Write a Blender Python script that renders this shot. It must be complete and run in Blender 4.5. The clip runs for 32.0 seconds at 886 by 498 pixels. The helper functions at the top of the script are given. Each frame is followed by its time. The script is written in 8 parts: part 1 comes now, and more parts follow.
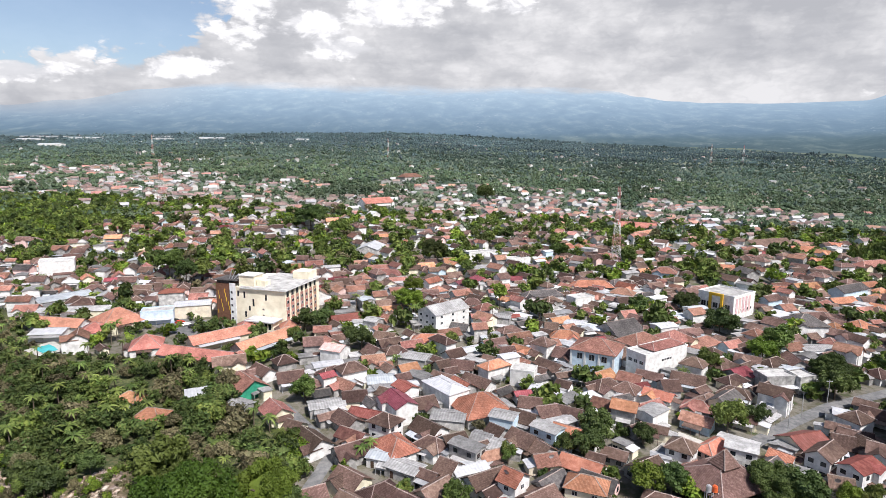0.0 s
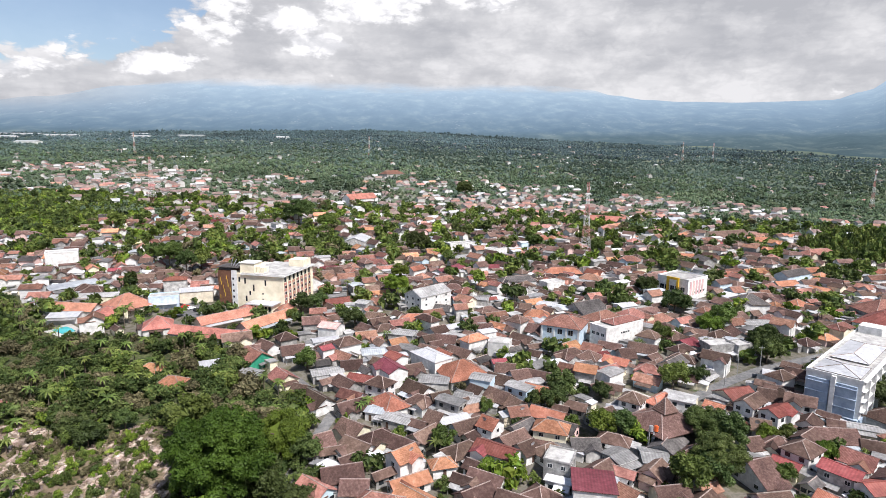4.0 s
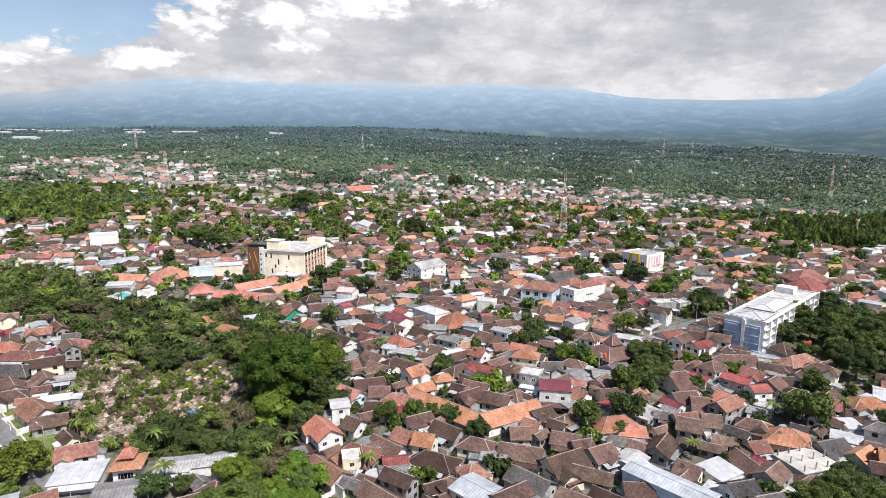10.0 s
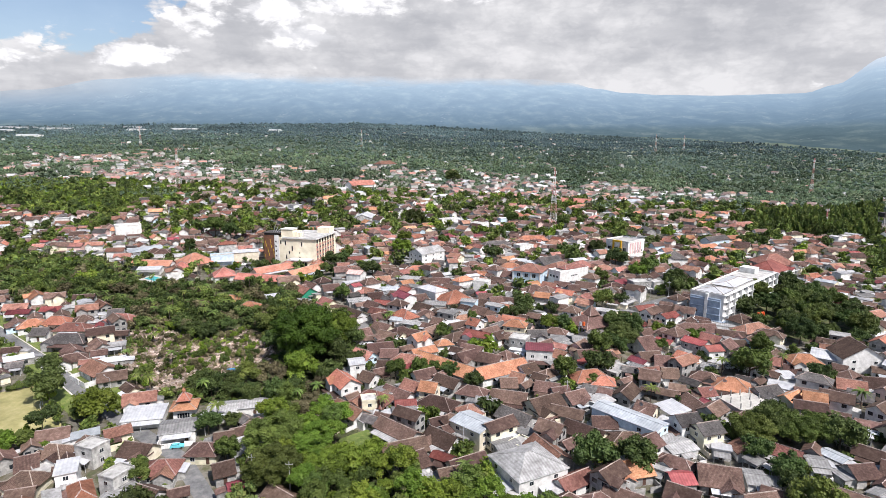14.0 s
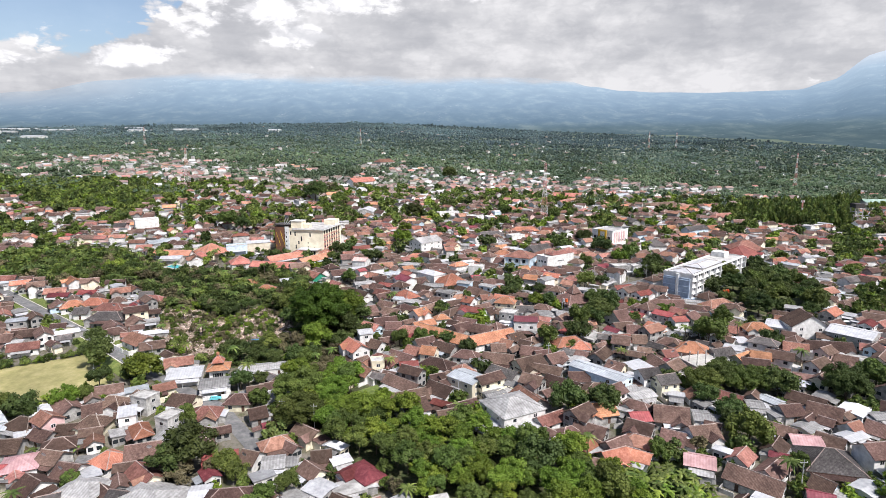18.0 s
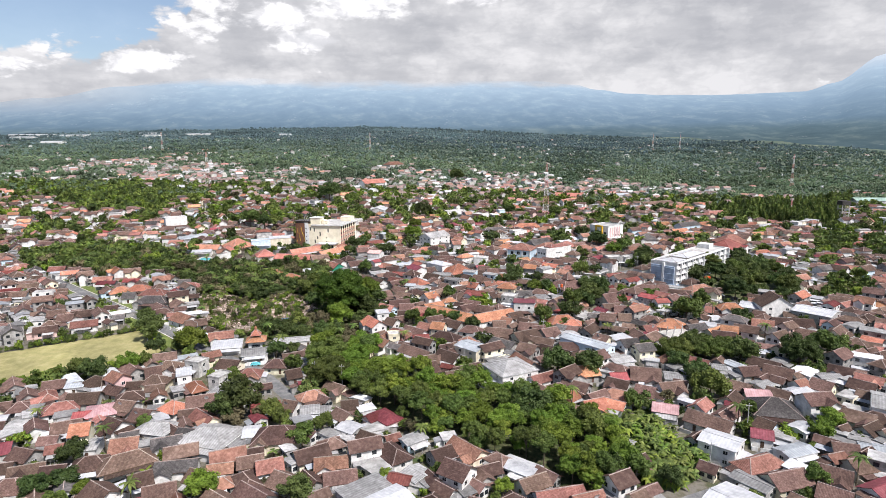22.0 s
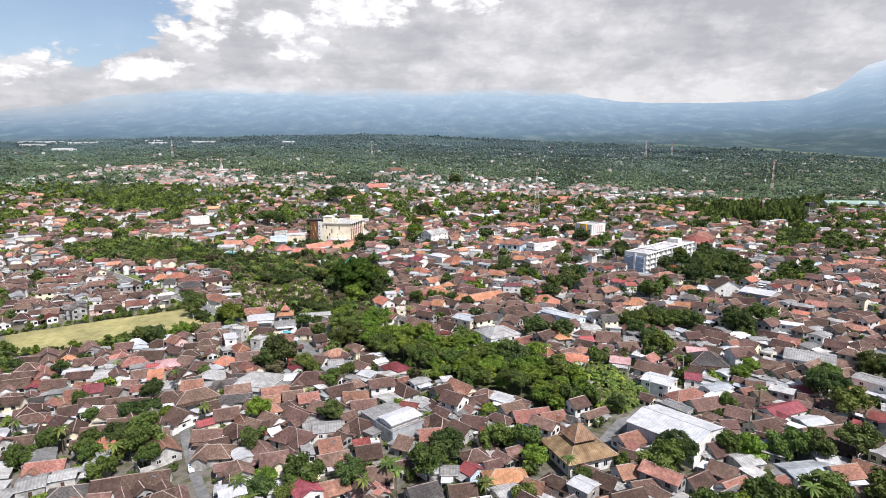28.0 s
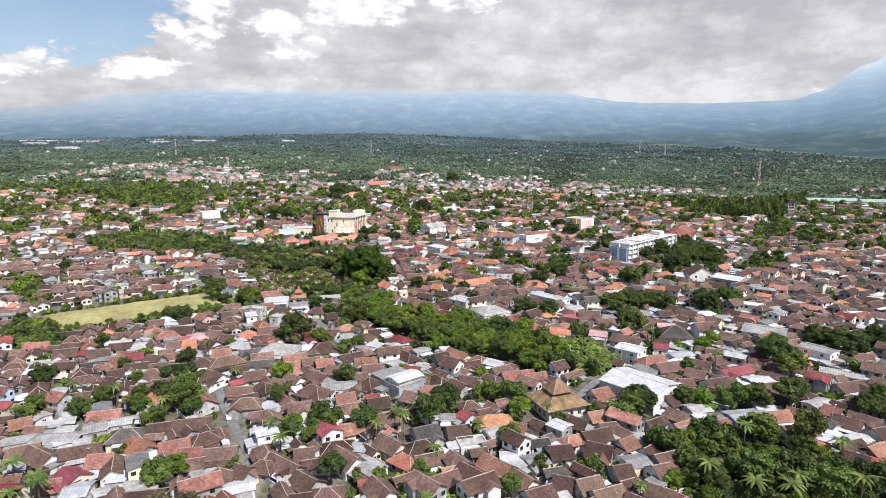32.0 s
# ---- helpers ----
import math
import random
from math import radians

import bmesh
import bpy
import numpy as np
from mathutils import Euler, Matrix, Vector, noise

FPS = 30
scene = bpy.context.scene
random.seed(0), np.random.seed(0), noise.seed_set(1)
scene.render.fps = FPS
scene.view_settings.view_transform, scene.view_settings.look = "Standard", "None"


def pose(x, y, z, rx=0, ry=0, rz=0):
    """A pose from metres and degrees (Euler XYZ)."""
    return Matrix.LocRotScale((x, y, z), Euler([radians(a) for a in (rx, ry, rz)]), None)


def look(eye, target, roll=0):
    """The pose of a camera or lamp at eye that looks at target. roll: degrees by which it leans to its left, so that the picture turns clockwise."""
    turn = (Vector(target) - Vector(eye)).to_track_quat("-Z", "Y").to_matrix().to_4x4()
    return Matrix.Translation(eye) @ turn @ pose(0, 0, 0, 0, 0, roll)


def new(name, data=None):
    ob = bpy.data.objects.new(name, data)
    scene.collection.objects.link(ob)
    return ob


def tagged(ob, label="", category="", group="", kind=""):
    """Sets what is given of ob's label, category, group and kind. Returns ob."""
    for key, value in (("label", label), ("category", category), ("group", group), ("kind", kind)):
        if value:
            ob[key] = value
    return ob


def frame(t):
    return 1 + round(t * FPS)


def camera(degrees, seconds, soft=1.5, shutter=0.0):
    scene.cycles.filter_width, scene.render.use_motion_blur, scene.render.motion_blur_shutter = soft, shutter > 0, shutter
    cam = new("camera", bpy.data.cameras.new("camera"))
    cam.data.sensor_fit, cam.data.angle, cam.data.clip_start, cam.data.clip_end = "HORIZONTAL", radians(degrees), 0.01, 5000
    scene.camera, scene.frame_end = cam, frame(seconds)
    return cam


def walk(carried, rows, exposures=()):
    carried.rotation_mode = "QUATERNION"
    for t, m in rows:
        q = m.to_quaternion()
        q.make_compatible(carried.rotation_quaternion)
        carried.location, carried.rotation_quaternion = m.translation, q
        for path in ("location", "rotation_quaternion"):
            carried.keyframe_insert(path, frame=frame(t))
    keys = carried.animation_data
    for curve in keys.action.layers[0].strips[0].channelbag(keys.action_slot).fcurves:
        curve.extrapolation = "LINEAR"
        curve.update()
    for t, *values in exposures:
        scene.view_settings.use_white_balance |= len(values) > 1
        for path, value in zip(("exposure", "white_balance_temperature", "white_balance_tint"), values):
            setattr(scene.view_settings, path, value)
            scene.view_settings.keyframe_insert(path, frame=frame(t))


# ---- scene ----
cam = camera(75.0, 32.0, 0.8)
PATH = [
    (0, (0.768, -2.544, 85.595), (0.61, -0.579, 85.261), 0.3),
    (1, (0.916, -7.674, 85.57), (0.781, -5.707, 85.234), 0.4),
    (2, (1.037, -13.901, 85.598), (0.921, -11.933, 85.259), 0.5),
    (3, (0.885, -21.806, 85.663), (0.784, -19.838, 85.321), 0.5),
    (3.5, (0.831, -26.006, 85.727), (0.737, -24.037, 85.385), 0.4),
    (5.5, (0.28, -43.752, 85.667), (0.207, -41.783, 85.327), 0.4),
    (6, (0.466, -48.571, 85.483), (0.396, -46.602, 85.144), 0.4),
    (7, (0.364, -57.973, 85.133), (0.299, -56.003, 84.792), 0.3),
    (8, (0.135, -66.665, 84.723), (0.075, -64.695, 84.38), 0.4),
    (9, (-0.413, -75.728, 84.721), (-0.466, -73.759, 84.372), 0.4),
    (10, (-1.185, -84.628, 84.791), (-1.234, -82.66, 84.438), 0.4),
    (11, (-1.323, -93.473, 84.784), (-1.37, -91.506, 84.425), 0.3),
    (12, (-1.669, -102.185, 84.848), (-1.712, -100.219, 84.484), 0.3),
    (13, (-1.863, -110.749, 85.013), (-1.903, -108.783, 84.647), 0.3),
    (14, (-1.661, -118.986, 84.986), (-1.699, -117.02, 84.62), 0.2),
    (14.5, (-1.681, -123.093, 84.888), (-1.718, -121.126, 84.523), 0.2),
    (16.5, (-1.199, -139.231, 84.585), (-1.23, -137.266, 84.215), 0.0),
    (17, (-1.026, -143.069, 84.499), (-1.057, -141.104, 84.128), -0.1),
    (18, (-0.645, -150.952, 84.147), (-0.677, -148.987, 83.777), -0.2),
    (19, (-0.506, -158.868, 83.766), (-0.544, -156.902, 83.398), -0.3),
    (20, (-0.272, -167.614, 83.491), (-0.319, -165.648, 83.124), -0.3),
    (21, (-0.115, -176.49, 83.47), (-0.168, -174.524, 83.106), -0.4),
    (22, (-0.083, -185.204, 83.383), (-0.141, -183.238, 83.025), -0.5),
    (23, (0.28, -194.074, 83.581), (0.216, -192.107, 83.228), -0.6),
    (24, (0.072, -202.934, 83.821), (0.009, -200.966, 83.469), -0.5),
    (25, (0.265, -211.008, 83.447), (0.204, -209.039, 83.101), -0.6),
    (25.5, (0.304, -215.126, 83.219), (0.244, -213.157, 82.876), -0.5),
    (27.5, (1.086, -231.62, 82.719), (1.029, -229.649, 82.384), -0.5),
    (28, (1.159, -235.745, 82.636), (1.104, -233.774, 82.302), -0.5),
    (29, (1.241, -243.875, 82.515), (1.187, -241.904, 82.181), -0.4),
    (30, (1.627, -252.49, 82.284), (1.573, -250.519, 81.952), -0.4),
    (31, (1.91, -260.772, 82.194), (1.856, -258.8, 81.86), -0.4),
    (32, (1.299, -268.38, 81.753), (1.253, -266.409, 81.417), -0.4),
]
walk(cam, [(t, look(eye, target, roll)) for t, eye, target, roll in PATH], [(0.0, 0.47, 6420, 12.8), (32.0, 0.47, 6420, 12.8)])

# ---- world, sun, exposure ----
SUN_EL, SUN_AZ = 55.0, 138.0   # degrees; azimuth clockwise from +y
world = bpy.data.worlds.new("sky")
scene.world = world
world.use_nodes = True
wn, wl = world.node_tree.nodes, world.node_tree.links
wn.clear()


def wnode(kind, **kw):
    n = wn.new(kind)
    for k, v in kw.items():
        n.inputs[k].default_value = v
    return n


def wmath(op, a, b=0.0, clamp=False):
    n = wn.new("ShaderNodeMath")
    n.operation, n.use_clamp = op, clamp
    for i, v in enumerate((a, b)):
        if isinstance(v, (int, float)):
            n.inputs[i].default_value = v
        else:
            wl.new(v, n.inputs[i])
    return n.outputs[0]


def wsmooth(v, lo, hi):
    n = wn.new("ShaderNodeMapRange")
    n.interpolation_type = "SMOOTHSTEP"
    n.inputs[1].default_value, n.inputs[2].default_value = lo, hi
    wl.new(v, n.inputs[0])
    return n.outputs[0]


sky = wn.new("ShaderNodeTexSky")
sky.sky_type, sky.sun_disc = "NISHITA", False
sky.sun_elevation, sky.sun_rotation = radians(SUN_EL), radians(SUN_AZ)
sky.air_density, sky.dust_density, sky.ozone_density = 1.0, 1.2, 1.0
tc = wn.new("ShaderNodeTexCoord")
sep = wn.new("ShaderNodeSeparateXYZ")
wl.new(tc.outputs["Generated"], sep.inputs[0])
dx, dy, dz = sep.outputs
az = wmath("ARCTAN2", dx, dy)                 # bearing from +y, radians; dz is the sine of the height
plane = wn.new("ShaderNodeCombineXYZ")
wl.new(az, plane.inputs[0]), wl.new(wmath("MULTIPLY", dz, 1.7), plane.inputs[1])


def wnoise(scale, detail, rough, shift, squash=1.0):
    m = wn.new("ShaderNodeMapping")
    wl.new(plane.outputs[0], m.inputs[0])
    m.inputs["Location"].default_value = shift
    m.inputs["Scale"].default_value = (1.0, squash, 1.0)
    n = wn.new("ShaderNodeTexNoise")
    wl.new(m.outputs[0], n.inputs["Vector"])
    n.inputs["Scale"].default_value, n.inputs["Detail"].default_value, n.inputs["Roughness"].default_value = scale, detail, rough
    return n


def wbillow(scale, shift, warp=0.05):
    """Rounded heaps: nearness to scattered centres, at several sizes."""
    w = wnoise(scale * 1.6, 5, 0.55, shift)
    off = wn.new("ShaderNodeVectorMath")
    off.operation = "MULTIPLY_ADD"
    wl.new(w.outputs["Color"], off.inputs[0])
    off.inputs[1].default_value = (warp, warp, 0.0)
    wl.new(plane.outputs[0], off.inputs[2])
    n = wn.new("ShaderNodeTexVoronoi")
    n.feature, n.voronoi_dimensions, n.normalize = "SMOOTH_F1", "2D", True
    wl.new(off.outputs[0], n.inputs["Vector"])
    for key, val in (("Scale", scale), ("Detail", 3.0), ("Roughness", 0.55), ("Lacunarity", 2.3), ("Smoothness", 0.35)):
        n.inputs[key].default_value = val
    return wsmooth(n.outputs["Distance"], 0.45, 0.10)


def wramp(v, stops):
    n = wn.new("ShaderNodeValToRGB")
    wl.new(v, n.inputs[0])
    e2 = n.color_ramp.elements
    e2[0].position, e2[0].color = stops[0][0], (*stops[0][1], 1)
    e2[1].position, e2[1].color = stops[-1][0], (*stops[-1][1], 1)
    for p, c in stops[1:-1]:
        e2.new(p).color = (*c, 1)
    return n.outputs[0]


big = wnoise(3.2, 9, 0.55, (0.31, 0.2, 0.0), 2.2).outputs[0]
fine = wnoise(11.0, 8, 0.6, (1.3, 2.1, 0.0), 1.5).outputs[0]
puffs = wbillow(13.0, (4.1, 0.7, 0.0))
# lower edge of the open blue air in the north-west: its height by bearing
shore = wramp(wmath("ADD", wmath("MULTIPLY", az, 0.5), 0.5), ((0.10, (0.108,) * 3), (0.20, (0.124,) * 3), (0.235, (0.142,) * 3), (0.266, (0.168,) * 3), (0.295, (0.210,) * 3), (0.325, (0.250,) * 3), (0.36, (0.40,) * 3)))
ragged = wmath("ADD", wmath("MULTIPLY", wmath("SUBTRACT", puffs, 0.42), -0.030), wmath("MULTIPLY", wmath("SUBTRACT", fine, 0.5), -0.07))
open_air = wsmooth(wmath("ADD", wmath("SUBTRACT", dz, shore), ragged), -0.004, 0.010)
overhead = wmath("MULTIPLY", wsmooth(wmath("ADD", dz, wmath("MULTIPLY", big, 0.3)), 0.50, 0.80), 0.88)


def heap_at(a0, e0, ra, re):
    """A heaped cloud's own region, 1 in its middle."""
    p = wmath("MULTIPLY", wmath("SUBTRACT", az, a0), 1.0 / ra)
    q = wmath("MULTIPLY", wmath("SUBTRACT", dz, e0), 1.0 / re)
    return wmath("SUBTRACT", 1.0, wmath("ADD", wmath("MULTIPLY", p, p), wmath("MULTIPLY", q, q)))


field = -1.0
for spot in ((-0.345, 0.200, 0.15, 0.038), (-0.16, 0.222, 0.095, 0.034), (-0.53, 0.130, 0.085, 0.024), (-0.72, 0.104, 0.14, 0.016), (-0.26, 0.165, 0.07, 0.018), (0.02, 0.235, 0.07, 0.022)):
    field = wmath("MAXIMUM", field, heap_at(*spot))
heap = wsmooth(wmath("ADD", wmath("MULTIPLY", field, 0.62), wmath("ADD", wmath("MULTIPLY", wmath("SUBTRACT", puffs, 0.42), 0.55), wmath("MULTIPLY", wmath("SUBTRACT", fine, 0.5), 3.6))), 0.06, 0.62)
cover = wmath("MAXIMUM", wmath("MULTIPLY", wmath("SUBTRACT", 1.0, wmath("MULTIPLY", open_air, 0.90)), wmath("SUBTRACT", 1.0, overhead)), wmath("MULTIPLY", heap, 0.97))
# the grey deck: darker under its high eastern part, lighter low down
dusk = wmath("MULTIPLY", wmath("MULTIPLY", wsmooth(dz, 0.15, 0.22), wsmooth(az, -0.10, 0.30)), -0.07)
pale = wmath("MULTIPLY", wsmooth(dz, 0.14, 0.10), 0.025)
layers = wmath("ADD", wmath("ADD", wmath("MULTIPLY", big, 0.66), wmath("MULTIPLY", fine, 0.26)), wmath("ADD", wmath("MULTIPLY", puffs, 0.11), wmath("ADD", wmath("ADD", dusk, pale), -0.02)))
deck = wramp(layers, ((0.36, (0.455, 0.467, 0.492)), (0.44, (0.54, 0.549, 0.568)), (0.51, (0.63, 0.636, 0.648)), (0.60, (0.765, 0.766, 0.77))))
heaped = wramp(wmath("ADD", wmath("MULTIPLY", puffs, 0.5), wmath("MULTIPLY", fine, 0.5)), ((0.30, (0.68, 0.69, 0.71)), (0.44, (0.80, 0.803, 0.815)), (0.58, (0.97, 0.97, 0.97))))
tone = wn.new("ShaderNodeMix")
tone.data_type = "RGBA"
wl.new(heap, tone.inputs[0]), wl.new(deck, tone.inputs[6]), wl.new(heaped, tone.inputs[7])
cloud_gain = wn.new("ShaderNodeVectorMath")
cloud_gain.operation = "SCALE"
wl.new(tone.outputs[2], cloud_gain.inputs[0])
cloud_gain.inputs["Scale"].default_value = 0.95
sky_gain = wn.new("ShaderNodeVectorMath")
sky_gain.operation = "SCALE"
wl.new(sky.outputs[0], sky_gain.inputs[0])
sky_gain.inputs["Scale"].default_value = 0.115
blend = wn.new("ShaderNodeMix")
blend.data_type = "RGBA"
wl.new(cover, blend.inputs[0])
wl.new(sky_gain.outputs[0], blend.inputs[6])
wl.new(cloud_gain.outputs[0], blend.inputs[7])
bg = wn.new("ShaderNodeBackground")
wl.new(blend.outputs[2], bg.inputs[0])
bg.inputs[1].default_value = 0.85
wout = wn.new("ShaderNodeOutputWorld")
wl.new(bg.outputs[0], wout.inputs[0])

sun = new("sun", bpy.data.lights.new("sun", "SUN"))
sun.data.energy, sun.data.angle, sun.data.color = 5.0, radians(0.6), (1.0, 0.965, 0.92)
a, e = radians(SUN_AZ), radians(SUN_EL)
sun.matrix_world = look((math.sin(a) * math.cos(e) * 500, math.cos(a) * math.cos(e) * 500, math.sin(e) * 500), (0, 0, 0))


# ---- materials ----
def material(name, colours, scale=0.6, rough=0.85, metal=0.0, spec=0.3, vary=0.25, hue=0.02, island=False, bump=0.3, bump_scale=6.0, stripe=0.0, stripe_axis=0, stripe_depth=0.25, stain=0.35, stain_scale=0.12, translucent=0.0):
    """A surface whose colour runs through the given colours by fine noise, with stains at a larger scale and a shift of its own for each thing."""
    m = bpy.data.materials.new(name)
    m.use_nodes = True
    nt = m.node_tree
    nd, lk = nt.nodes, nt.links
    nd.clear()
    out = nd.new("ShaderNodeOutputMaterial")
    b = nd.new("ShaderNodeBsdfPrincipled")
    b.inputs["Roughness"].default_value, b.inputs["Metallic"].default_value = rough, metal
    b.inputs["Specular IOR Level"].default_value = spec
    coord = nd.new("ShaderNodeTexCoord")
    src = coord.outputs["Object"]
    n1 = nd.new("ShaderNodeTexNoise")
    lk.new(src, n1.inputs["Vector"])
    n1.inputs["Scale"].default_value, n1.inputs["Detail"].default_value, n1.inputs["Roughness"].default_value = scale, 6, 0.65
    ramp = nd.new("ShaderNodeValToRGB")
    lk.new(n1.outputs[0], ramp.inputs[0])
    el = ramp.color_ramp.elements
    el[0].position, el[1].position = 0.32, 0.68
    el[0].color, el[1].color = (*colours[0], 1), (*colours[-1], 1)
    for i, c in enumerate(colours[1:-1]):
        el.new(0.32 + 0.36 * (i + 1) / (len(colours) - 1)).color = (*c, 1)
    colour = ramp.outputs[0]
    # stains
    n2 = nd.new("ShaderNodeTexNoise")
    lk.new(src, n2.inputs["Vector"])
    n2.inputs["Scale"].default_value, n2.inputs["Detail"].default_value = stain_scale, 4
    mr = nd.new("ShaderNodeMapRange")
    lk.new(n2.outputs[0], mr.inputs[0])
    mr.inputs[1].default_value, mr.inputs[2].default_value = 0.3, 0.7
    mr.inputs[3].default_value, mr.inputs[4].default_value = 1 - stain, 1 + stain * 0.6
    # each thing or piece differs
    if island:
        rnd = nd.new("ShaderNodeNewGeometry").outputs["Random Per Island"]
    else:
        rnd = nd.new("ShaderNodeObjectInfo").outputs["Random"]
    mv = nd.new("ShaderNodeMapRange")
    lk.new(rnd, mv.inputs[0])
    mv.inputs[3].default_value, mv.inputs[4].default_value = 1 - vary, 1 + vary
    mul = nd.new("ShaderNodeMath")
    mul.operation = "MULTIPLY"
    lk.new(mr.outputs[0], mul.inputs[0]), lk.new(mv.outputs[0], mul.inputs[1])
    fac = mul.outputs[0]
    height = n1.outputs[0]
    if stripe:
        sp = nd.new("ShaderNodeSeparateXYZ")
        lk.new(src, sp.inputs[0])
        f = nd.new("ShaderNodeMath")
        f.operation = "PINGPONG"
        lk.new(sp.outputs[stripe_axis], f.inputs[0])
        f.inputs[1].default_value = stripe
        ms = nd.new("ShaderNodeMapRange")
        lk.new(f.outputs[0], ms.inputs[0])
        ms.inputs[1].default_value, ms.inputs[2].default_value = 0, stripe
        ms.inputs[3].default_value, ms.inputs[4].default_value = 1 - stripe_depth, 1 + stripe_depth * 0.4
        m2 = nd.new("ShaderNodeMath")
        m2.operation = "MULTIPLY"
        lk.new(fac, m2.inputs[0]), lk.new(ms.outputs[0], m2.inputs[1])
        fac = m2.outputs[0]
        height = ms.outputs[0]
    hs = nd.new("ShaderNodeHueSaturation")
    lk.new(colour, hs.inputs["Color"])
    lk.new(fac, hs.inputs["Value"])
    if hue:
        mh = nd.new("ShaderNodeMapRange")
        sh = nd.new("ShaderNodeMath")
        sh.operation = "FRACT"
        sh7 = nd.new("ShaderNodeMath")
        sh7.operation = "MULTIPLY"
        lk.new(rnd, sh7.inputs[0])
        sh7.inputs[1].default_value = 7.31
        lk.new(sh7.outputs[0], sh.inputs[0])
        lk.new(sh.outputs[0], mh.inputs[0])
        mh.inputs[3].default_value, mh.inputs[4].default_value = 0.5 - hue, 0.5 + hue
        lk.new(mh.outputs[0], hs.inputs["Hue"])
    lk.new(hs.outputs[0], b.inputs["Base Color"])
    if bump:
        n3 = nd.new("ShaderNodeTexNoise")
        lk.new(src, n3.inputs["Vector"])
        n3.inputs["Scale"].default_value, n3.inputs["Detail"].default_value = bump_scale, 3
        bp = nd.new("ShaderNodeBump")
        bp.inputs["Strength"].default_value, bp.inputs["Distance"].default_value = bump, 0.1
        lk.new(height if stripe else n3.outputs[0], bp.inputs["Height"])
        lk.new(bp.outputs[0], b.inputs["Normal"])
    if translucent:
        tr = nd.new("ShaderNodeBsdfTranslucent")
        lk.new(hs.outputs[0], tr.inputs[0])
        mx = nd.new("ShaderNodeMixShader")
        mx.inputs[0].default_value = translucent
        lk.new(b.outputs[0], mx.inputs[1]), lk.new(tr.outputs[0], mx.inputs[2])
        lk.new(mx.outputs[0], out.inputs[0])
    else:
        lk.new(b.outputs[0], out.inputs[0])
    return m


TILE = dict(scale=1.6, rough=0.9, spec=0.15, stripe=0.16, stripe_depth=0.34, stain=0.34, stain_scale=0.22, hue=0.014)
MAT = {
    "b": material("brown_tile", [(0.074, 0.045, 0.037), (0.110, 0.069, 0.056), (0.166, 0.114, 0.096)], vary=0.5, **TILE),
    "k": material("dark_tile", [(0.05, 0.046, 0.046), (0.09, 0.082, 0.08), (0.14, 0.13, 0.125)], vary=0.35, **TILE),
    "o": material("orange_tile", [(0.27, 0.115, 0.07), (0.37, 0.165, 0.10), (0.46, 0.235, 0.16)], vary=0.25, **TILE),
    "c": material("clay_tile", [(0.15, 0.072, 0.055), (0.235, 0.115, 0.088), (0.33, 0.182, 0.144)], vary=0.3, **TILE),
    "e": material("salmon_tile", [(0.34, 0.145, 0.105), (0.44, 0.195, 0.14), (0.52, 0.26, 0.195)], vary=0.12, **TILE),
    "r": material("red_sheet", [(0.21, 0.055, 0.050), (0.28, 0.080, 0.070), (0.34, 0.12, 0.105)], scale=0.8, rough=0.6, stripe=0.4, stripe_depth=0.18, vary=0.25),
    "m": material("maroon_sheet", [(0.13, 0.03, 0.033), (0.18, 0.045, 0.045), (0.24, 0.08, 0.08)], scale=0.8, rough=0.6, stripe=0.4, stripe_depth=0.2, vary=0.25),
    "p": material("pink_sheet", [(0.42, 0.24, 0.23), (0.52, 0.33, 0.32), (0.6, 0.42, 0.4)], scale=0.6, rough=0.7, stripe=0.4, stripe_depth=0.12, vary=0.15),
    "g": material("grey_sheet", [(0.20, 0.195, 0.19), (0.29, 0.285, 0.28), (0.38, 0.375, 0.37)], scale=0.7, rough=0.7, stripe=0.45, stripe_depth=0.2, vary=0.3, hue=0.0),
    "w": material("white_sheet", [(0.34, 0.345, 0.36), (0.44, 0.445, 0.46), (0.52, 0.52, 0.53)], scale=0.5, rough=0.5, stripe=0.5, stripe_depth=0.1, vary=0.08, hue=0.0, stain=0.15),
    "s": material("steel_blue_sheet", [(0.29, 0.315, 0.34), (0.37, 0.395, 0.42), (0.44, 0.465, 0.485)], scale=0.5, rough=0.5, stripe=0.45, stripe_depth=0.15, vary=0.15, hue=0.0),
    "t": material("teal_sheet", [(0.10, 0.33, 0.34), (0.14, 0.42, 0.42), (0.2, 0.5, 0.5)], scale=0.5, rough=0.6, stripe=0.45, vary=0.15),
    "concrete": material("concrete_roof", [(0.30, 0.29, 0.28), (0.42, 0.41, 0.39), (0.52, 0.51, 0.49)], scale=0.5, vary=0.2, hue=0.0, stain=0.4, stain_scale=0.3),
}
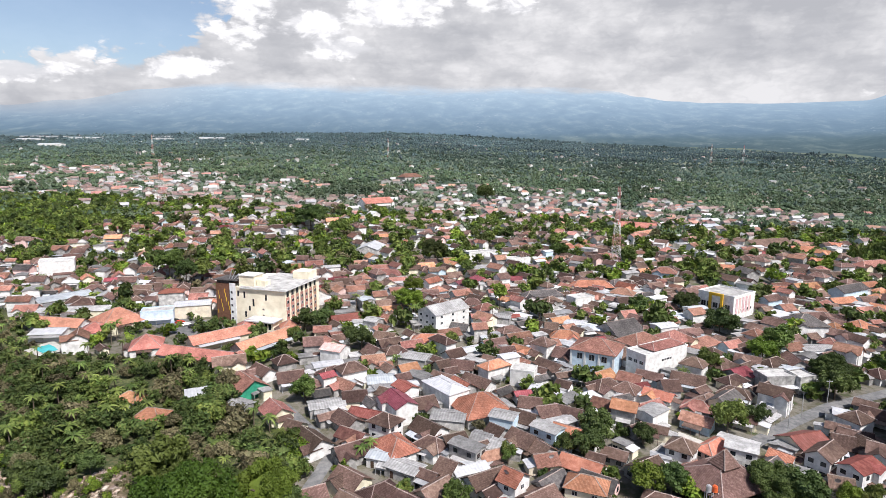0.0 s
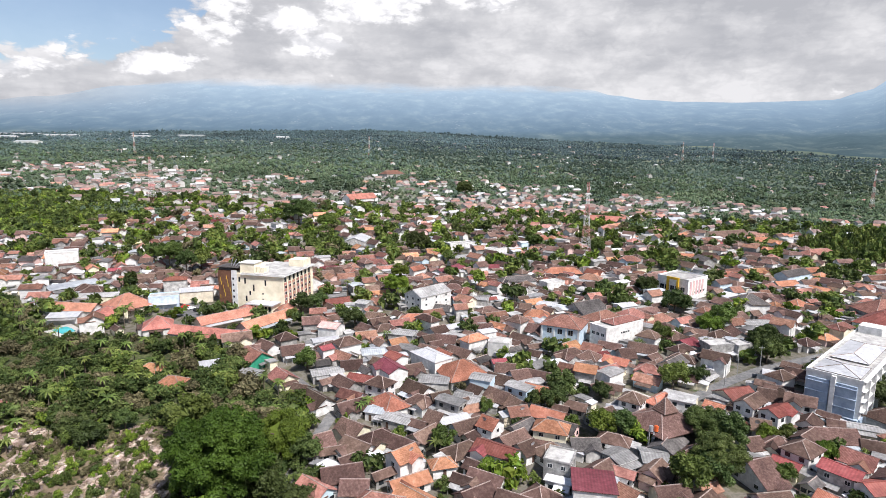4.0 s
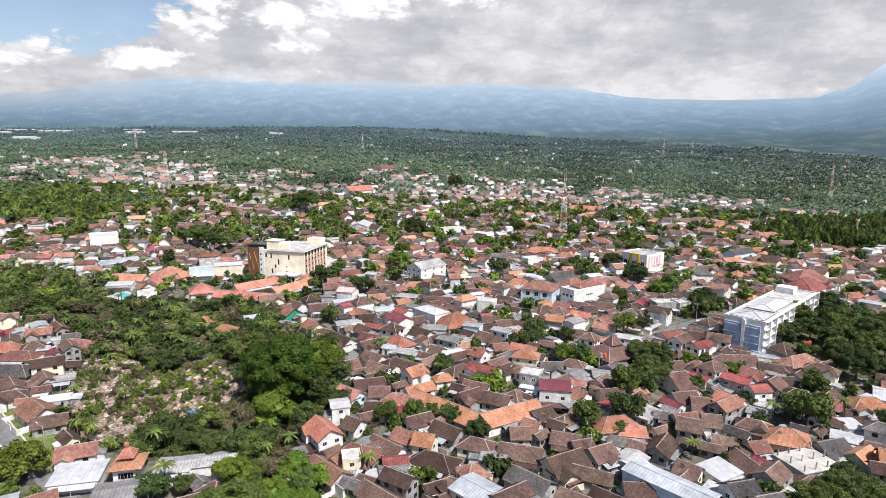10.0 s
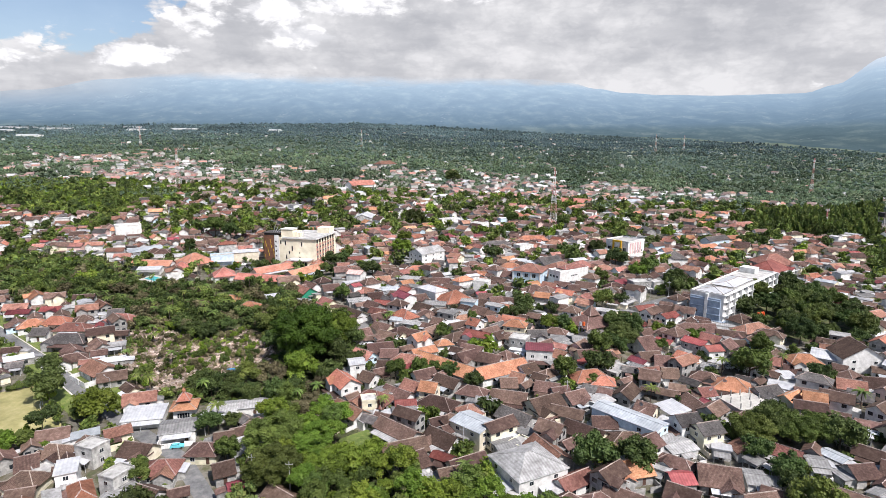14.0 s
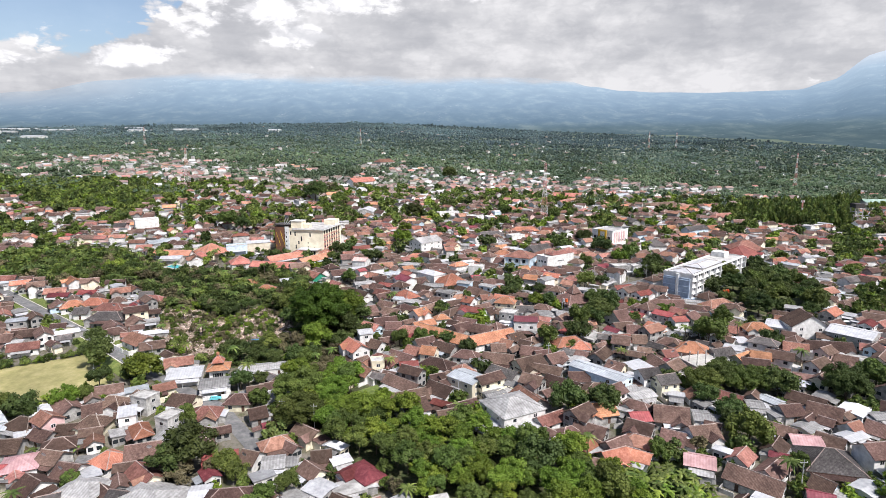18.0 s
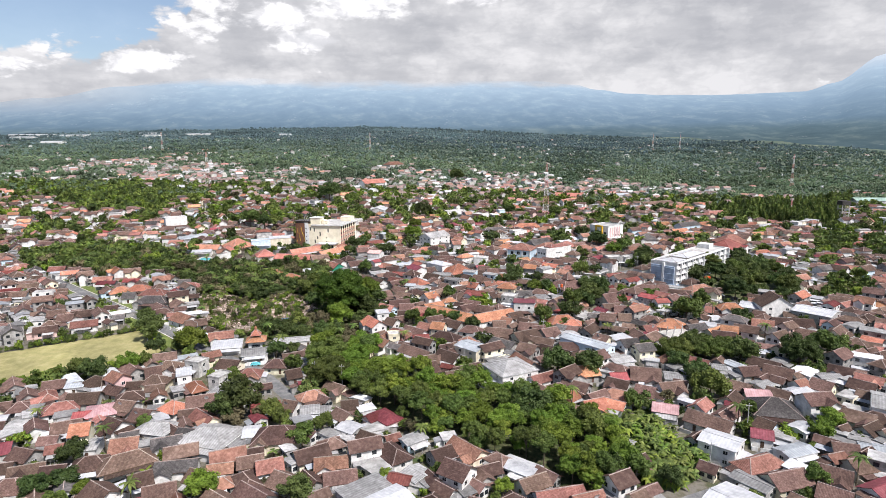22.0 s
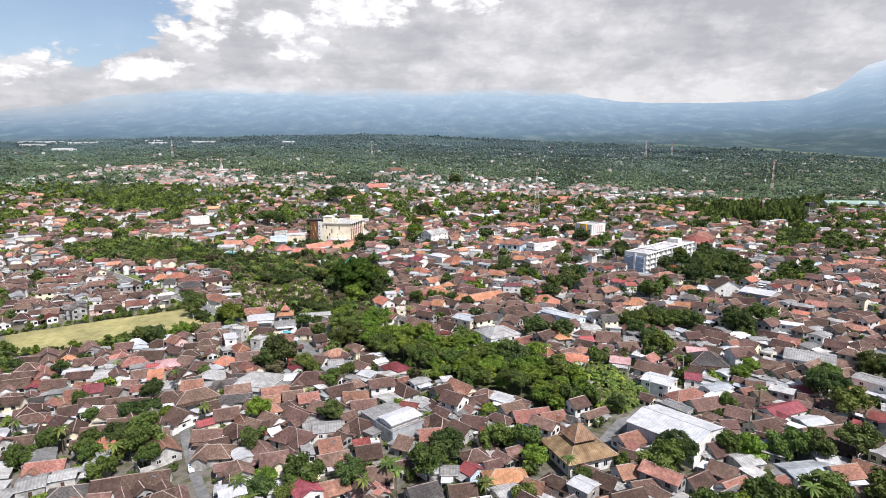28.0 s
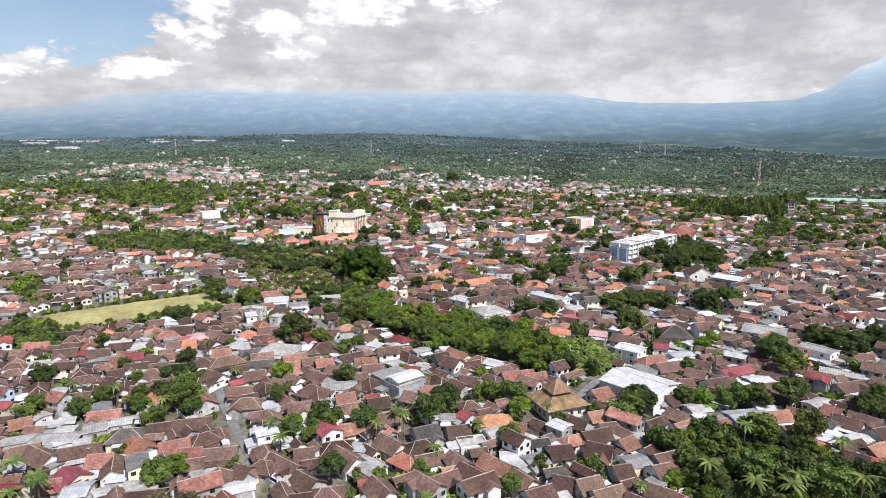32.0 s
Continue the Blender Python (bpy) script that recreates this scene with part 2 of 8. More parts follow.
WALL = {
    "white": material("white_plaster", [(0.54, 0.53, 0.51), (0.67, 0.66, 0.64), (0.75, 0.74, 0.725)], scale=0.7, vary=0.1, hue=0.0, stain=0.22, stain_scale=0.5),
    "cream": material("cream_plaster", [(0.60, 0.54, 0.40), (0.68, 0.62, 0.48), (0.74, 0.69, 0.56)], scale=0.7, vary=0.12, stain=0.2, stain_scale=0.5),
    "grey": material("bare_plaster", [(0.28, 0.275, 0.265), (0.38, 0.37, 0.355), (0.46, 0.45, 0.43)], scale=0.8, vary=0.25, hue=0.0, stain=0.35, stain_scale=0.4),
    "blue": material("pale_blue_plaster", [(0.38, 0.48, 0.58), (0.48, 0.58, 0.67), (0.56, 0.65, 0.72)], scale=0.7, vary=0.12, stain=0.15, stain_scale=0.5),
    "green": material("green_paint", [(0.02, 0.20, 0.13), (0.03, 0.26, 0.17), (0.05, 0.32, 0.21)], scale=0.8, vary=0.1, stain=0.2),
    "pink": material("pink_plaster", [(0.55, 0.36, 0.34), (0.64, 0.44, 0.42), (0.70, 0.52, 0.5)], scale=0.8, vary=0.12, stain=0.2),
    "brick": material("red_brick", [(0.24, 0.10, 0.07), (0.32, 0.14, 0.10), (0.40, 0.2, 0.15)], scale=2.5, vary=0.2, stain=0.25, stain_scale=0.5),
}
GLASS = bpy.data.materials.new("dark_window_glass")
GLASS.use_nodes = True
pb = GLASS.node_tree.nodes["Principled BSDF"]
pb.inputs["Base Color"].default_value, pb.inputs["Roughness"].default_value = (0.02, 0.025, 0.03, 1), 0.12
WHITE = material("white_trim", [(0.58, 0.58, 0.57), (0.70, 0.70, 0.69)], vary=0.08, hue=0.0, stain=0.15, stain_scale=0.8)
CAP = material("ridge_mortar", [(0.20, 0.15, 0.13), (0.30, 0.24, 0.21), (0.40, 0.34, 0.31)], scale=1.5, vary=0.25)
WOODDARK = material("dark_wood", [(0.05, 0.03, 0.02), (0.10, 0.06, 0.04)], scale=3, vary=0.2)
STEEL = material("galvanised_steel", [(0.42, 0.42, 0.43), (0.55, 0.55, 0.56)], rough=0.5, metal=0.4, vary=0.15, hue=0.0)
REDPAINT = material("red_paint", [(0.40, 0.18, 0.16), (0.47, 0.23, 0.20)], rough=0.45, vary=0.1)
YELLOW = material("yellow_paint", [(0.62, 0.40, 0.02), (0.72, 0.5, 0.04)], rough=0.5, vary=0.05)
ORANGEP = material("orange_plastic", [(0.62, 0.10, 0.03), (0.72, 0.16, 0.05)], rough=0.4, vary=0.1)
BLUEP = material("blue_tarp", [(0.03, 0.16, 0.42), (0.05, 0.22, 0.52)], rough=0.5, vary=0.1)
BARK = material("bark", [(0.07, 0.05, 0.035), (0.13, 0.10, 0.075), (0.2, 0.17, 0.13)], scale=2.0, vary=0.2)
ASPHALT = material("asphalt", [(0.10, 0.10, 0.105), (0.15, 0.15, 0.15), (0.21, 0.205, 0.20)], scale=0.5, vary=0.0, hue=0.0, stain=0.3, stain_scale=0.08)
PAVE = material("pale_paving", [(0.36, 0.34, 0.31), (0.45, 0.43, 0.39), (0.52, 0.5, 0.46)], scale=0.6, vary=0.1, hue=0.0, stain=0.3, stain_scale=0.1)
TURF = material("dry_turf", [(0.20, 0.19, 0.075), (0.27, 0.245, 0.105), (0.34, 0.30, 0.15)], scale=0.25, vary=0.0, hue=0.0, stain=0.3, stain_scale=0.05)
GRASS = material("grass", [(0.06, 0.095, 0.02), (0.10, 0.145, 0.035), (0.17, 0.195, 0.065)], scale=0.6, vary=0.1, stain=0.35, stain_scale=0.1)
LEAFCOL = {
    "mid": [(0.052, 0.078, 0.019), (0.112, 0.156, 0.034), (0.205, 0.252, 0.068)],
    "dark": [(0.036, 0.058, 0.018), (0.076, 0.110, 0.030), (0.138, 0.175, 0.054)],
    "bright": [(0.072, 0.122, 0.014), (0.150, 0.220, 0.028), (0.245, 0.310, 0.060)],
    "dry": [(0.085, 0.078, 0.042), (0.15, 0.135, 0.07), (0.22, 0.195, 0.11)],
    "fig": [(0.022, 0.052, 0.007), (0.055, 0.115, 0.013), (0.105, 0.185, 0.028)],
}
LEAF = {
    **{kind: material("leaves_" + kind, cols, scale=0.5, vary=0.3, hue=0.02, bump=0, spec=0.25, rough=0.6, translucent=0.25) for kind, cols in LEAFCOL.items()},
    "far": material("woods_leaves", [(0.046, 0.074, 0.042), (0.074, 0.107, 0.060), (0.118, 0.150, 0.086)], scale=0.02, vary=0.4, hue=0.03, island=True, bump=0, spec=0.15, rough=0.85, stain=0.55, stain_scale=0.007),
    # haze is put into these two leaf colours: greyer and bluer with distance
    "middle": material("hazed_middle_leaves", [(0.050, 0.080, 0.066), (0.072, 0.104, 0.085), (0.106, 0.138, 0.110)], scale=0.015, vary=0.4, hue=0.03, island=True, bump=0, spec=0.1, rough=0.9, stain=0.55, stain_scale=0.006),
    "distant": material("hazed_distant_leaves", [(0.052, 0.084, 0.092), (0.072, 0.106, 0.114), (0.100, 0.134, 0.138)], scale=0.012, vary=0.3, hue=0.02, island=True, bump=0, spec=0.1, rough=0.9, stain=0.55, stain_scale=0.005),
}


# ---- plan ----
def ground_z(x, y):
    """The town lies on a slope that rises to the north."""
    xs, ys = max(-420.0, min(420.0, x)), min(y, 700.0)
    return 1.2 * (-4.5 + 0.055 * (y / 1.2 - 60) - 9e-5 * xs / 1.2 * (ys / 1.2 - 60))


def build(name, verts, faces, mats, index=None, parent=None, label=""):
    """One mesh object from plain lists."""
    me = bpy.data.meshes.new(name)
    me.from_pydata(verts, [], faces)
    for m in mats:
        me.materials.append(m)
    if index is not None:
        me.polygons.foreach_set("material_index", index)
    me.update()
    ob = new(name, me)
    if parent is not None:
        ob.parent = parent
    if label:
        ob["label"] = label
    return ob


def box(x0, y0, z0, x1, y1, z1, v, f):
    """Adds a box to lists of corners and faces."""
    n = len(v)
    v += [(x0, y0, z0), (x1, y0, z0), (x1, y1, z0), (x0, y1, z0), (x0, y0, z1), (x1, y0, z1), (x1, y1, z1), (x0, y1, z1)]
    f += [(n, n + 3, n + 2, n + 1), (n + 4, n + 5, n + 6, n + 7), (n, n + 1, n + 5, n + 4), (n + 1, n + 2, n + 6, n + 5), (n + 2, n + 3, n + 7, n + 6), (n + 3, n, n + 4, n + 7)]


def part(name, boxes, mat, parent, label=""):
    v, f = [], []
    for b in boxes:
        box(*b, v, f)
    return build(name, v, f, [mat], None, parent, label)


def beam(p, q, r, v, f, sides=4):
    """Adds a straight bar from p to q to lists of corners and faces."""
    p, q = Vector(p), Vector(q)
    t = (q - p).normalized()
    u = t.orthogonal().normalized()
    w = t.cross(u)
    n = len(v)
    for c in (p, q):
        for k in range(sides):
            s = 2 * math.pi * k / sides
            v.append(tuple(c + r * (u * math.cos(s) + w * math.sin(s))))
    for k in range(sides):
        k2 = (k + 1) % sides
        f.append((n + k, n + k2, n + sides + k2, n + sides + k))
    f += [tuple(range(n + sides - 1, n - 1, -1)), tuple(range(n + sides, n + 2 * sides))]


def inside(x, y, poly):
    hit = False
    for (x0, y0), (x1, y1) in zip(poly, poly[1:] + poly[:1]):
        if (y0 > y) != (y1 > y) and x < (x1 - x0) * (y - y0) / (y1 - y0) + x0:
            hit = not hit
    return hit


def near_line(x, y, line, r):
    for (x0, y0), (x1, y1) in zip(line, line[1:]):
        ax, ay = x1 - x0, y1 - y0
        k = max(0, min(1, ((x - x0) * ax + (y - y0) * ay) / (ax * ax + ay * ay)))
        if (x - x0 - k * ax) ** 2 + (y - y0 - k * ay) ** 2 < r * r:
            return True
    return False


GARDEN = [(-305, 262), (-232, 254), (-181, 208), (-106, 208), (-71, 167), (-50, 144), (-40, 92), (-49, 60), (-60, 61), (-80, 66), (-116, 72), (-123, 82), (-147, 121), (-157, 147), (-209, 177), (-225, 159)]
BELT = [(-67, 62), (-44, 62), (-13, 31), (14, 15), (36, 6), (43, -6), (51, -24), (51, -42), (39, -42), (23, -34), (2, -21), (-23, -2), (-48, 20)]
PLANTATION = [(41, -4), (54, 3), (67, -4), (73, -30), (60, -39), (51, -39), (52, -22)]
CORNER_WOOD = [(68, -97), (108, -88), (127, -110), (140, -140), (62, -140)]
OFFICE_WOOD = [(131, 150), (196, 223), (209, 165), (178, 121), (155, 133)]
FIELD = [(-231, 40), (-156, 80), (-124, 48), (-203, 15)]
FAR_GROVE = [(258, 434), (505, 574), (361, 375), (266, 372)]
LOT = [(49, 159), (61, 171), (69, 164), (51, 151)]
WEST_WOOD = [(-520, 580), (-394, 600), (-300, 500), (-270, 445), (-325, 430), (-330, 380), (-400, 390), (-470, 470)]
EDGE_WOODS = [
    [(-237, 31), (-210, 18), (-190, -6), (-201, -15), (-230, 5)],
    [(-291, 99), (-278, 104), (-241, 56), (-249, 47)],
    [(-320, 218), (-296, 236), (-250, 236), (-216, 222), (-184, 189), (-212, 175), (-282, 178)],
    [(303, 314), (348, 332), (288, 242), (259, 232)],
    [(330, 290), (363, 305), (305, 223), (293, 233)],
    [(228, 173), (253, 174), (223, 123), (202, 129)],
]
HOTEL_LAND = [(-182, 214), (-72, 206), (-72, 250), (-125, 264), (-182, 262)]
ROADS = [
    ([(-260, 165), (-195, 119), (-164, 97), (-124, 65), (-82, 36), (-60, 10)], 5.0, "road"),
    ([(-67, 175), (-43, 150), (-45, 132), (-47, 110)], 4.0, "lane"),
    ([(250, 262), (190, 228), (143, 205), (118, 193), (99, 180), (80, 165)], 4.4, "road"),
    ([(46, -62), (50, -56), (58, -45), (72, -39), (82, -29), (95, -20)], 4.0, "lane"),
    ([(-98, -30), (-95, -50), (-82, -72), (-65, -97), (-55, -130), (-50, -180)], 3.2, "lane"),
]

# ground: one sheet, close mesh in the town, coarse to the horizon
xs = [-4700 + 300 * i for i in range(14)] + [-700 + 14 * i for i in range(101)] + [800 + 300 * i for i in range(14)]
ys = [-700 + 60 * i for i in range(8)] + [-220 + 12 * i for i in range(61)] + [540 + 60 * i for i in range(12)] + [1300 + 200 * i for i in range(18)]
gv = [(x, y, ground_z(x, y)) for y in ys for x in xs]
nx = len(xs)
gf = [(j * nx + i, j * nx + i + 1, (j + 1) * nx + i + 1, (j + 1) * nx + i) for j in range(len(ys) - 1) for i in range(nx - 1)]
GROUND = material("ground_earth", [(0.045, 0.065, 0.022), (0.095, 0.088, 0.055), (0.165, 0.15, 0.128), (0.09, 0.088, 0.065)], scale=0.22, vary=0.0, hue=0.0, stain=0.35, stain_scale=0.02, bump_scale=1.0)
tagged(build("ground", gv, gf, [GROUND]), "earth, paving and rough grass between the houses", "ground", kind="structure")


def patch(name, poly, lift, mat, label, category):
    """A sheet laid on the slope."""
    cx, cy = sum(p[0] for p in poly) / len(poly), sum(p[1] for p in poly) / len(poly)
    v, f = [], []
    rings = 6
    for k in range(rings + 1):
        for x, y in poly:
            px, py = cx + (x - cx) * k / rings, cy + (y - cy) * k / rings
            v.append((px, py, ground_z(px, py) + lift))
    n = len(poly)
    for k in range(rings):
        for i in range(n):
            j = (i + 1) % n
            f.append((k * n + i, k * n + j, (k + 1) * n + j, (k + 1) * n + i))
    return tagged(build(name, v, f, [mat]), label, category, kind="structure")


def undergrowth(name, zone, mat, label, step=3.5):
    """Low growth that covers the earth of a wood, laid on the slope in small squares."""
    x0, x1, y0, y1 = min(p[0] for p in zone), max(p[0] for p in zone), min(p[1] for p in zone), max(p[1] for p in zone)
    v, f, at = [], [], {}

    def corner(i, j):
        if (i, j) not in at:
            x, y = x0 + i * step, y0 + j * step
            at[(i, j)] = len(v)
            v.append((x, y, ground_z(x, y) + 0.1 + 0.25 * abs(noise.noise(Vector((x * 0.3, y * 0.3, 0))))))
        return at[(i, j)]
    for i in range(int((x1 - x0) / step) + 1):
        for j in range(int((y1 - y0) / step) + 1):
            if inside(x0 + (i + 0.5) * step, y0 + (j + 0.5) * step, zone):
                f.append((corner(i, j), corner(i + 1, j), corner(i + 1, j + 1), corner(i, j + 1)))
    tagged(build(name, v, f, [mat]), label, "undergrowth", kind="stuff")


def road(line, width, name, mat=ASPHALT, lift=0.2, words="worn grey asphalt road between the houses", category="road"):
    v, f = [], []
    pts = []
    for (x0, y0), (x1, y1) in zip(line, line[1:]):
        n = max(2, int(math.hypot(x1 - x0, y1 - y0) / 5))
        pts += [(x0 + (x1 - x0) * k / n, y0 + (y1 - y0) * k / n) for k in range(n)]
    pts.append(line[-1])
    for i, (x, y) in enumerate(pts):
        x0, y0 = pts[max(0, i - 1)]
        x1, y1 = pts[min(len(pts) - 1, i + 1)]
        d = math.hypot(x1 - x0, y1 - y0)
        ox, oy = -(y1 - y0) / d * width / 2, (x1 - x0) / d * width / 2
        for s in (1, -1):
            v.append((x + s * ox, y + s * oy, ground_z(x + s * ox, y + s * oy) + lift))
    f = [(2 * i, 2 * i + 1, 2 * i + 3, 2 * i + 2) for i in range(len(pts) - 1)]
    tagged(build(name, v, f, [mat]), words, category, kind="structure")


for line, width, name in ROADS:
    road(line, width, name)
road(ROADS[0][0][:4], 17.0, "road_verge", GRASS, 0.1, "green grass verge along the road by the field", "grass")
for side in (-1, 1):
    road([(x + 2.9 * side * 0.58, y + 2.9 * side * 0.81) for x, y in ROADS[0][0][:4]], 0.5, "kerb", PAVE, 0.26, "pale concrete kerb along the road", "kerb")
SCRUB = material("scrub", [(0.022, 0.034, 0.012), (0.045, 0.06, 0.02), (0.085, 0.09, 0.038), (0.14, 0.115, 0.07)], scale=0.8, vary=0.0, hue=0.0, stain=0.4, stain_scale=0.08, bump=0.8, bump_scale=2.0)
for nm, zone in (("garden_undergrowth", GARDEN), ("grove_undergrowth", BELT), ("corner_undergrowth", CORNER_WOOD), ("office_undergrowth", OFFICE_WOOD), ("far_undergrowth", FAR_GROVE), ("west_undergrowth", WEST_WOOD), *(("edge_undergrowth", zone) for zone in EDGE_WOODS)):
    undergrowth(nm, zone, SCRUB, "dark green scrub and grass under the trees")
patch("sports_field", FIELD, 0.10, TURF, "dry yellow-green turf of an open sports field", "field")
patch("plantation_ground", PLANTATION, 0.12, GRASS, "rough green grass under banana plants", "grass")
patch("grass_bank", [(-140.6, 79.7), (-134, 84), (-123.4, 78.2), (-112, 61.8), (-114.5, 59.5), (-130, 73.5)], 0.2, GRASS, "bright green grass verge beside the road", "grass")
patch("car_park", LOT, 0.10, PAVE, "pale paved car park with painted bays", "pavement")

# ---- mountain range and far slopes ----
SKYLINE = [(-60, 0.028), (-45, 0.045), (-40, 0.058), (-36, 0.068), (-30, 0.088), (-26, 0.099), (-22, 0.106), (-12, 0.107), (0, 0.105), (7, 0.102), (11, 0.094), (13, 0.085), (16, 0.077), (19, 0.073), (24, 0.070), (30, 0.070), (32, 0.080), (35, 0.114), (38, 0.145), (42, 0.165), (50, 0.14), (60, 0.10)]


def skyline(deg):
    for (a0, h0), (a1, h1) in zip(SKYLINE, SKYLINE[1:]):
        if a0 <= deg <= a1:
            k = (deg - a0) / (a1 - a0)
            k = k * k * (3 - 2 * k)
            return h0 + (h1 - h0) * k
    return SKYLINE[0][1] if deg < 0 else SKYLINE[-1][1]


def foot(deg):
    """Where the slopes begin: they come nearer towards the north-east."""
    return 3050 - 1150 * max(0.0, min(1.0, (deg - 4) / 35.0))


mv, mf = [], []
cols, rows_ = 241, 34
for j in range(rows_):
    for i in range(cols):
        deg = -60 + 120 * i / (cols - 1)
        r0 = foot(deg)
        r = r0 + (4650 - r0) * j / (rows_ - 1)
        x, y = r * math.sin(radians(deg)), -135 + r * math.cos(radians(deg))
        top = 85 + 4650 * skyline(deg)
        k = j / (rows_ - 1)
        z0 = ground_z(x * r0 / r, -135 + r0 * math.cos(radians(deg))) - 4
        rough = noise.fractal(Vector((deg * 0.22, k * 1.6, 3.0)), 0.9, 2.0, 5) * 26 * math.sin(math.pi * min(1, k * 1.05))
        mv.append((x, y, z0 + (top - z0) * k ** 1.25 + rough))
mf = [(j * cols + i, j * cols + i + 1, (j + 1) * cols + i + 1, (j + 1) * cols + i) for j in range(rows_ - 1) for i in range(cols - 1)]
HAZE = bpy.data.materials.new("hazy_slopes")
HAZE.use_nodes = True
hn, hl = HAZE.node_tree.nodes, HAZE.node_tree.links
hb = hn["Principled BSDF"]
hc = hn.new("ShaderNodeTexCoord")
h1 = hn.new("ShaderNodeTexNoise")
hmap = hn.new("ShaderNodeMapping")
hl.new(hc.outputs["Object"], hmap.inputs[0])
hmap.inputs["Scale"].default_value = (1.0, 0.5, 1.7)
hl.new(hmap.outputs[0], h1.inputs["Vector"])
h1.inputs["Scale"].default_value, h1.inputs["Detail"].default_value, h1.inputs["Roughness"].default_value = 0.011, 12, 0.72
hr = hn.new("ShaderNodeValToRGB")
hl.new(h1.outputs[0], hr.inputs[0])
hr.color_ramp.elements[0].position, hr.color_ramp.elements[1].position = 0.36, 0.68
hr.color_ramp.elements[0].color, hr.color_ramp.elements[1].color = (0.008, 0.012, 0.018, 1), (0.070, 0.080, 0.072, 1)
hr.color_ramp.elements.new(0.52).color = (0.022, 0.030, 0.036, 1)
# scattered villages: pale specks gathered in patches
dots = hn.new("ShaderNodeTexVoronoi")
hl.new(hc.outputs["Object"], dots.inputs["Vector"])
dots.inputs["Scale"].default_value = 0.035
dot = hn.new("ShaderNodeMapRange")
hl.new(dots.outputs["Distance"], dot.inputs[0])
dot.inputs[1].default_value, dot.inputs[2].default_value, dot.inputs[3].default_value, dot.inputs[4].default_value = 0.16, 0.24, 1.0, 0.0
towns = hn.new("ShaderNodeTexNoise")
hl.new(hc.outputs["Object"], towns.inputs["Vector"])
towns.inputs["Scale"].default_value = 0.006
town = hn.new("ShaderNodeMapRange")
hl.new(towns.outputs[0], town.inputs[0])
town.inputs[1].default_value, town.inputs[2].default_value = 0.56, 0.68
both = hn.new("ShaderNodeMath")
both.operation = "MULTIPLY"
hl.new(dot.outputs[0], both.inputs[0]), hl.new(town.outputs[0], both.inputs[1])
hv = hn.new("ShaderNodeMix")
hv.data_type = "RGBA"
hl.new(both.outputs[0], hv.inputs[0]), hl.new(hr.outputs[0], hv.inputs[6])
hv.inputs[7].default_value = (0.13, 0.13, 0.13, 1)
hl.new(hv.outputs[2], hb.inputs["Base Color"])
hb.inputs["Roughness"].default_value = 1.0
hb.inputs["Specular IOR Level"].default_value = 0.0
# blue air-light is painted as emission: dim at the foot, pale near the top
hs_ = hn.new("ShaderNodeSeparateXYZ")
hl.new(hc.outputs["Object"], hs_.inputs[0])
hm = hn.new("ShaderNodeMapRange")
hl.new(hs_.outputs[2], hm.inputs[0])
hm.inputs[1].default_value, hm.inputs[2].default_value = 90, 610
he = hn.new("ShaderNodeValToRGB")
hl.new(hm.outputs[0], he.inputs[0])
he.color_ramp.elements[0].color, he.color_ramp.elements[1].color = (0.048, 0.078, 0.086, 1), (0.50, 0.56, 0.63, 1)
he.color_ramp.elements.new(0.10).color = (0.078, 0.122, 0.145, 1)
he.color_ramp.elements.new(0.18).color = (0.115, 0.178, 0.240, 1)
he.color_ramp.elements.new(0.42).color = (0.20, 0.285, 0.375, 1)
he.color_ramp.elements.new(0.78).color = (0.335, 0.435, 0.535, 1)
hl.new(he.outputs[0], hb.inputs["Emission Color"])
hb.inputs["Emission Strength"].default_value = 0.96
# cloud and haze put in as transparency: the top of the long ridge and its left end fade out; the peak in the north-east
# stands clear
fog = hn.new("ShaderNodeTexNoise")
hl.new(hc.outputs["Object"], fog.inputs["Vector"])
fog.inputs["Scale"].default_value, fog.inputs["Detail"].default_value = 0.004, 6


def hmath(op, p, q):
    n = hn.new("ShaderNodeMath")
    n.operation = op
    for k, s in enumerate((p, q)):
        if isinstance(s, (int, float)):
            n.inputs[k].default_value = s
        else:
            hl.new(s, n.inputs[k])
    return n.outputs[0]


def hsmooth(p, lo, hi):
    n = hn.new("ShaderNodeMapRange")
    n.interpolation_type = "SMOOTHSTEP"
    hl.new(p, n.inputs[0])
    n.inputs[1].default_value, n.inputs[2].default_value = lo, hi
    return n.outputs[0]


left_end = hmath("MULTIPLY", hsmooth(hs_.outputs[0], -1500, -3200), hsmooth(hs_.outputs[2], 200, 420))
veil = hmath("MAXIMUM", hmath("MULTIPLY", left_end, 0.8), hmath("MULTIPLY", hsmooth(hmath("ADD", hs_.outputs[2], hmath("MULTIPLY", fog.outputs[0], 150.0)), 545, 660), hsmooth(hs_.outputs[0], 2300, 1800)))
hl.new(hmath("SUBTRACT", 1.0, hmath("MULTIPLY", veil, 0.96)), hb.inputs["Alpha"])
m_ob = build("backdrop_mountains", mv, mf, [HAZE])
for p in m_ob.data.polygons:
    p.use_smooth = True
tagged(m_ob, "hazy blue volcano slopes under the cloud base", "mountain", kind="structure")

# ---- houses ----
TAKEN = {}   # centre and reach of what stands already, by squares of 12 m


def squares(x, y, r):
    for i in range(int((x - r) // 12), int((x + r) // 12) + 1):
        for j in range(int((y - r) // 12), int((y + r) // 12) + 1):
            yield i, j


def claim(x, y, r):
    for cell in squares(x, y, r):
        TAKEN.setdefault(cell, []).append((x, y, r))


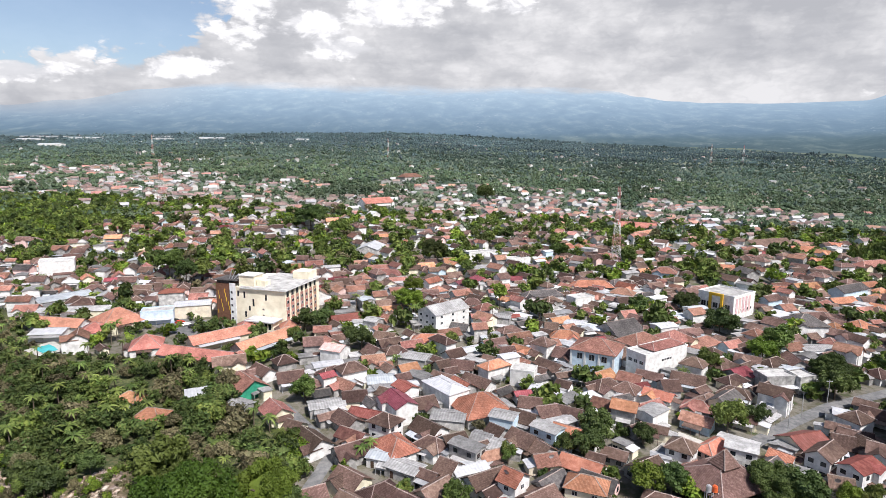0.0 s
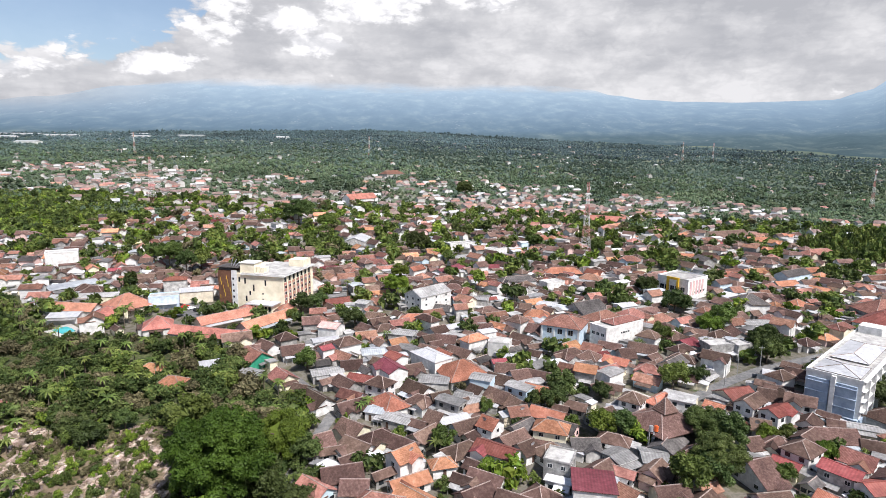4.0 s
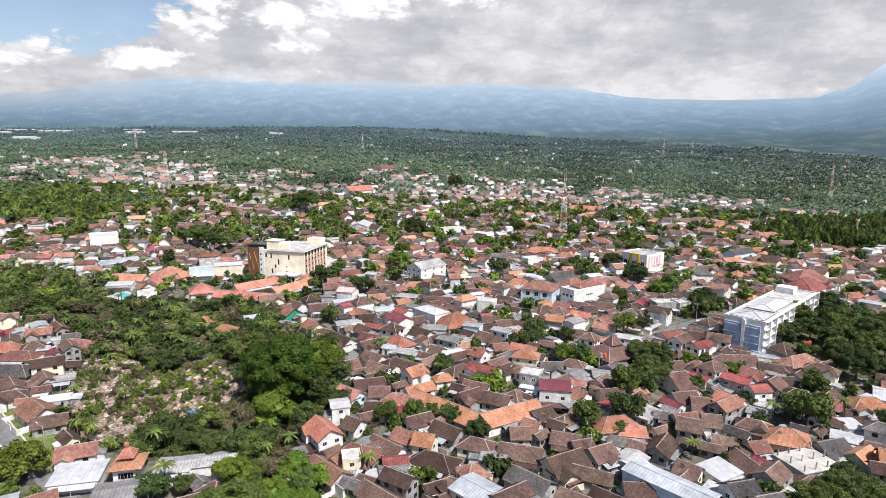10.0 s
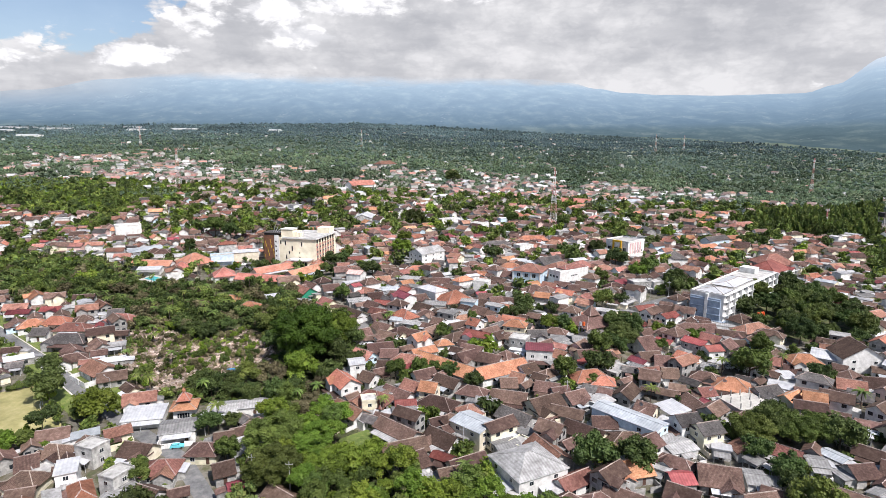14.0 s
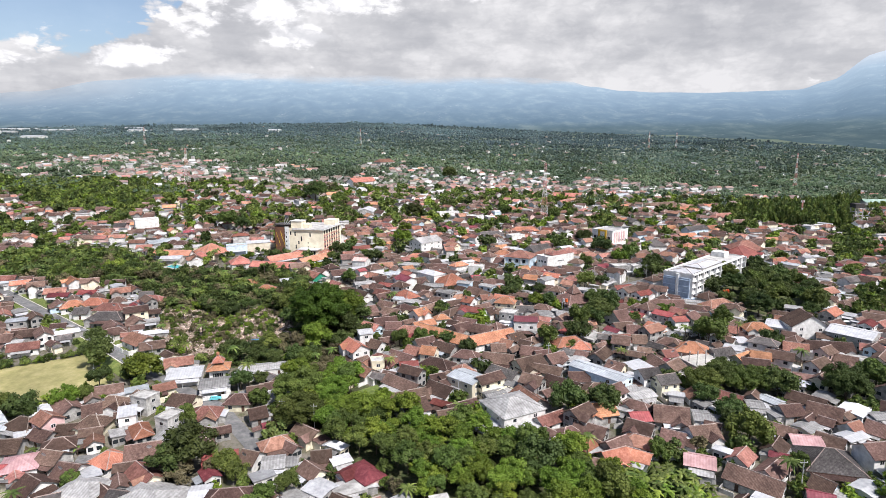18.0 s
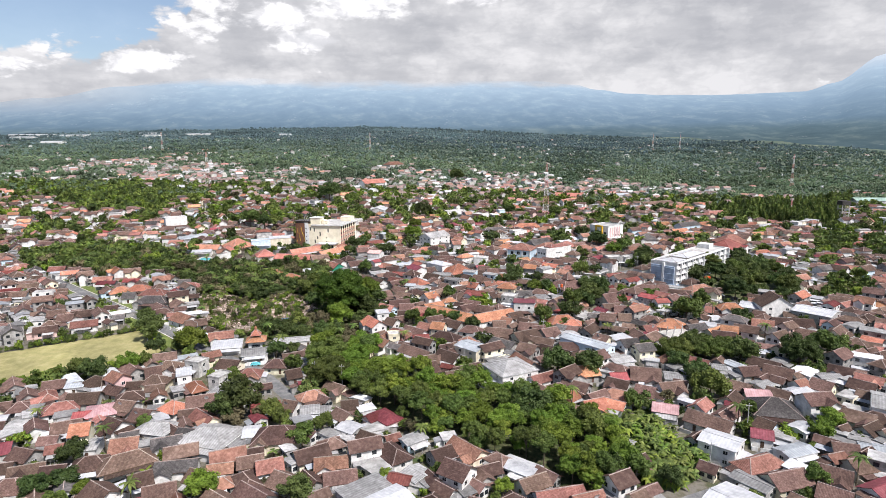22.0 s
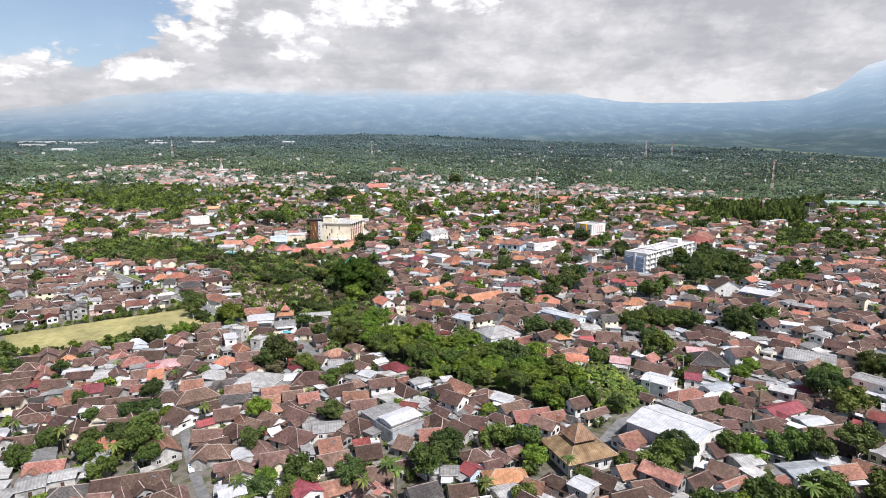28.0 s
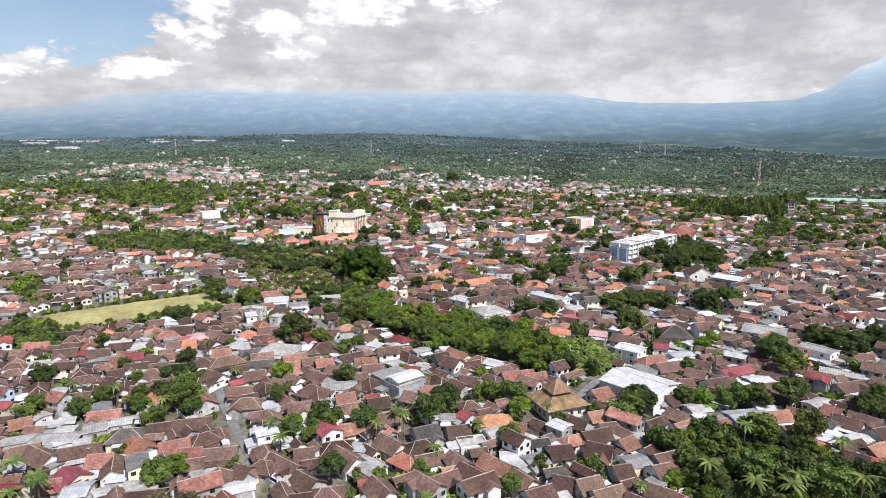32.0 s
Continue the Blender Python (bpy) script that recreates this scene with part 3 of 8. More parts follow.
def free(x, y, r):
    for cell in squares(x, y, r):
        for a, b, c in TAKEN.get(cell, ()):
            if (x - a) ** 2 + (y - b) ** 2 <= (r + c) ** 2:
                return False
    return True


ROOF_WORDS = {"b": "weathered brown clay-tile", "k": "dark grey tile", "o": "bright orange tile", "c": "reddish clay-tile", "e": "salmon clay-tile", "r": "red painted sheet-metal", "m": "maroon sheet-metal", "p": "faded pink sheet-metal", "g": "grey corrugated", "w": "white sheet-metal", "s": "blue-grey sheet-metal", "t": "teal sheet-metal"}


def window(parent, x, y, z, w, h, nx_, ny_, name="window"):
    """A framed window lying on a wall with the outward normal (nx_, ny_) in the house's own axes."""
    v, f, idx = [], [], []
    tx, ty = -ny_, nx_

    def slab(u0, u1, z0, z1, d0, d1, mi):
        n = len(v)
        for d in (d0, d1):
            for u, zz in ((u0, z0), (u1, z0), (u1, z1), (u0, z1)):
                v.append((x + tx * u + nx_ * d, y + ty * u + ny_ * d, zz))
        f.extend([(n + 4, n + 5, n + 6, n + 7), (n, n + 1, n + 5, n + 4), (n + 1, n + 2, n + 6, n + 5), (n + 2, n + 3, n + 7, n + 6), (n + 3, n, n + 4, n + 7)])
        idx.extend([mi] * 5)
    slab(-w / 2, w / 2, z, z + h, 0.0, 0.05, 0)
    slab(-w / 2 + 0.1, -0.04, z + 0.1, z + h - 0.1, 0.04, 0.07, 1)
    slab(0.04, w / 2 - 0.1, z + 0.1, z + h - 0.1, 0.04, 0.07, 1)
    return build(name, v, f, [WHITE, GLASS], idx, parent)


def roof_mesh(L, W, z, style, pitch, over):
    """Corners and faces of a roof with thickness: top, underside and edge, and mortar caps along ridge and hips."""
    hx, hy = L / 2 + over, W / 2 + over
    rise = hy * math.tan(radians(pitch))
    t = 0.16
    if style == "gable":
        top = [(-hx, -hy, z), (hx, -hy, z), (hx, hy, z), (-hx, hy, z), (-hx, 0, z + rise), (hx, 0, z + rise)]
        tf = [(0, 1, 5, 4), (2, 3, 4, 5)]
        rim = [(0, 1), (1, 5), (5, 2), (2, 3), (3, 4), (4, 0)]
        lines = [(4, 5)]
    elif style == "hip":
        k = max(0.15, hx - hy * 0.95)
        top = [(-hx, -hy, z), (hx, -hy, z), (hx, hy, z), (-hx, hy, z), (-k, 0, z + rise), (k, 0, z + rise)]
        tf = [(0, 1, 5, 4), (2, 3, 4, 5), (1, 2, 5), (3, 0, 4)]
        rim = [(0, 1), (1, 2), (2, 3), (3, 0)]
        lines = [(4, 5), (0, 4), (3, 4), (1, 5), (2, 5)]
    else:  # one slope
        rise = 2 * hy * math.tan(radians(pitch))
        top = [(-hx, -hy, z), (hx, -hy, z), (hx, hy, z + rise), (-hx, hy, z + rise)]
        tf = [(0, 1, 2, 3)]
        rim = [(0, 1), (1, 2), (2, 3), (3, 0)]
        lines = []
    n = len(top)
    v = top + [(x, y, zz - t) for x, y, zz in top]
    f = tf + [tuple(n + i for i in reversed(face)) for face in tf]
    idx = [0] * len(tf) + [1] * len(tf)
    for a_, b_ in rim:
        f.append((a_, n + a_, n + b_, b_))
        idx.append(2)
    for a_, b_ in lines:
        m0 = len(f)
        p, q = Vector(top[a_]), Vector(top[b_])
        beam(p + Vector((0, 0, 0.02)), q + Vector((0, 0, 0.02)), 0.15, v, f)
        idx += [3] * (len(f) - m0)
    return v, f, idx, rise


BULK = {}


def house(x, y, rot, L, W, roof="b", style="gable", storeys=1, wall="white", pitch=None, detail=1, words="", bulk=False):
    """A dwelling: walls, roof, windows and a door. rot turns the ridge from +x, in degrees."""
    nc = max(1, round(L / W))
    for k in range(nc):
        q = ((k + 0.5) / nc - 0.5) * L
        claim(x + q * math.cos(radians(rot)), y + q * math.sin(radians(rot)), 0.5 * W + 0.6)
    pitch = pitch or {"b": 32, "k": 30, "o": 32, "c": 32, "e": 32, "m": 24, "r": 22, "p": 22}.get(roof, 11)
    if style == "shed":
        pitch = 5
    eave = 2.85 * storeys + 0.1
    over = 0.6 if roof in "bkoce" else 0.4
    c, s = math.cos(radians(rot)), math.sin(radians(rot))
    base = min(ground_z(x + c * u - s * w, y + s * u + c * w) for u in (-L / 2, L / 2) for w in (-W / 2, W / 2))
    top = ground_z(x, y)
    hx, hy = L / 2, W / 2
    lo = base - top - 0.4
    lift = over * math.tan(radians(pitch))
    rise = hy * math.tan(radians(pitch))
    if style == "gable":
        v = [(-hx, -hy, lo), (hx, -hy, lo), (hx, hy, lo), (-hx, hy, lo), (-hx, -hy, eave), (hx, -hy, eave), (hx, hy, eave), (-hx, hy, eave), (-hx, 0, eave + rise), (hx, 0, eave + rise)]
        f = [(0, 1, 5, 4), (1, 2, 6, 9, 5), (2, 3, 7, 6), (3, 0, 4, 8, 7)]
    elif style == "shed":
        r2 = 2 * hy * math.tan(radians(pitch))
        v = [(-hx, -hy, lo), (hx, -hy, lo), (hx, hy, lo), (-hx, hy, lo), (-hx, -hy, eave), (hx, -hy, eave), (hx, hy, eave + r2), (-hx, hy, eave + r2)]
        f = [(0, 1, 5, 4), (1, 2, 6, 5), (2, 3, 7, 6), (3, 0, 4, 7)]
    else:
        v = [(-hx, -hy, lo), (hx, -hy, lo), (hx, hy, lo), (-hx, hy, lo), (-hx, -hy, eave), (hx, -hy, eave), (hx, hy, eave), (-hx, hy, eave)]
        f = [(0, 1, 5, 4), (1, 2, 6, 5), (2, 3, 7, 6), (3, 0, 4, 7), (4, 5, 6, 7)]
    # what leans on the house: a cross wing, a sheet-roofed porch, a lower annex at the end
    pick = random.Random(int(abs(x) * 53 + abs(y) * 29))
    south = -1 if math.sin(radians(rot - 90)) < math.sin(radians(rot + 90)) else 1
    extras = []                       # (name, corners, faces, material key)
    if style in ("gable", "hip") and L > 7 and roof in "bkocem" and pick.random() < 0.5:
        ww, proj = min(0.55 * L, pick.uniform(3.6, 5.0)), pick.uniform(1.2, 2.6)
        u0 = pick.choice((-1, 1)) * (L / 2 - ww / 2 - 0.3)
        ln = hy + proj
        wv, wf, _, _ = roof_mesh(ln, ww, eave - lift + 0.14, "gable", pitch, 0.5)
        y0 = south * ln / 2
        extras.append(("wing_roof", [(u0 - q, y0 + p, zz) for p, q, zz in wv], [tuple(reversed(face)) for face in wf[:10]], "roof"))
        ys_ = south * ln
        extras.append(("wing_wall", [(u0 - ww / 2, 0, lo), (u0 + ww / 2, 0, lo), (u0 + ww / 2, ys_, lo), (u0 - ww / 2, ys_, lo), (u0 - ww / 2, 0, eave), (u0 + ww / 2, 0, eave), (u0 + ww / 2, ys_, eave), (u0 - ww / 2, ys_, eave), (u0, ys_, eave + ww / 2 * math.tan(radians(pitch)))], [(1, 2, 6, 5), (3, 0, 4, 7), (2, 3, 7, 8, 6)], "wall"))
    if pick.random() < 0.62:
        d, ln = pick.uniform(1.8, 3.2), L * pick.uniform(0.45, 0.95)
        u0 = pick.uniform(-0.5, 0.5) * (L - ln)
        z1 = min(eave - 0.35, 2.75)
        pv_, pf_ = [], []
        a0, a1 = south * (hy - 0.05), south * (hy + d)
        pv_ += [(u0 - ln / 2, a0, z1), (u0 + ln / 2, a0, z1), (u0 + ln / 2, a1, z1 - 0.45), (u0 - ln / 2, a1, z1 - 0.45), (u0 - ln / 2, a0, z1 - 0.08), (u0 + ln / 2, a0, z1 - 0.08), (u0 + ln / 2, a1, z1 - 0.53), (u0 - ln / 2, a1, z1 - 0.53)]
        pf_ += [(0, 1, 2, 3), (7, 6, 5, 4), (0, 3, 7, 4), (1, 5, 6, 2), (3, 2, 6, 7)]
        for q in (-0.46, 0.0, 0.46):
            box(u0 + q * ln - 0.06, a1 - south * 0.2 - 0.06, lo, u0 + q * ln + 0.06, a1 - south * 0.2 + 0.06, z1 - 0.5, pv_, pf_)
        extras.append(("porch", pv_, pf_, pick.choice("ggwsbb") if roof in "bkocem" else pick.choice("ggw")))
    if pick.random() < 0.45:
        e_, al, aw = pick.choice((-1, 1)), pick.uniform(2.0, 3.6), W * pick.uniform(0.5, 0.85)
        z1 = min(2.9, eave - 0.2)
        av_, af_ = [], []
        x0_, x1_ = sorted((e_ * (hx + 0.02), e_ * (hx + al)))
        box(x0_, -aw / 2, lo, x1_, aw / 2, z1 - 0.3, av_, af_)
        extras.append(("annex_wall", av_, af_[1:], "wall"))
        t_, u_ = (z1 + 0.1, z1 - 0.35)
        ra, rb = e_ * (hx - 0.02), e_ * (hx + al + 0.4)
        extras.append(("annex_roof", [(ra, -aw / 2 - 0.3, t_), (rb, -aw / 2 - 0.3, u_), (rb, aw / 2 + 0.3, u_), (ra, aw / 2 + 0.3, t_), (ra, -aw / 2 - 0.3, t_ - 0.1), (rb, -aw / 2 - 0.3, u_ - 0.1), (rb, aw / 2 + 0.3, u_ - 0.1), (ra, aw / 2 + 0.3, t_ - 0.1)], [(0, 1, 2, 3), (7, 6, 5, 4), (0, 4, 5, 1), (1, 5, 6, 2), (2, 6, 7, 3)], pick.choice("ggbw" if roof in "bkocem" else "gw")))
    if detail and y < 90 and pick.random() < 0.45:
        d_, h_ = pick.uniform(2.2, 3.6), pick.uniform(1.1, 1.7)
        gv2, gf2 = [], []
        w0 = south * (hy + d_)
        lo2 = lo - 0.6
        box(-hx, w0 - 0.08, lo2, hx * 0.2, w0 + 0.08, h_, gv2, gf2)
        box(hx * 0.45, w0 - 0.08, lo2, hx, w0 + 0.08, h_, gv2, gf2)
        b0, b1 = sorted((south * (hy + 0.1), w0))
        box(-hx - 0.16, b0, lo2, -hx, b1, h_, gv2, gf2)
        box(hx, b0, lo2, hx + 0.16, b1, h_, gv2, gf2)
        extras.append(("garden_wall", gv2, gf2, "wall"))
    if bulk:
        # one of the many: its walls and roof go into the joined meshes
        m = pose(x, y, top, 0, 0, rot)
        def pour(store, vv, ff):
            n0 = len(store[0])
            store[0].extend(tuple(m @ Vector(p)) for p in vv)
            store[1].extend(tuple(n0 + q for q in face) for face in ff)
        pour(BULK.setdefault("wall_" + wall, ([], [])), v, f)
        for _, ev, ef, key in extras:
            pour(BULK.setdefault("wall_" + wall if key == "wall" else "roof_" + (roof if key == "roof" else key), ([], [])), ev, ef)
        if y < 160:
            for st in range(storeys):
                for sx, sy, half, span in ((0, south, hy, L), (1 if math.sin(radians(rot)) < 0 else -1, 0, hx, W)):
                    for q in (-0.25, 0.25):
                        u, z0 = q * span, 0.9 + 2.85 * st
                        n1, n2 = (u, sy * half) if sy else (sx * half, u)
                        wv3, wf3 = [], []
                        if sy:
                            box(n1 - 0.7, n2 - 0.05, z0, n1 + 0.7, n2 + 0.05, z0 + 1.25, wv3, wf3)
                        else:
                            box(n1 - 0.05, n2 - 0.7, z0, n1 + 0.05, n2 + 0.7, z0 + 1.25, wv3, wf3)
                        pour(BULK.setdefault("glass", ([], [])), wv3, wf3)
        if style == "flat":
            pour(BULK.setdefault("roof_concrete", ([], [])), [(-hx, -hy, eave + 0.01), (hx, -hy, eave + 0.01), (hx, hy, eave + 0.01), (-hx, hy, eave + 0.01)], [(0, 1, 2, 3)])
        else:
            rv, rf, ri, _ = roof_mesh(L, W, eave - lift + 0.16, style, pitch, over)
            cap0 = next((q for q, k2 in enumerate(ri) if k2 == 3), len(rf))
            pour(BULK.setdefault("roof_" + roof, ([], [])), rv, rf[:cap0])
            if roof in "bkoce" and cap0 < len(rf):
                pour(BULK.setdefault("caps", ([], [])), rv, rf[cap0:])
        return None
    body = build("house", v, f, [WALL[wall]])
    body.matrix_world = pose(x, y, top, 0, 0, rot)
    if style == "flat":
        p = 0.55
        part("parapet", [(-hx - 0.1, -hy - 0.1, eave, hx + 0.1, -hy + 0.12, eave + p), (-hx - 0.1, hy - 0.12, eave, hx + 0.1, hy + 0.1, eave + p), (-hx - 0.1, -hy + 0.12, eave, -hx + 0.12, hy - 0.12, eave + p), (hx - 0.12, -hy + 0.12, eave, hx + 0.1, hy - 0.12, eave + p)], WALL[wall], body)
        part("roof", [(-hx + 0.12, -hy + 0.12, eave - 0.1, hx - 0.12, hy - 0.12, eave + 0.08)], MAT["concrete"], body)
    else:
        rv, rf, ri, _ = roof_mesh(L, W, eave - lift + 0.16, style, pitch, over)
        build("roof", rv, rf, [MAT[roof], WOODDARK, WHITE if roof in "wgs" else WOODDARK, CAP if roof in "bkoce" else MAT[roof]], ri, body)
    for nm, ev, ef, key in extras:
        build(nm, ev, ef, [WALL[wall] if key == "wall" else MAT[roof if key == "roof" else key]], None, body)
    if detail:
        # windows and a door on the two sides that face south
        for ang, nxx, nyy, half, span in ((rot - 90, 0, -1, hy, L), (rot + 90, 0, 1, hy, L), (rot, 1, 0, hx, W), (rot + 180, -1, 0, hx, W)):
            if math.sin(radians(ang)) > -0.25:
                continue
            n = max(1, min(3 if detail > 1 else 2, int(span / 3.6)))
            for st in range(storeys):
                for k in range(n):
                    u = (k + 0.5) / n * span - span / 2
                    wx, wy = (u if nxx == 0 else nxx * half, u if nyy == 0 else nyy * half)
                    if st == 0 and k == n // 2 and nxx == 0:
                        part("door", [(u - 0.5, nyy * half - 0.03, 0, u + 0.5, nyy * half + 0.04, 2.1)], WOODDARK, body)
                    else:
                        window(body, wx, wy, 0.9 + 2.85 * st, 1.4, 1.25, nxx, nyy)
    if detail and roof in "bkoce" and style != "flat" and pick.random() < 0.16:
        # a dish on the slope that faces south
        dv, df = [], []
        zc = eave + rise * 0.55
        yc = south * hy * 0.45
        beam((hx * 0.4, yc, zc - 0.6), (hx * 0.4, yc, zc + 0.55), 0.05, dv, df, 6)
        n0 = len(dv)
        dv.append((hx * 0.4, yc + south * 0.1, zc + 0.55))
        for q in range(12):
            t2 = 2 * math.pi * q / 12
            dv.append((hx * 0.4 + 0.75 * math.cos(t2), yc + south * (0.35 + 0.2 * math.sin(t2)), zc + 0.75 + 0.65 * math.sin(t2)))
        df += [(n0, n0 + 1 + q, n0 + 1 + (q + 1) % 12) for q in range(12)]
        build("satellite_dish", dv, df, [STEEL], None, body)
    tall = {1: "single-storey", 2: "two-storey", 3: "three-storey"}.get(storeys, "tall")
    kind = "flat concrete roof" if style == "flat" else ROOF_WORDS[roof] + (" hipped roof" if style == "hip" else " roof")
    tagged(body, words or f"{tall} {wall} plastered house with {kind}", "house", "houses of the town")
    return body

# ---- trees ----
def crown_mesh(name, seed, rx, rz, lobes, leaves, size, mat, lobe=0.43, rings=4, seg=7):
    """A crown of many small leaf sprays gathered on uneven lobes round a dark heart; its foot is at z = 0."""
    rg = np.random.RandomState(seed)
    v, f = [], []
    cs = []
    for k in range(lobes):
        th, u = rg.uniform(0, 2 * math.pi), rg.uniform(-0.55, 1.0)
        q = math.sqrt(max(0.0, 1 - u * u))
        rr = rg.uniform(0.5, 0.86)
        c = np.array([rx * q * math.cos(th) * rr, rx * q * math.sin(th) * rr, rz * (1.0 + u * rr)])
        cs.append((c, rg.uniform(0.72, 1.1) * lobe * rx))
    cs.append((np.array([0, 0, rz * 1.05]), 0.62 * rx))
    for c, r in cs:                       # the heart of each lobe
        n = len(v)
        sq = min(1.0, rz / rx) * 0.95
        for i in range(rings + 1):
            ph = math.pi * i / rings
            for j in range(seg):
                a2 = 2 * math.pi * j / seg + i * 0.4
                k = r * 0.74 * rg.uniform(0.8, 1.1)
                v.append((c[0] + k * math.sin(ph) * math.cos(a2), c[1] + k * math.sin(ph) * math.sin(a2), c[2] + k * math.cos(ph) * sq))
        for i in range(rings):
            for j in range(seg):
                j2 = (j + 1) % seg
                f.append((n + i * seg + j, n + (i + 1) * seg + j, n + (i + 1) * seg + j2, n + i * seg + j2))
    per = leaves // len(cs)
    for c, r in cs:
        d = rg.normal(size=(per, 3))
        d[:, 2] += 0.25
        d /= np.linalg.norm(d, axis=1)[:, None]
        rad = r * rg.uniform(0.72, 1.22, per)
        pos = c + d * rad[:, None] * np.array([1, 1, min(1.0, rz / rx)])
        nrm = d + rg.normal(size=(per, 3)) * 0.55
        nrm /= np.linalg.norm(nrm, axis=1)[:, None]
        up = rg.normal(size=(per, 3))
        tx = np.cross(nrm, up)
        tx /= np.linalg.norm(tx, axis=1)[:, None]
        ty = np.cross(nrm, tx)
        s1, s2 = size * rg.uniform(0.6, 1.3, per), size * rg.uniform(0.4, 0.9, per)
        for i in range(per):
            n = len(v)
            p, a2, b2, m2 = pos[i], tx[i] * s1[i], ty[i] * s2[i], nrm[i] * s1[i] * 0.25
            v += [tuple(p - a2 - m2), tuple(p - b2), tuple(p + a2 - m2), tuple(p + b2)]
            f.append((n, n + 1, n + 2, n + 3))
    me = bpy.data.meshes.new(name)
    me.from_pydata(v, [], f)
    me.materials.append(mat)
    me.update()
    return me


CROWNS = {}
for kind in ("mid", "dark", "bright", "dry"):
    CROWNS[kind] = [crown_mesh("crown", 11 * k + len(kind), 1.0, 0.82, 19 + 2 * k, 1900, 0.075, LEAF[kind], 0.30) for k in range(3)]
SMALL = {kind: [crown_mesh("crown", 31 * k + len(kind), 1.0, 0.8, 8, 230, 0.19, LEAF[kind], 0.40, 3, 5) for k in range(3)] for kind in ("mid", "dark", "bright", "dry")}
FINE = {kind: [crown_mesh("crown", 41 * k + len(kind), 1.0, 0.85, 10, 560, 0.115, LEAF[kind], 0.36, 3, 5) for k in range(3)] for kind in ("mid", "dark", "bright", "dry")}
TINY = {kind: [crown_mesh("crown", 51 * k + len(kind), 1.0, 0.85, 5, 84, 0.28, LEAF[kind], 0.46, 3, 5) for k in range(3)] for kind in ("mid", "dark", "bright", "dry")}
BIGC = {kind: [crown_mesh("crown", 71 * k + len(kind), 1.0, 0.7, 85, 15000, 0.03, LEAF[kind], 0.17) for k in range(2)] for kind in ("mid", "bright", "dark")}
BIGC["fig"] = [crown_mesh("crown", 5, 1.0, 0.74, 170, 30000, 0.024, LEAF["fig"], 0.13)]


def trunk_mesh(seed):
    rg = random.Random(seed)
    v, f = [], []
    pts, x, y = [], 0, 0
    for k in range(4):
        pts.append((x, y, k / 3))
        x += rg.uniform(-0.05, 0.05)
        y += rg.uniform(-0.05, 0.05)
    for k in range(3):
        beam(pts[k], pts[k + 1], 0.06 - 0.012 * k, v, f, 6)
    for k in range(4):
        a2 = rg.uniform(0, 6.28)
        beam(pts[2], (pts[2][0] + 0.45 * math.cos(a2), pts[2][1] + 0.45 * math.sin(a2), 1.15), 0.026, v, f, 5)
    me = bpy.data.meshes.new("trunk")
    me.from_pydata(v, [], f)
    me.materials.append(BARK)
    return me


TRUNKS = [trunk_mesh(k) for k in range(4)]
TREE_WORDS = {"mid": "leafy green broadleaf tree", "dark": "dense dark green tree", "bright": "bright green leafy tree", "dry": "sparse olive-brown dry tree", "fig": "great dark green fig tree"}


def tree(x, y, r, h=None, kind="mid", size="mid", sink=0.0):
    """A broadleaf tree of crown radius r and height h: a trunk with limbs, and a crown."""
    h = h or r * 1.9
    claim(x, y, r * 0.5)
    z = ground_z(x, y)
    store = {"mid": CROWNS, "small": SMALL, "big": BIGC}[size]
    store = store.get(kind, store["mid"])
    ch = min(h, r * 1.75)                # crown height
    foot = h - ch
    t = new("tree", random.choice(TRUNKS))
    t.matrix_world = Matrix.LocRotScale((x, y, z - 0.2), Euler((0, 0, random.uniform(0, 6.28))), (r * 0.8, r * 0.8, max(1.5, foot + 0.45 * ch)))
    c = new("crown", random.choice(store))
    c.parent = t
    c.matrix_parent_inverse = t.matrix_world.inverted()
    c.matrix_basis = Matrix.LocRotScale((x, y, z + foot), Euler((0, 0, random.uniform(0, 6.28))), (r, r * random.uniform(0.85, 1.1), ch / 1.75))
    tagged(t, TREE_WORDS.get(kind, "tree") + (" with a wide spreading crown" if r > 9 else " among the houses"), "tree", "trees of the town")
    return t


def frond_strip(v, f, a2, reach, rise, droop, w):
    """One palm leaf: a bent midrib with two rows of hanging leaflets."""
    ca, sa = math.cos(a2), math.sin(a2)
    steps = 6
    last = None
    for k in range(steps + 1):
        s = k / steps
        px, pz = reach * s, rise * s - droop * s * s
        ww = w * math.sin(math.pi * (0.12 + 0.86 * s))
        n = len(v)
        for q, dz in ((-ww, -0.45 * ww), (0, 0), (ww, -0.45 * ww)):
            v.append((px * ca - q * sa, px * sa + q * ca, pz + dz))
        if last is not None:
            f += [(last, last + 1, n + 1, n), (last + 1, last + 2, n + 2, n + 1)]
        last = n


def palm_mesh(name, seed, n, reach, w, mat):
    rg = random.Random(seed)
    v, f = [], []
    for k in range(n):
        frond_strip(v, f, 2 * math.pi * k / n + rg.uniform(-0.2, 0.2), reach * rg.uniform(0.8, 1.1), rg.uniform(0.2, 1.0) * reach, rg.uniform(0.6, 1.3) * reach, w)
    me = bpy.data.meshes.new(name)
    me.from_pydata(v, [], f)
    me.materials.append(mat)
    return me


PALMS = [palm_mesh("crown", k, 15, 1.0, 0.13, LEAF["mid"]) for k in range(2)]
BANANAS = [palm_mesh("leaves", 9 + k, 8, 1.0, 0.2, LEAF[("bright", "mid", "mid")[k]]) for k in range(3)]
STEM = trunk_mesh(77)
pv, pf = [], []
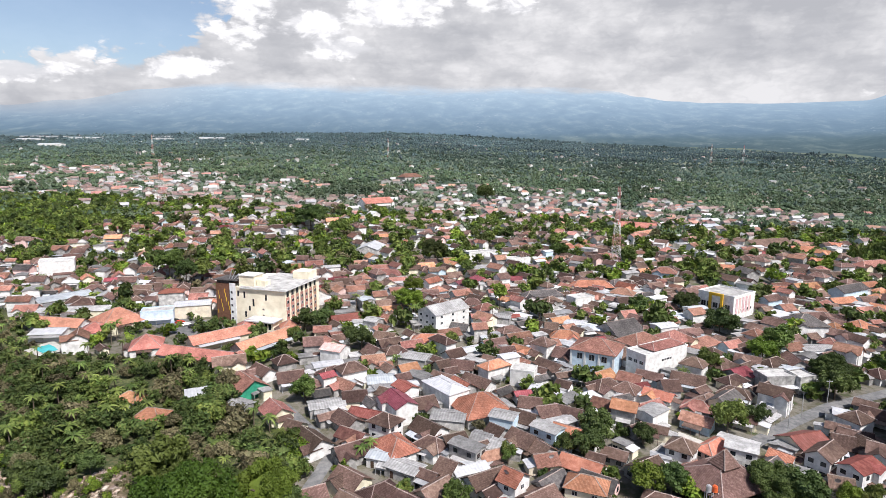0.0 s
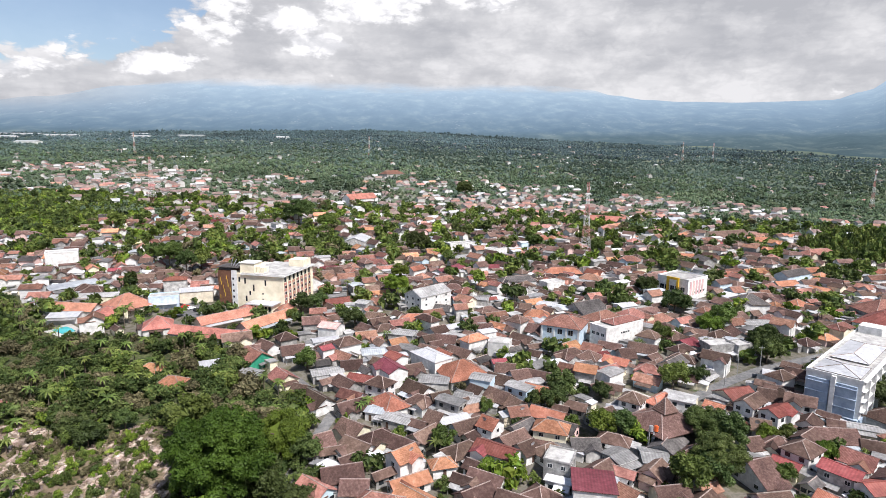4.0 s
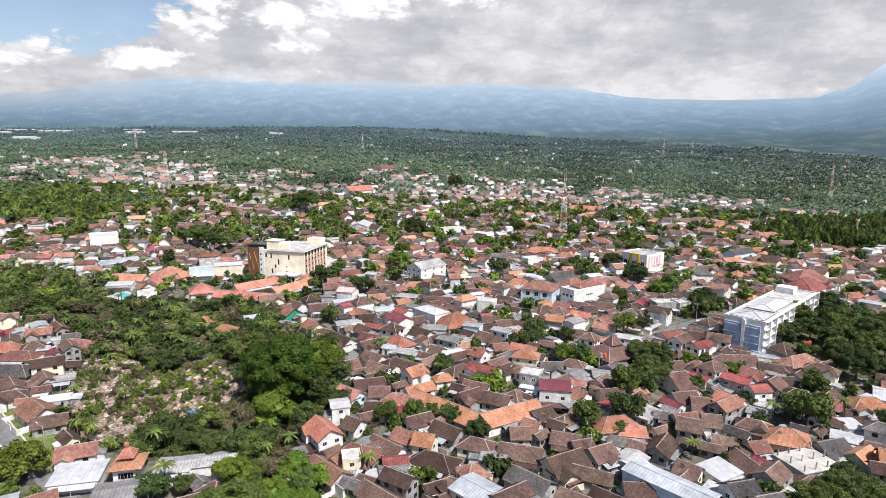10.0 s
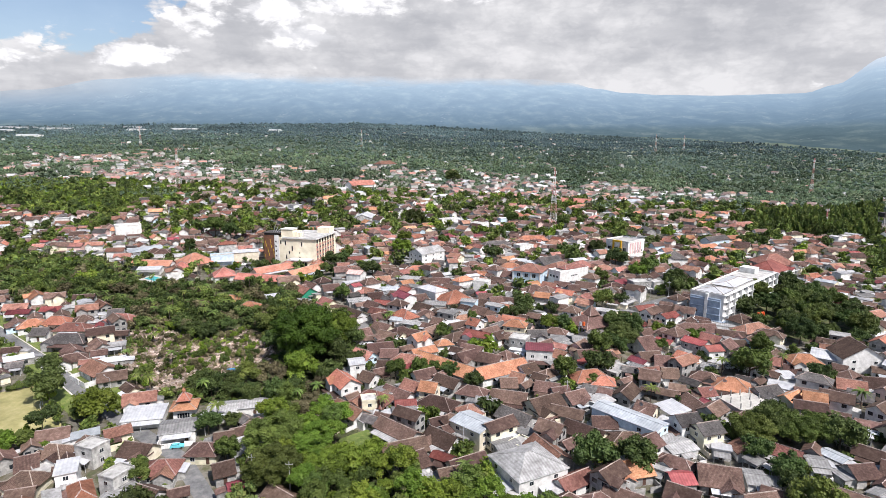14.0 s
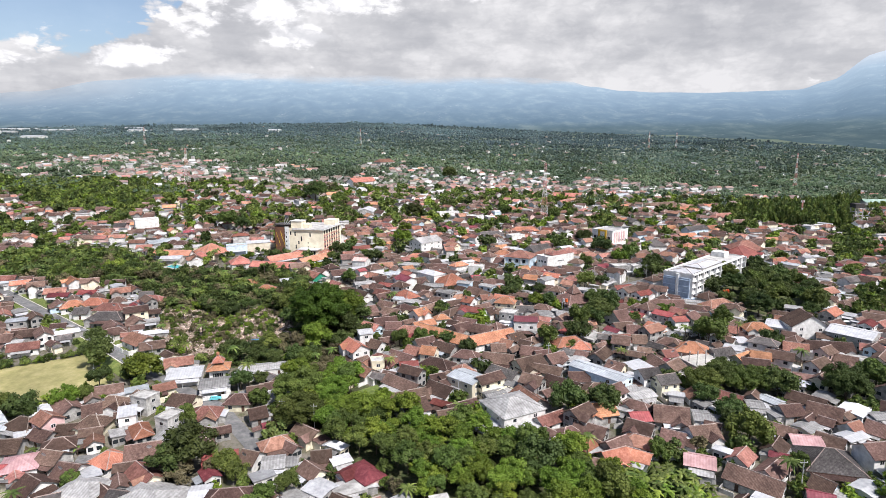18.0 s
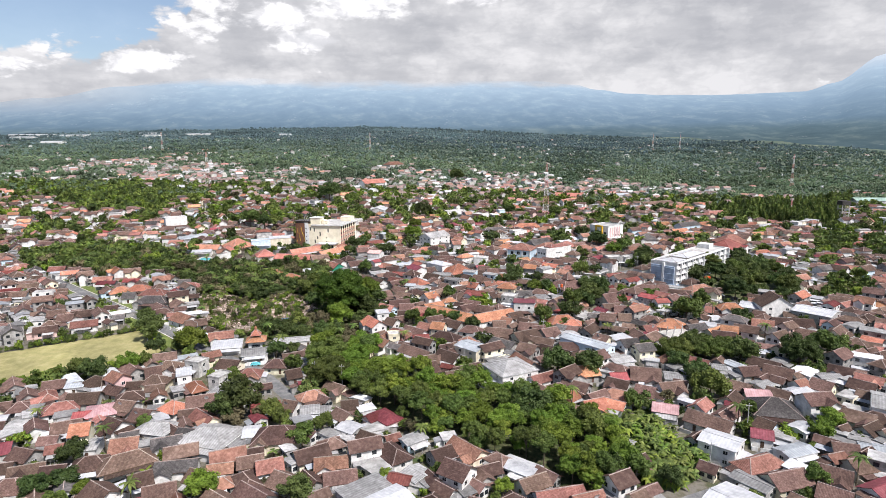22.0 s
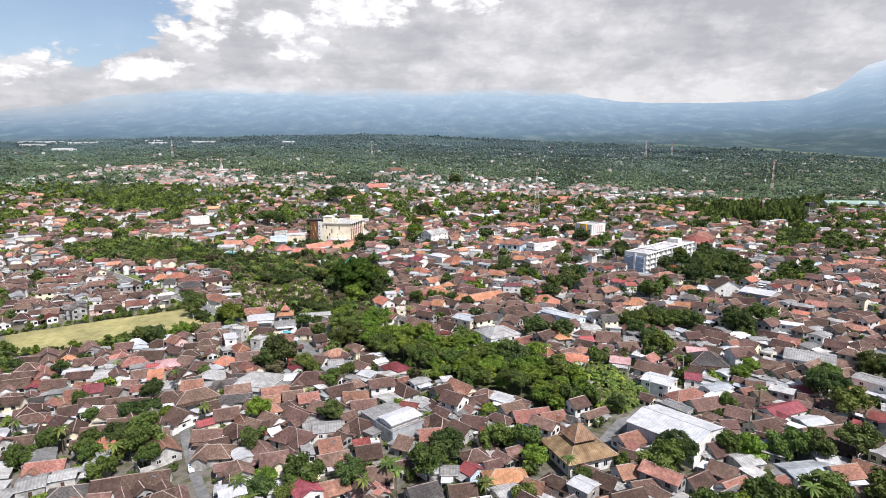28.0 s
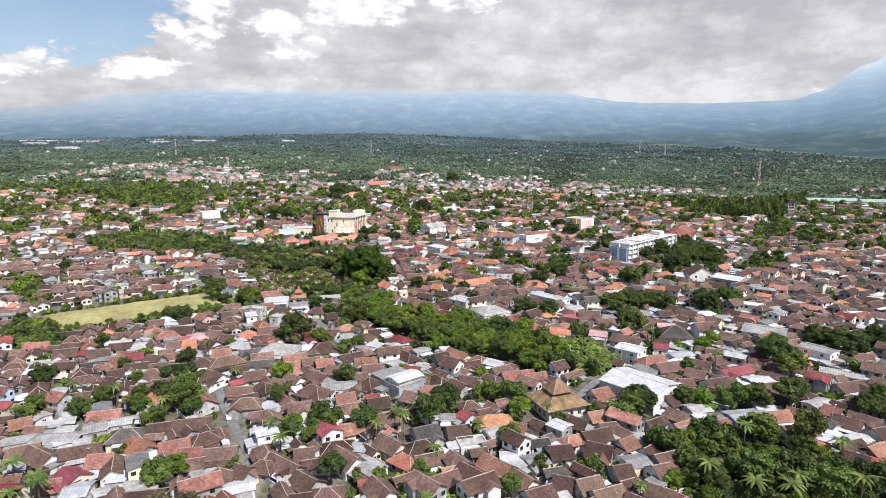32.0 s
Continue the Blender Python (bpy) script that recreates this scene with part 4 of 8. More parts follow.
for k in range(4):
    beam((0.02 * k * k * 0.3, 0, k / 4), (0.02 * (k + 1) ** 2 * 0.3, 0, (k + 1) / 4), 0.2 - 0.02 * k, pv, pf, 7)
PALM_TRUNK = bpy.data.meshes.new("trunk")
PALM_TRUNK.from_pydata(pv, [], pf)
PALM_TRUNK.materials.append(BARK)


def palm(x, y, h=9.0, reach=3.4):
    z = ground_z(x, y)
    t = new("palm_tree", PALM_TRUNK)
    t.matrix_world = Matrix.LocRotScale((x, y, z - 0.2), Euler((0, 0, random.uniform(0, 6.28))), (1, 1, h))
    c = new("crown", random.choice(PALMS))
    c.parent = t
    c.matrix_parent_inverse = t.matrix_world.inverted()
    c.matrix_basis = Matrix.LocRotScale((x, y, z + h - 0.2), Euler((0, 0, random.uniform(0, 6.28))), (reach, reach, reach))
    tagged(t, "coconut palm with a slim grey trunk and drooping fronds", "palm tree", "palms of the town")


def banana(x, y, h=2.2):
    z = ground_z(x, y)
    t = new("banana_plant", PALM_TRUNK)
    t.matrix_world = Matrix.LocRotScale((x, y, z - 0.1), Euler((0, 0, random.uniform(0, 6.28))), (0.7, 0.7, h))
    c = new("leaves", random.choice(BANANAS))
    c.parent = t
    c.matrix_parent_inverse = t.matrix_world.inverted()
    c.matrix_basis = Matrix.LocRotScale((x, y, z + h - 0.15), Euler((0, 0, random.uniform(0, 6.28))), (2.4, 2.4, 2.6))
    tagged(t, "banana plant with broad bright green leaves", "banana plant", "banana plants")

# ---- landmark buildings ----
def shell(name, x, y, rot, L, W, h, mat, label, category, group=""):
    """Plain walls of a larger building; its own axes run along L (x) and W (y)."""
    for u in (-0.35, 0, 0.35):
        claim(x + math.cos(radians(rot)) * L * u, y + math.sin(radians(rot)) * L * u, max(W * 0.55, L * 0.2))
    c, s = math.cos(radians(rot)), math.sin(radians(rot))
    z = ground_z(x, y)
    lo = min(ground_z(x + c * u - s * w, y + s * u + c * w) for u in (-L / 2, L / 2) for w in (-W / 2, W / 2)) - z - 0.5
    v, f = [], []
    box(-L / 2, -W / 2, lo, L / 2, W / 2, h, v, f)
    ob = build(name, v, f, [mat])
    ob.matrix_world = pose(x, y, z, 0, 0, rot)
    return tagged(ob, label, category, group)


def window_mesh(w, h):
    v, f = [], []
    box(-w / 2, -0.06, 0, w / 2, 0.0, h, v, f)
    me = bpy.data.meshes.new("window")
    me.from_pydata(v, [], f)
    me.materials.append(WHITE)
    v, f = [], []
    box(-w / 2 + 0.12, -0.09, 0.12, -0.05, -0.065, h - 0.12, v, f)
    box(0.05, -0.09, 0.12, w / 2 - 0.12, -0.065, h - 0.12, v, f)
    glass = bpy.data.meshes.new("panes")
    glass.from_pydata(v, [], f)
    glass.materials.append(GLASS)
    return me, glass


def window_rows(parent, side, L, W, cols, rows, w, h, z0, dz, margin=1.5):
    """Rows of alike windows on one side: s front (-y), n back, e right (+x), w left."""
    me, glass = window_mesh(w, h)
    span = (L if side in "sn" else W) - 2 * margin
    for r in range(rows):
        for k in range(cols):
            u = -span / 2 + span * (k + 0.5) / cols
            px, py, a2 = {"s": (u, -W / 2, 0), "n": (u, W / 2, 180), "e": (L / 2, u, 90), "w": (-L / 2, u, -90)}[side]
            o = new("window", me)
            o.parent = parent
            o.matrix_basis = pose(px, py, z0 + dz * r, 0, 0, a2)
            new("panes", glass).parent = o


def hip_roof(parent, x0, y0, x1, y1, z, pitch, mat, name="roof"):
    L, W = x1 - x0, y1 - y0
    turn = W > L
    v, f, i, _ = roof_mesh(max(L, W), min(L, W), z, "hip", pitch, 0.7)
    ob = build(name, v, f, [mat, WOODDARK, WOODDARK, CAP], i, parent)
    ob.matrix_basis = pose((x0 + x1) / 2, (y0 + y1) / 2, 0, 0, 0, 90 if turn else 0)
    return ob


def parapet(parent, L, W, z, mat, p=0.8, t=0.25):
    part("parapet", [(-L / 2 - 0.15, -W / 2 - 0.15, z, L / 2 + 0.15, -W / 2 + t, z + p), (-L / 2 - 0.15, W / 2 - t, z, L / 2 + 0.15, W / 2 + 0.15, z + p), (-L / 2 - 0.15, -W / 2 + t, z, -L / 2 + t, W / 2 - t, z + p), (L / 2 - t, -W / 2 + t, z, L / 2 + 0.15, W / 2 - t, z + p)], mat, parent)
    part("roof_deck", [(-L / 2 + t, -W / 2 + t, z, L / 2 - t, W / 2 - t, z + 0.15)], MAT["concrete"], parent)


# the five-storey cream hotel: its own +x runs along the cream front, +y to the north-east
CREAM = material("cream_render", [(0.70, 0.63, 0.47), (0.77, 0.70, 0.54), (0.81, 0.755, 0.61)], scale=0.3, vary=0.0, hue=0.0, stain=0.12, stain_scale=0.15)
BROWNP = material("brown_cladding", [(0.11, 0.05, 0.03), (0.15, 0.075, 0.045), (0.19, 0.10, 0.065)], scale=0.8, vary=0.0, stain=0.2)
BRICKP = material("brick_panel", [(0.30, 0.14, 0.10), (0.38, 0.19, 0.14), (0.44, 0.24, 0.19)], scale=1.5, vary=0.1, stain=0.2)
HL, HW, HH = 29.0, 31.0, 17.0
hx0, hy0 = -92.5, 246.4
hcx = hx0 + math.cos(radians(177)) * HL / 2 + math.cos(radians(68)) * HW / 2
hcy = hy0 + math.sin(radians(177)) * HL / 2 + math.sin(radians(68)) * HW / 2
hotel = shell("hotel", hcx, hcy, -12, HL, HW, HH, CREAM, "five-storey cream hotel with brick side panels and rooftop blocks", "hotel")
part("roof_deck", [(-HL / 2 + 6, -HW / 2 - 0.9, HH, HL / 2 + 1.0, HW / 2 + 0.5, HH + 0.45)], MAT["concrete"], hotel, "pale flat metal roof with a deep overhang")
part("roof_fascia", [(-HL / 2 + 6, -HW / 2 - 1.0, HH - 0.35, HL / 2 + 1.1, -HW / 2 - 0.92, HH + 0.3), (HL / 2 + 1.02, -HW / 2 - 0.9, HH - 0.35, HL / 2 + 1.1, HW / 2 + 0.5, HH + 0.3)], WHITE, hotel)
stair = part("stair_tower", [(-HL / 2 - 8, -HW / 2 + 0.5, -4, -HL / 2 - 0.05, -HW / 2 + 9, HH + 1.2)], BROWNP, hotel, "dark brown clad corner tower with yellow slit lights")
for k in range(12):
    u, w_ = -HL / 2 - 7.3 + (k % 4) * 1.9 + 0.4 * (k // 4), 3.5 + (k * 5 % 11)
    part("slit_light", [(u, -HW / 2 + 0.44, w_, u + 0.3, -HW / 2 + 0.5, w_ + 1.9)], YELLOW, stair)
part("tower_cap", [(-HL / 2 - 8.6, -HW / 2 - 0.2, HH + 2.6, -HL / 2 + 4, -HW / 2 + 9.5, HH + 2.9), (-HL / 2 - 7.6, -HW / 2 + 0.9, HH + 1.2, -HL / 2 - 0.5, -HW / 2 + 8.6, HH + 2.6)], MAT["k"], hotel, "dark glazed rooftop lounge")
for k in range(4):
    fv, ff = [], []
    beam((-HL / 2 - 2.0 + k * 1.3, -HW / 2 + 3, HH + 2.9), (-HL / 2 - 0.5 + k * 1.9, -HW / 2 + 3, HH + 7.4 - k * 0.9), 0.22, fv, ff)
    build("steel_fin", fv, ff, [STEEL], None, hotel)
part("white_strip", [(-HL / 2, -HW / 2 - 0.12, -2, -HL / 2 + 3.2, -HW / 2, HH + 1.5)], WHITE, hotel)
pent = part("lift_house", [(-HL / 2 + 4.5, -HW / 2 + 1, HH, -HL / 2 + 12.5, -HW / 2 + 8, HH + 5.2)], CREAM, hotel)
part("lift_house_roof", [(-HL / 2 + 4.1, -HW / 2 + 0.6, HH + 5.2, -HL / 2 + 12.9, -HW / 2 + 8.4, HH + 5.5)], WHITE, hotel)
part("plant_room", [(HL / 2 - 9, HW / 2 - 9, HH + 0.45, HL / 2 - 0.5, HW / 2 - 1, HH + 4.0)], CREAM, hotel)
for k in range(2):
    part("roof_block", [(-HL / 2 + 13 + 2.2 * k, -HW / 2 + 2.5, HH + 0.45, -HL / 2 + 15 + 2.2 * k, -HW / 2 + 7, HH + 3.6 - 0.6 * k)], CREAM, hotel)
for k, (u, zz, hh) in enumerate(((-10.5, 12.6, 2.6), (-7.2, 12.0, 3.0), (-2.5, 8.4, 3.4), (4.2, 11.6, 2.8), (6.8, 1.8, 2.4), (-6.8, 3.0, 2.8), (-4.6, 6.2, 2.2), (2.6, 7.0, 0.7), (2.6, 4.2, 0.7))):
    part("slot_window", [(u, -HW / 2 - 0.05, zz, u + 0.9, -HW / 2, zz + hh)], GLASS, hotel)
for k in range(5):
    part("stair_window", [(-HL / 2 + 0.6, -HW / 2 - 0.18, 1.2 + 3.1 * k, -HL / 2 + 1.5, -HW / 2 - 0.12, 2.3 + 3.1 * k)], GLASS, hotel)
wm, wg = window_mesh(1.7, 1.5)
for k in range(7):
    v0 = -HW / 2 + 2.2 + k * 4.1
    part("brick_panel", [(HL / 2, v0 - 1.3, 0.5, HL / 2 + 0.12, v0 + 1.3, 13.4)], BRICKP, hotel)
    part("top_window", [(HL / 2, v0 - 0.9, 13.7, HL / 2 + 0.1, v0 + 0.9, 16.2)], GLASS, hotel)
    for r in range(4):
        o = new("window", wm)
        o.parent = hotel
        o.matrix_basis = pose(HL / 2 + 0.12, v0, 1.2 + 3.1 * r, 0, 0, 90)
        new("panes", wg).parent = o
entry = part("entrance_canopy", [(-2, -HW / 2 - 8, 3.6, 13, -HW / 2 - 0.1, 4.1)], MAT["w"], hotel)
part("entrance_walls", [(-1, -HW / 2 - 7, -2, 12, -HW / 2 - 0.1, 3.6)], CREAM, hotel)
for k in range(6):
    part("entrance_opening", [(0 + 2 * k, -HW / 2 - 7.06, 0.4, 1.3 + 2 * k, -HW / 2 - 7, 3.0)], GLASS, hotel)

# the four-storey white office with a blue-grey end
BLUEGREY = material("blue_grey_cladding", [(0.25, 0.31, 0.40), (0.31, 0.38, 0.47), (0.37, 0.44, 0.53)], scale=0.4, vary=0.05, hue=0.0, stain=0.15, stain_scale=0.2)
OL, OW, OH = 74.0, 16.0, 13.2
office = shell("office_building", 147.7, 181.7, 45, OL, OW, OH, WHITE, "long white four-storey office with a blue-grey end wall and sloped sun-shades", "office building")
parapet(office, OL, OW, OH, WHITE, 0.9, 0.3)
hip_roof(office, -OL / 2 + 2.5, -OW / 2 + 1.8, -OL / 2 + 15, OW / 2 - 2.0, OH + 0.7, 13, MAT["w"], "low_roof")
hip_roof(office, -OL / 2 + 20, -OW / 2 + 3, -OL / 2 + 46, OW / 2 - 2.5, OH + 0.7, 12, MAT["w"], "low_roof")
part("stair_house", [(OL / 2 - 12, -1, OH, OL / 2 - 5, OW / 2 - 1, OH + 3.2)], WALL["white"], office)
for k in range(2):
    w0 = -OW / 2 + 1.2 + 7.8 * k
    part("end_panel", [(-OL / 2 - 0.7, w0, 1.0, -OL / 2, w0 + 6.6, OH - 1.6)], BLUEGREY, office, "blue-grey panelled bay")
    for r in range(3):
        part("shade_band", [(-OL / 2 - 1.1, w0 - 0.2, 3.6 + 3.4 * r, -OL / 2 - 0.7, w0 + 6.8, 3.9 + 3.4 * r)], BLUEGREY, office)
part("end_pier", [(-OL / 2 - 1.2, -0.8, -2, -OL / 2, 0.5, OH + 0.4)], WHITE, office)
part("end_base", [(-OL / 2 - 1.6, -OW / 2, -2, -OL / 2 - 0.02, OW / 2, 0.9)], BLUEGREY, office)
part("plinth", [(-OL / 2, -OW / 2 - 0.5, -3, OL / 2, -OW / 2 - 0.02, 0.8)], BLUEGREY, office)
for r in range(4):
    part("ledge", [(-OL / 2, -OW / 2 - 1.0, 3.2 + 3.45 * r, OL / 2, -OW / 2 - 0.02, 3.5 + 3.45 * r)], WHITE, office)
window_rows(office, "s", OL, OW, 18, 4, 2.4, 1.5, 1.3, 3.45, 2)
for k in range(10):
    u = -OL / 2 + 4 + k * 7.9
    part("pilaster", [(u, -OW / 2 - 1.3, -2, u + 0.7, -OW / 2 - 0.02, OH + 0.3)], WHITE, office)
window_rows(office, "n", OL, OW, 12, 4, 2.2, 1.5, 1.3, 3.45, 2)
house(196, 240, 40, 24, 18, "m", "hip", 2, "white", 30, 2, "large white hall with a broad red-brown hipped roof")

for k in range(9):
    claim(147.7 + 0.707 * (k * 8 - 32) + 0.707 * 15, 181.7 + 0.707 * (k * 8 - 32) - 0.707 * 15, 5.5)
house(-137.3, 88.2, -35, 12.5, 9.5, "c", "gable", 1, "white", 28, 1, "white gabled house with a reddish tile roof beside the road")
claim(-127, 71, 6)

# white building with the yellow portal
yb = shell("shop_building", 121.9, 294.3, -50, 18.5, 20, 11, WALL["white"], "white three-storey block with a yellow portal frame and pink side stripes", "shop building")
parapet(yb, 18.5, 20, 11, WHITE)
part("portal_frame", [(-3.2, -10.9, 1, -2.0, -10.02, 11.9), (2.8, -10.9, 1, 4.0, -10.02, 11.9), (-2.0, -10.9, 10.6, 2.8, -10.02, 11.9)], YELLOW, yb, "tall yellow portal frame")
for k in range(5):
    part("pink_fin", [(9.26, -8 + 3.0 * k, 2.5, 9.4, -6.3 + 3.0 * k, 10.4)], WALL["pink"], yb)
window_rows(yb, "s", 18.5, 20, 5, 1, 2.6, 2.8, 4.2, 3.4)
window_rows(yb, "e", 18.5, 20, 5, 1, 1.2, 1.4, 3.2, 3.4)
part("door", [(-1.4, -10.06, 0, 1.4, -10.0, 2.6)], GLASS, yb)

# blue and white block with red tile roofs
bb = shell("school_block", 44.0, 219.0, -25, 17, 15, 8.2, WALL["blue"], "pale blue two-storey block with a red tile roof", "school block")
hip_roof(bb, -8.5, -7.5, 8.5, 7.5, 8.0, 24, MAT["c"])
window_rows(bb, "s", 17, 15, 3, 1, 2.2, 2.4, 4.6, 3)
window_rows(bb, "s", 17, 15, 3, 1, 1.2, 1.2, 1.2, 3)
for k in range(4):
    part("pilaster", [(-8.5 + 5.4 * k, -7.75, -1, -7.7 + 5.4 * k, -7.5, 8)], WHITE, bb)
wb = shell("annex_block", 66.5, 217.5, 36, 24, 9, 9.0, WALL["white"], "white two-storey annex with dark windows and a stained side wall", "annex")
window_rows(wb, "w", 24, 9, 3, 1, 1.8, 1.5, 5.4, 3, 0.6)
parapet(wb, 24, 9, 9.0, WALL["white"])
hip_roof(wb, -5.5, -2.9, 11.0, 3.6, 9.75, 24, MAT["c"], "tile_roof")
window_rows(wb, "s", 24, 9, 4, 1, 1.3, 1.0, 5.6, 3, 9.0)
house(64, 234, 36, 16, 12, "c", "hip", 2, "cream", 28, 1)
house(78, 238, 36, 15, 12, "c", "hip", 2, "cream", 28, 1)

# long white gabled house
house(-19.5, 256.0, 48, 21, 12, "g", "gable", 3, "white", 26, 2, "tall white gabled house with a grey roof")
house(-81, 388, 88, 24, 15, "w", "gable", 2, "grey", 20, 0, "large hall with a white curved metal roof")

# white hall beyond the hotel and a green-roofed hall at the eastern edge
hall = shell("white_hall", -245.5, 303.5, 34, 17, 11, 11.5, WALL["white"], "tall plain white hall with a flat roof and low brown lean-to", "hall")
parapet(hall, 17, 11, 11.5, WHITE, 0.5, 0.3)
part("lean_to", [(-2, -11.5, 4.6, 9.0, -5.55, 5.0)], MAT["b"], hall, "low brown roof")
part("lean_to_wall", [(-1.8, -11.2, -2, 8.8, -5.55, 4.6)], WALL["grey"], hall)
part("sign_panel", [(-8.0, -5.58, 7.5, 0.0, -5.5, 10.8)], WHITE, hall)
GREENS = material("green_sheet", [(0.20, 0.30, 0.25), (0.27, 0.37, 0.31), (0.34, 0.43, 0.37)], scale=0.5, rough=0.6, stripe=0.5, vary=0.05, hue=0.0, stain=0.2)
for gx, gy, gl in ((508.0, 525.0, 62.0), (560.0, 505.0, 50.0)):
    gh = shell("green_roofed_hall", gx, gy, -8, gl, 22, 7, WALL["white"], "long hall with a pale green sheet roof behind trees", "hall", "green halls")
    rv, rf, ri, _ = roof_mesh(gl, 22, 7, "gable", 14, 0.6)
    build("roof", rv, rf, [GREENS, GREENS, WHITE, GREENS], ri, gh)
wt = new("water_tower")
wt.location = (383.0, 400.0, ground_z(383, 400))
tagged(wt, "square grey steel water tower with braced legs", "water tower")
for sx in (-3.4, 3.4):
    for sy in (-3.4, 3.4):
        part("leg", [(sx - 0.35, sy - 0.35, -1, sx + 0.35, sy + 0.35, 17)], WALL["grey"], wt)
for k in range(4):
    part("brace_ring", [(-3.6, -3.6, 3.4 * k + 2.6, 3.6, -3.3, 3.4 * k + 3.1), (-3.6, 3.3, 3.4 * k + 2.6, 3.6, 3.6, 3.4 * k + 3.1), (-3.6, -3.3, 3.4 * k + 2.6, -3.3, 3.3, 3.4 * k + 3.1), (3.3, -3.3, 3.4 * k + 2.6, 3.6, 3.3, 3.4 * k + 3.1)], WALL["grey"], wt)
part("tank", [(-4.2, -4.2, 17, 4.2, 4.2, 21)], MAT["k"], wt, "dark steel tank")
claim(383, 400, 7)

# hangar
hg = shell("warehouse", 71.0, -58.5, -48, 22.5, 19, 6.5, WALL["white"], "large white metal warehouse with a shallow ridge", "warehouse")
rv, rf, ri, _ = roof_mesh(22.5, 19, 6.45, "gable", 12, 0.4)
build("roof", rv, rf, [MAT["w"], MAT["w"], MAT["s"], MAT["w"]], ri, hg, "white sheet roof")
part("gable_fill", [(11.05, -9.0, 6.5, 11.2, -3, 7.0), (11.05, -3, 6.5, 11.2, 3, 8.0), (11.05, 3, 6.5, 11.2, 9.0, 7.0)], WALL["white"], hg)
part("side_wall", [(-11.35, -9.6, -1, 11.3, -9.52, 6.1)], MAT["s"], hg, "blue-grey metal side wall")
part("door", [(11.25, -2.2, 0, 11.32, 2.2, 4.2)], MAT["s"], hg)


def pyramid_mosque(x, y, rot, size, eave, tile, drum, gold, label):
    """A prayer hall with two stacked pyramid roofs and a finial."""
    ob = shell("mosque", x, y, rot, size, size, eave, WALL["white"], label, "mosque")
    hip_roof(ob, -size / 2 - 0.5, -size / 2 - 0.5, size / 2 + 0.5, size / 2 + 0.5, eave, 27, tile, "lower_roof")
    m = size * 0.20
    z1 = eave + (size / 2 + 1.2 - m) * math.tan(radians(27))
    part("clerestory", [(-m, -m, z1 - 0.6, m, m, z1 + drum)], WOODDARK, ob)
    hip_roof(ob, -m - 0.3, -m - 0.3, m + 0.3, m + 0.3, z1 + drum, 48, tile, "upper_roof")
    top = z1 + drum + (m + 1.0) * math.tan(radians(48))
    v, f = [], []
    beam((0, 0, top - 0.3), (0, 0, top + 1.6), 0.08, v, f, 6)
    for i, (r, zz) in enumerate(((0.5, 0.1), (0.72, 0.5), (0.5, 0.95), (0.2, 1.15))):
        if i:
            beam((0, 0, top + last[1]), (0, 0, top + zz), (last[0] + r) / 2, v, f, 10)
        last = (r, zz)
    build("finial", v, f, [gold], None, ob)
    window_rows(ob, "s", size, size, 4, 1, 1.4, 1.8, 0.9, 3)
    window_rows(ob, "w", size, size, 4, 1, 1.4, 1.8, 0.9, 3)
    return ob


RUST = material("golden_brown_sheet", [(0.15, 0.085, 0.048), (0.22, 0.135, 0.078), (0.29, 0.20, 0.12)], scale=0.5, rough=0.8, stripe=0.35, stripe_depth=0.2, vary=0.0, stain=0.45, stain_scale=0.2)
pyramid_mosque(38.0, -67.5, 22, 15.5, 4.2, RUST, 0.8, STEEL, "mosque with a rusty golden-brown two-tier pyramid roof and silver dome finial")
claim(-98, 65, 5)
pyramid_mosque(-91.5, 60.0, 15, 6.4, 4.0, MAT["o"], 0.7, MAT["o"], "small prayer hall with a two-tier orange tile pyramid roof")
house(-103, 56, 15, 12, 9, "w", "shed", 1, "white", detail=0)
house(-79, 61, 12, 9, 8, "g", "gable", 1, "white", detail=0)
# joglo spire on the brown hall by the car park
sp = shell("joglo_hall", 62.3, 140.5, 28, 9, 8, 6.2, WALL["cream"], "brown tiled hall with a steep central spire roof", "hall")
hip_roof(sp, -9, -8, 9, 8, 4.6, 26, MAT["b"], "lower_roof")
hip_roof(sp, -2.2, -2.0, 2.2, 2.0, 8.4, 56, MAT["b"], "spire_roof")

# unfinished concrete frame
fr = shell("unfinished_building", 98.4, 68.0, 18, 13, 10, 3.4, WALL["grey"], "unfinished pale concrete slab with bare columns", "building site")
part("slab", [(-7, -5.5, 3.4, 7, 5.5, 3.7)], PAVE, fr)
for i in range(4):
    for j in range(3):
        part("column", [(-6.2 + 4.0 * i, -4.6 + 4.4 * j, 3.7, -5.9 + 4.0 * i, -4.3 + 4.4 * j, 5.6 + 0.3 * ((i + j) % 2))], WALL["grey"], fr)


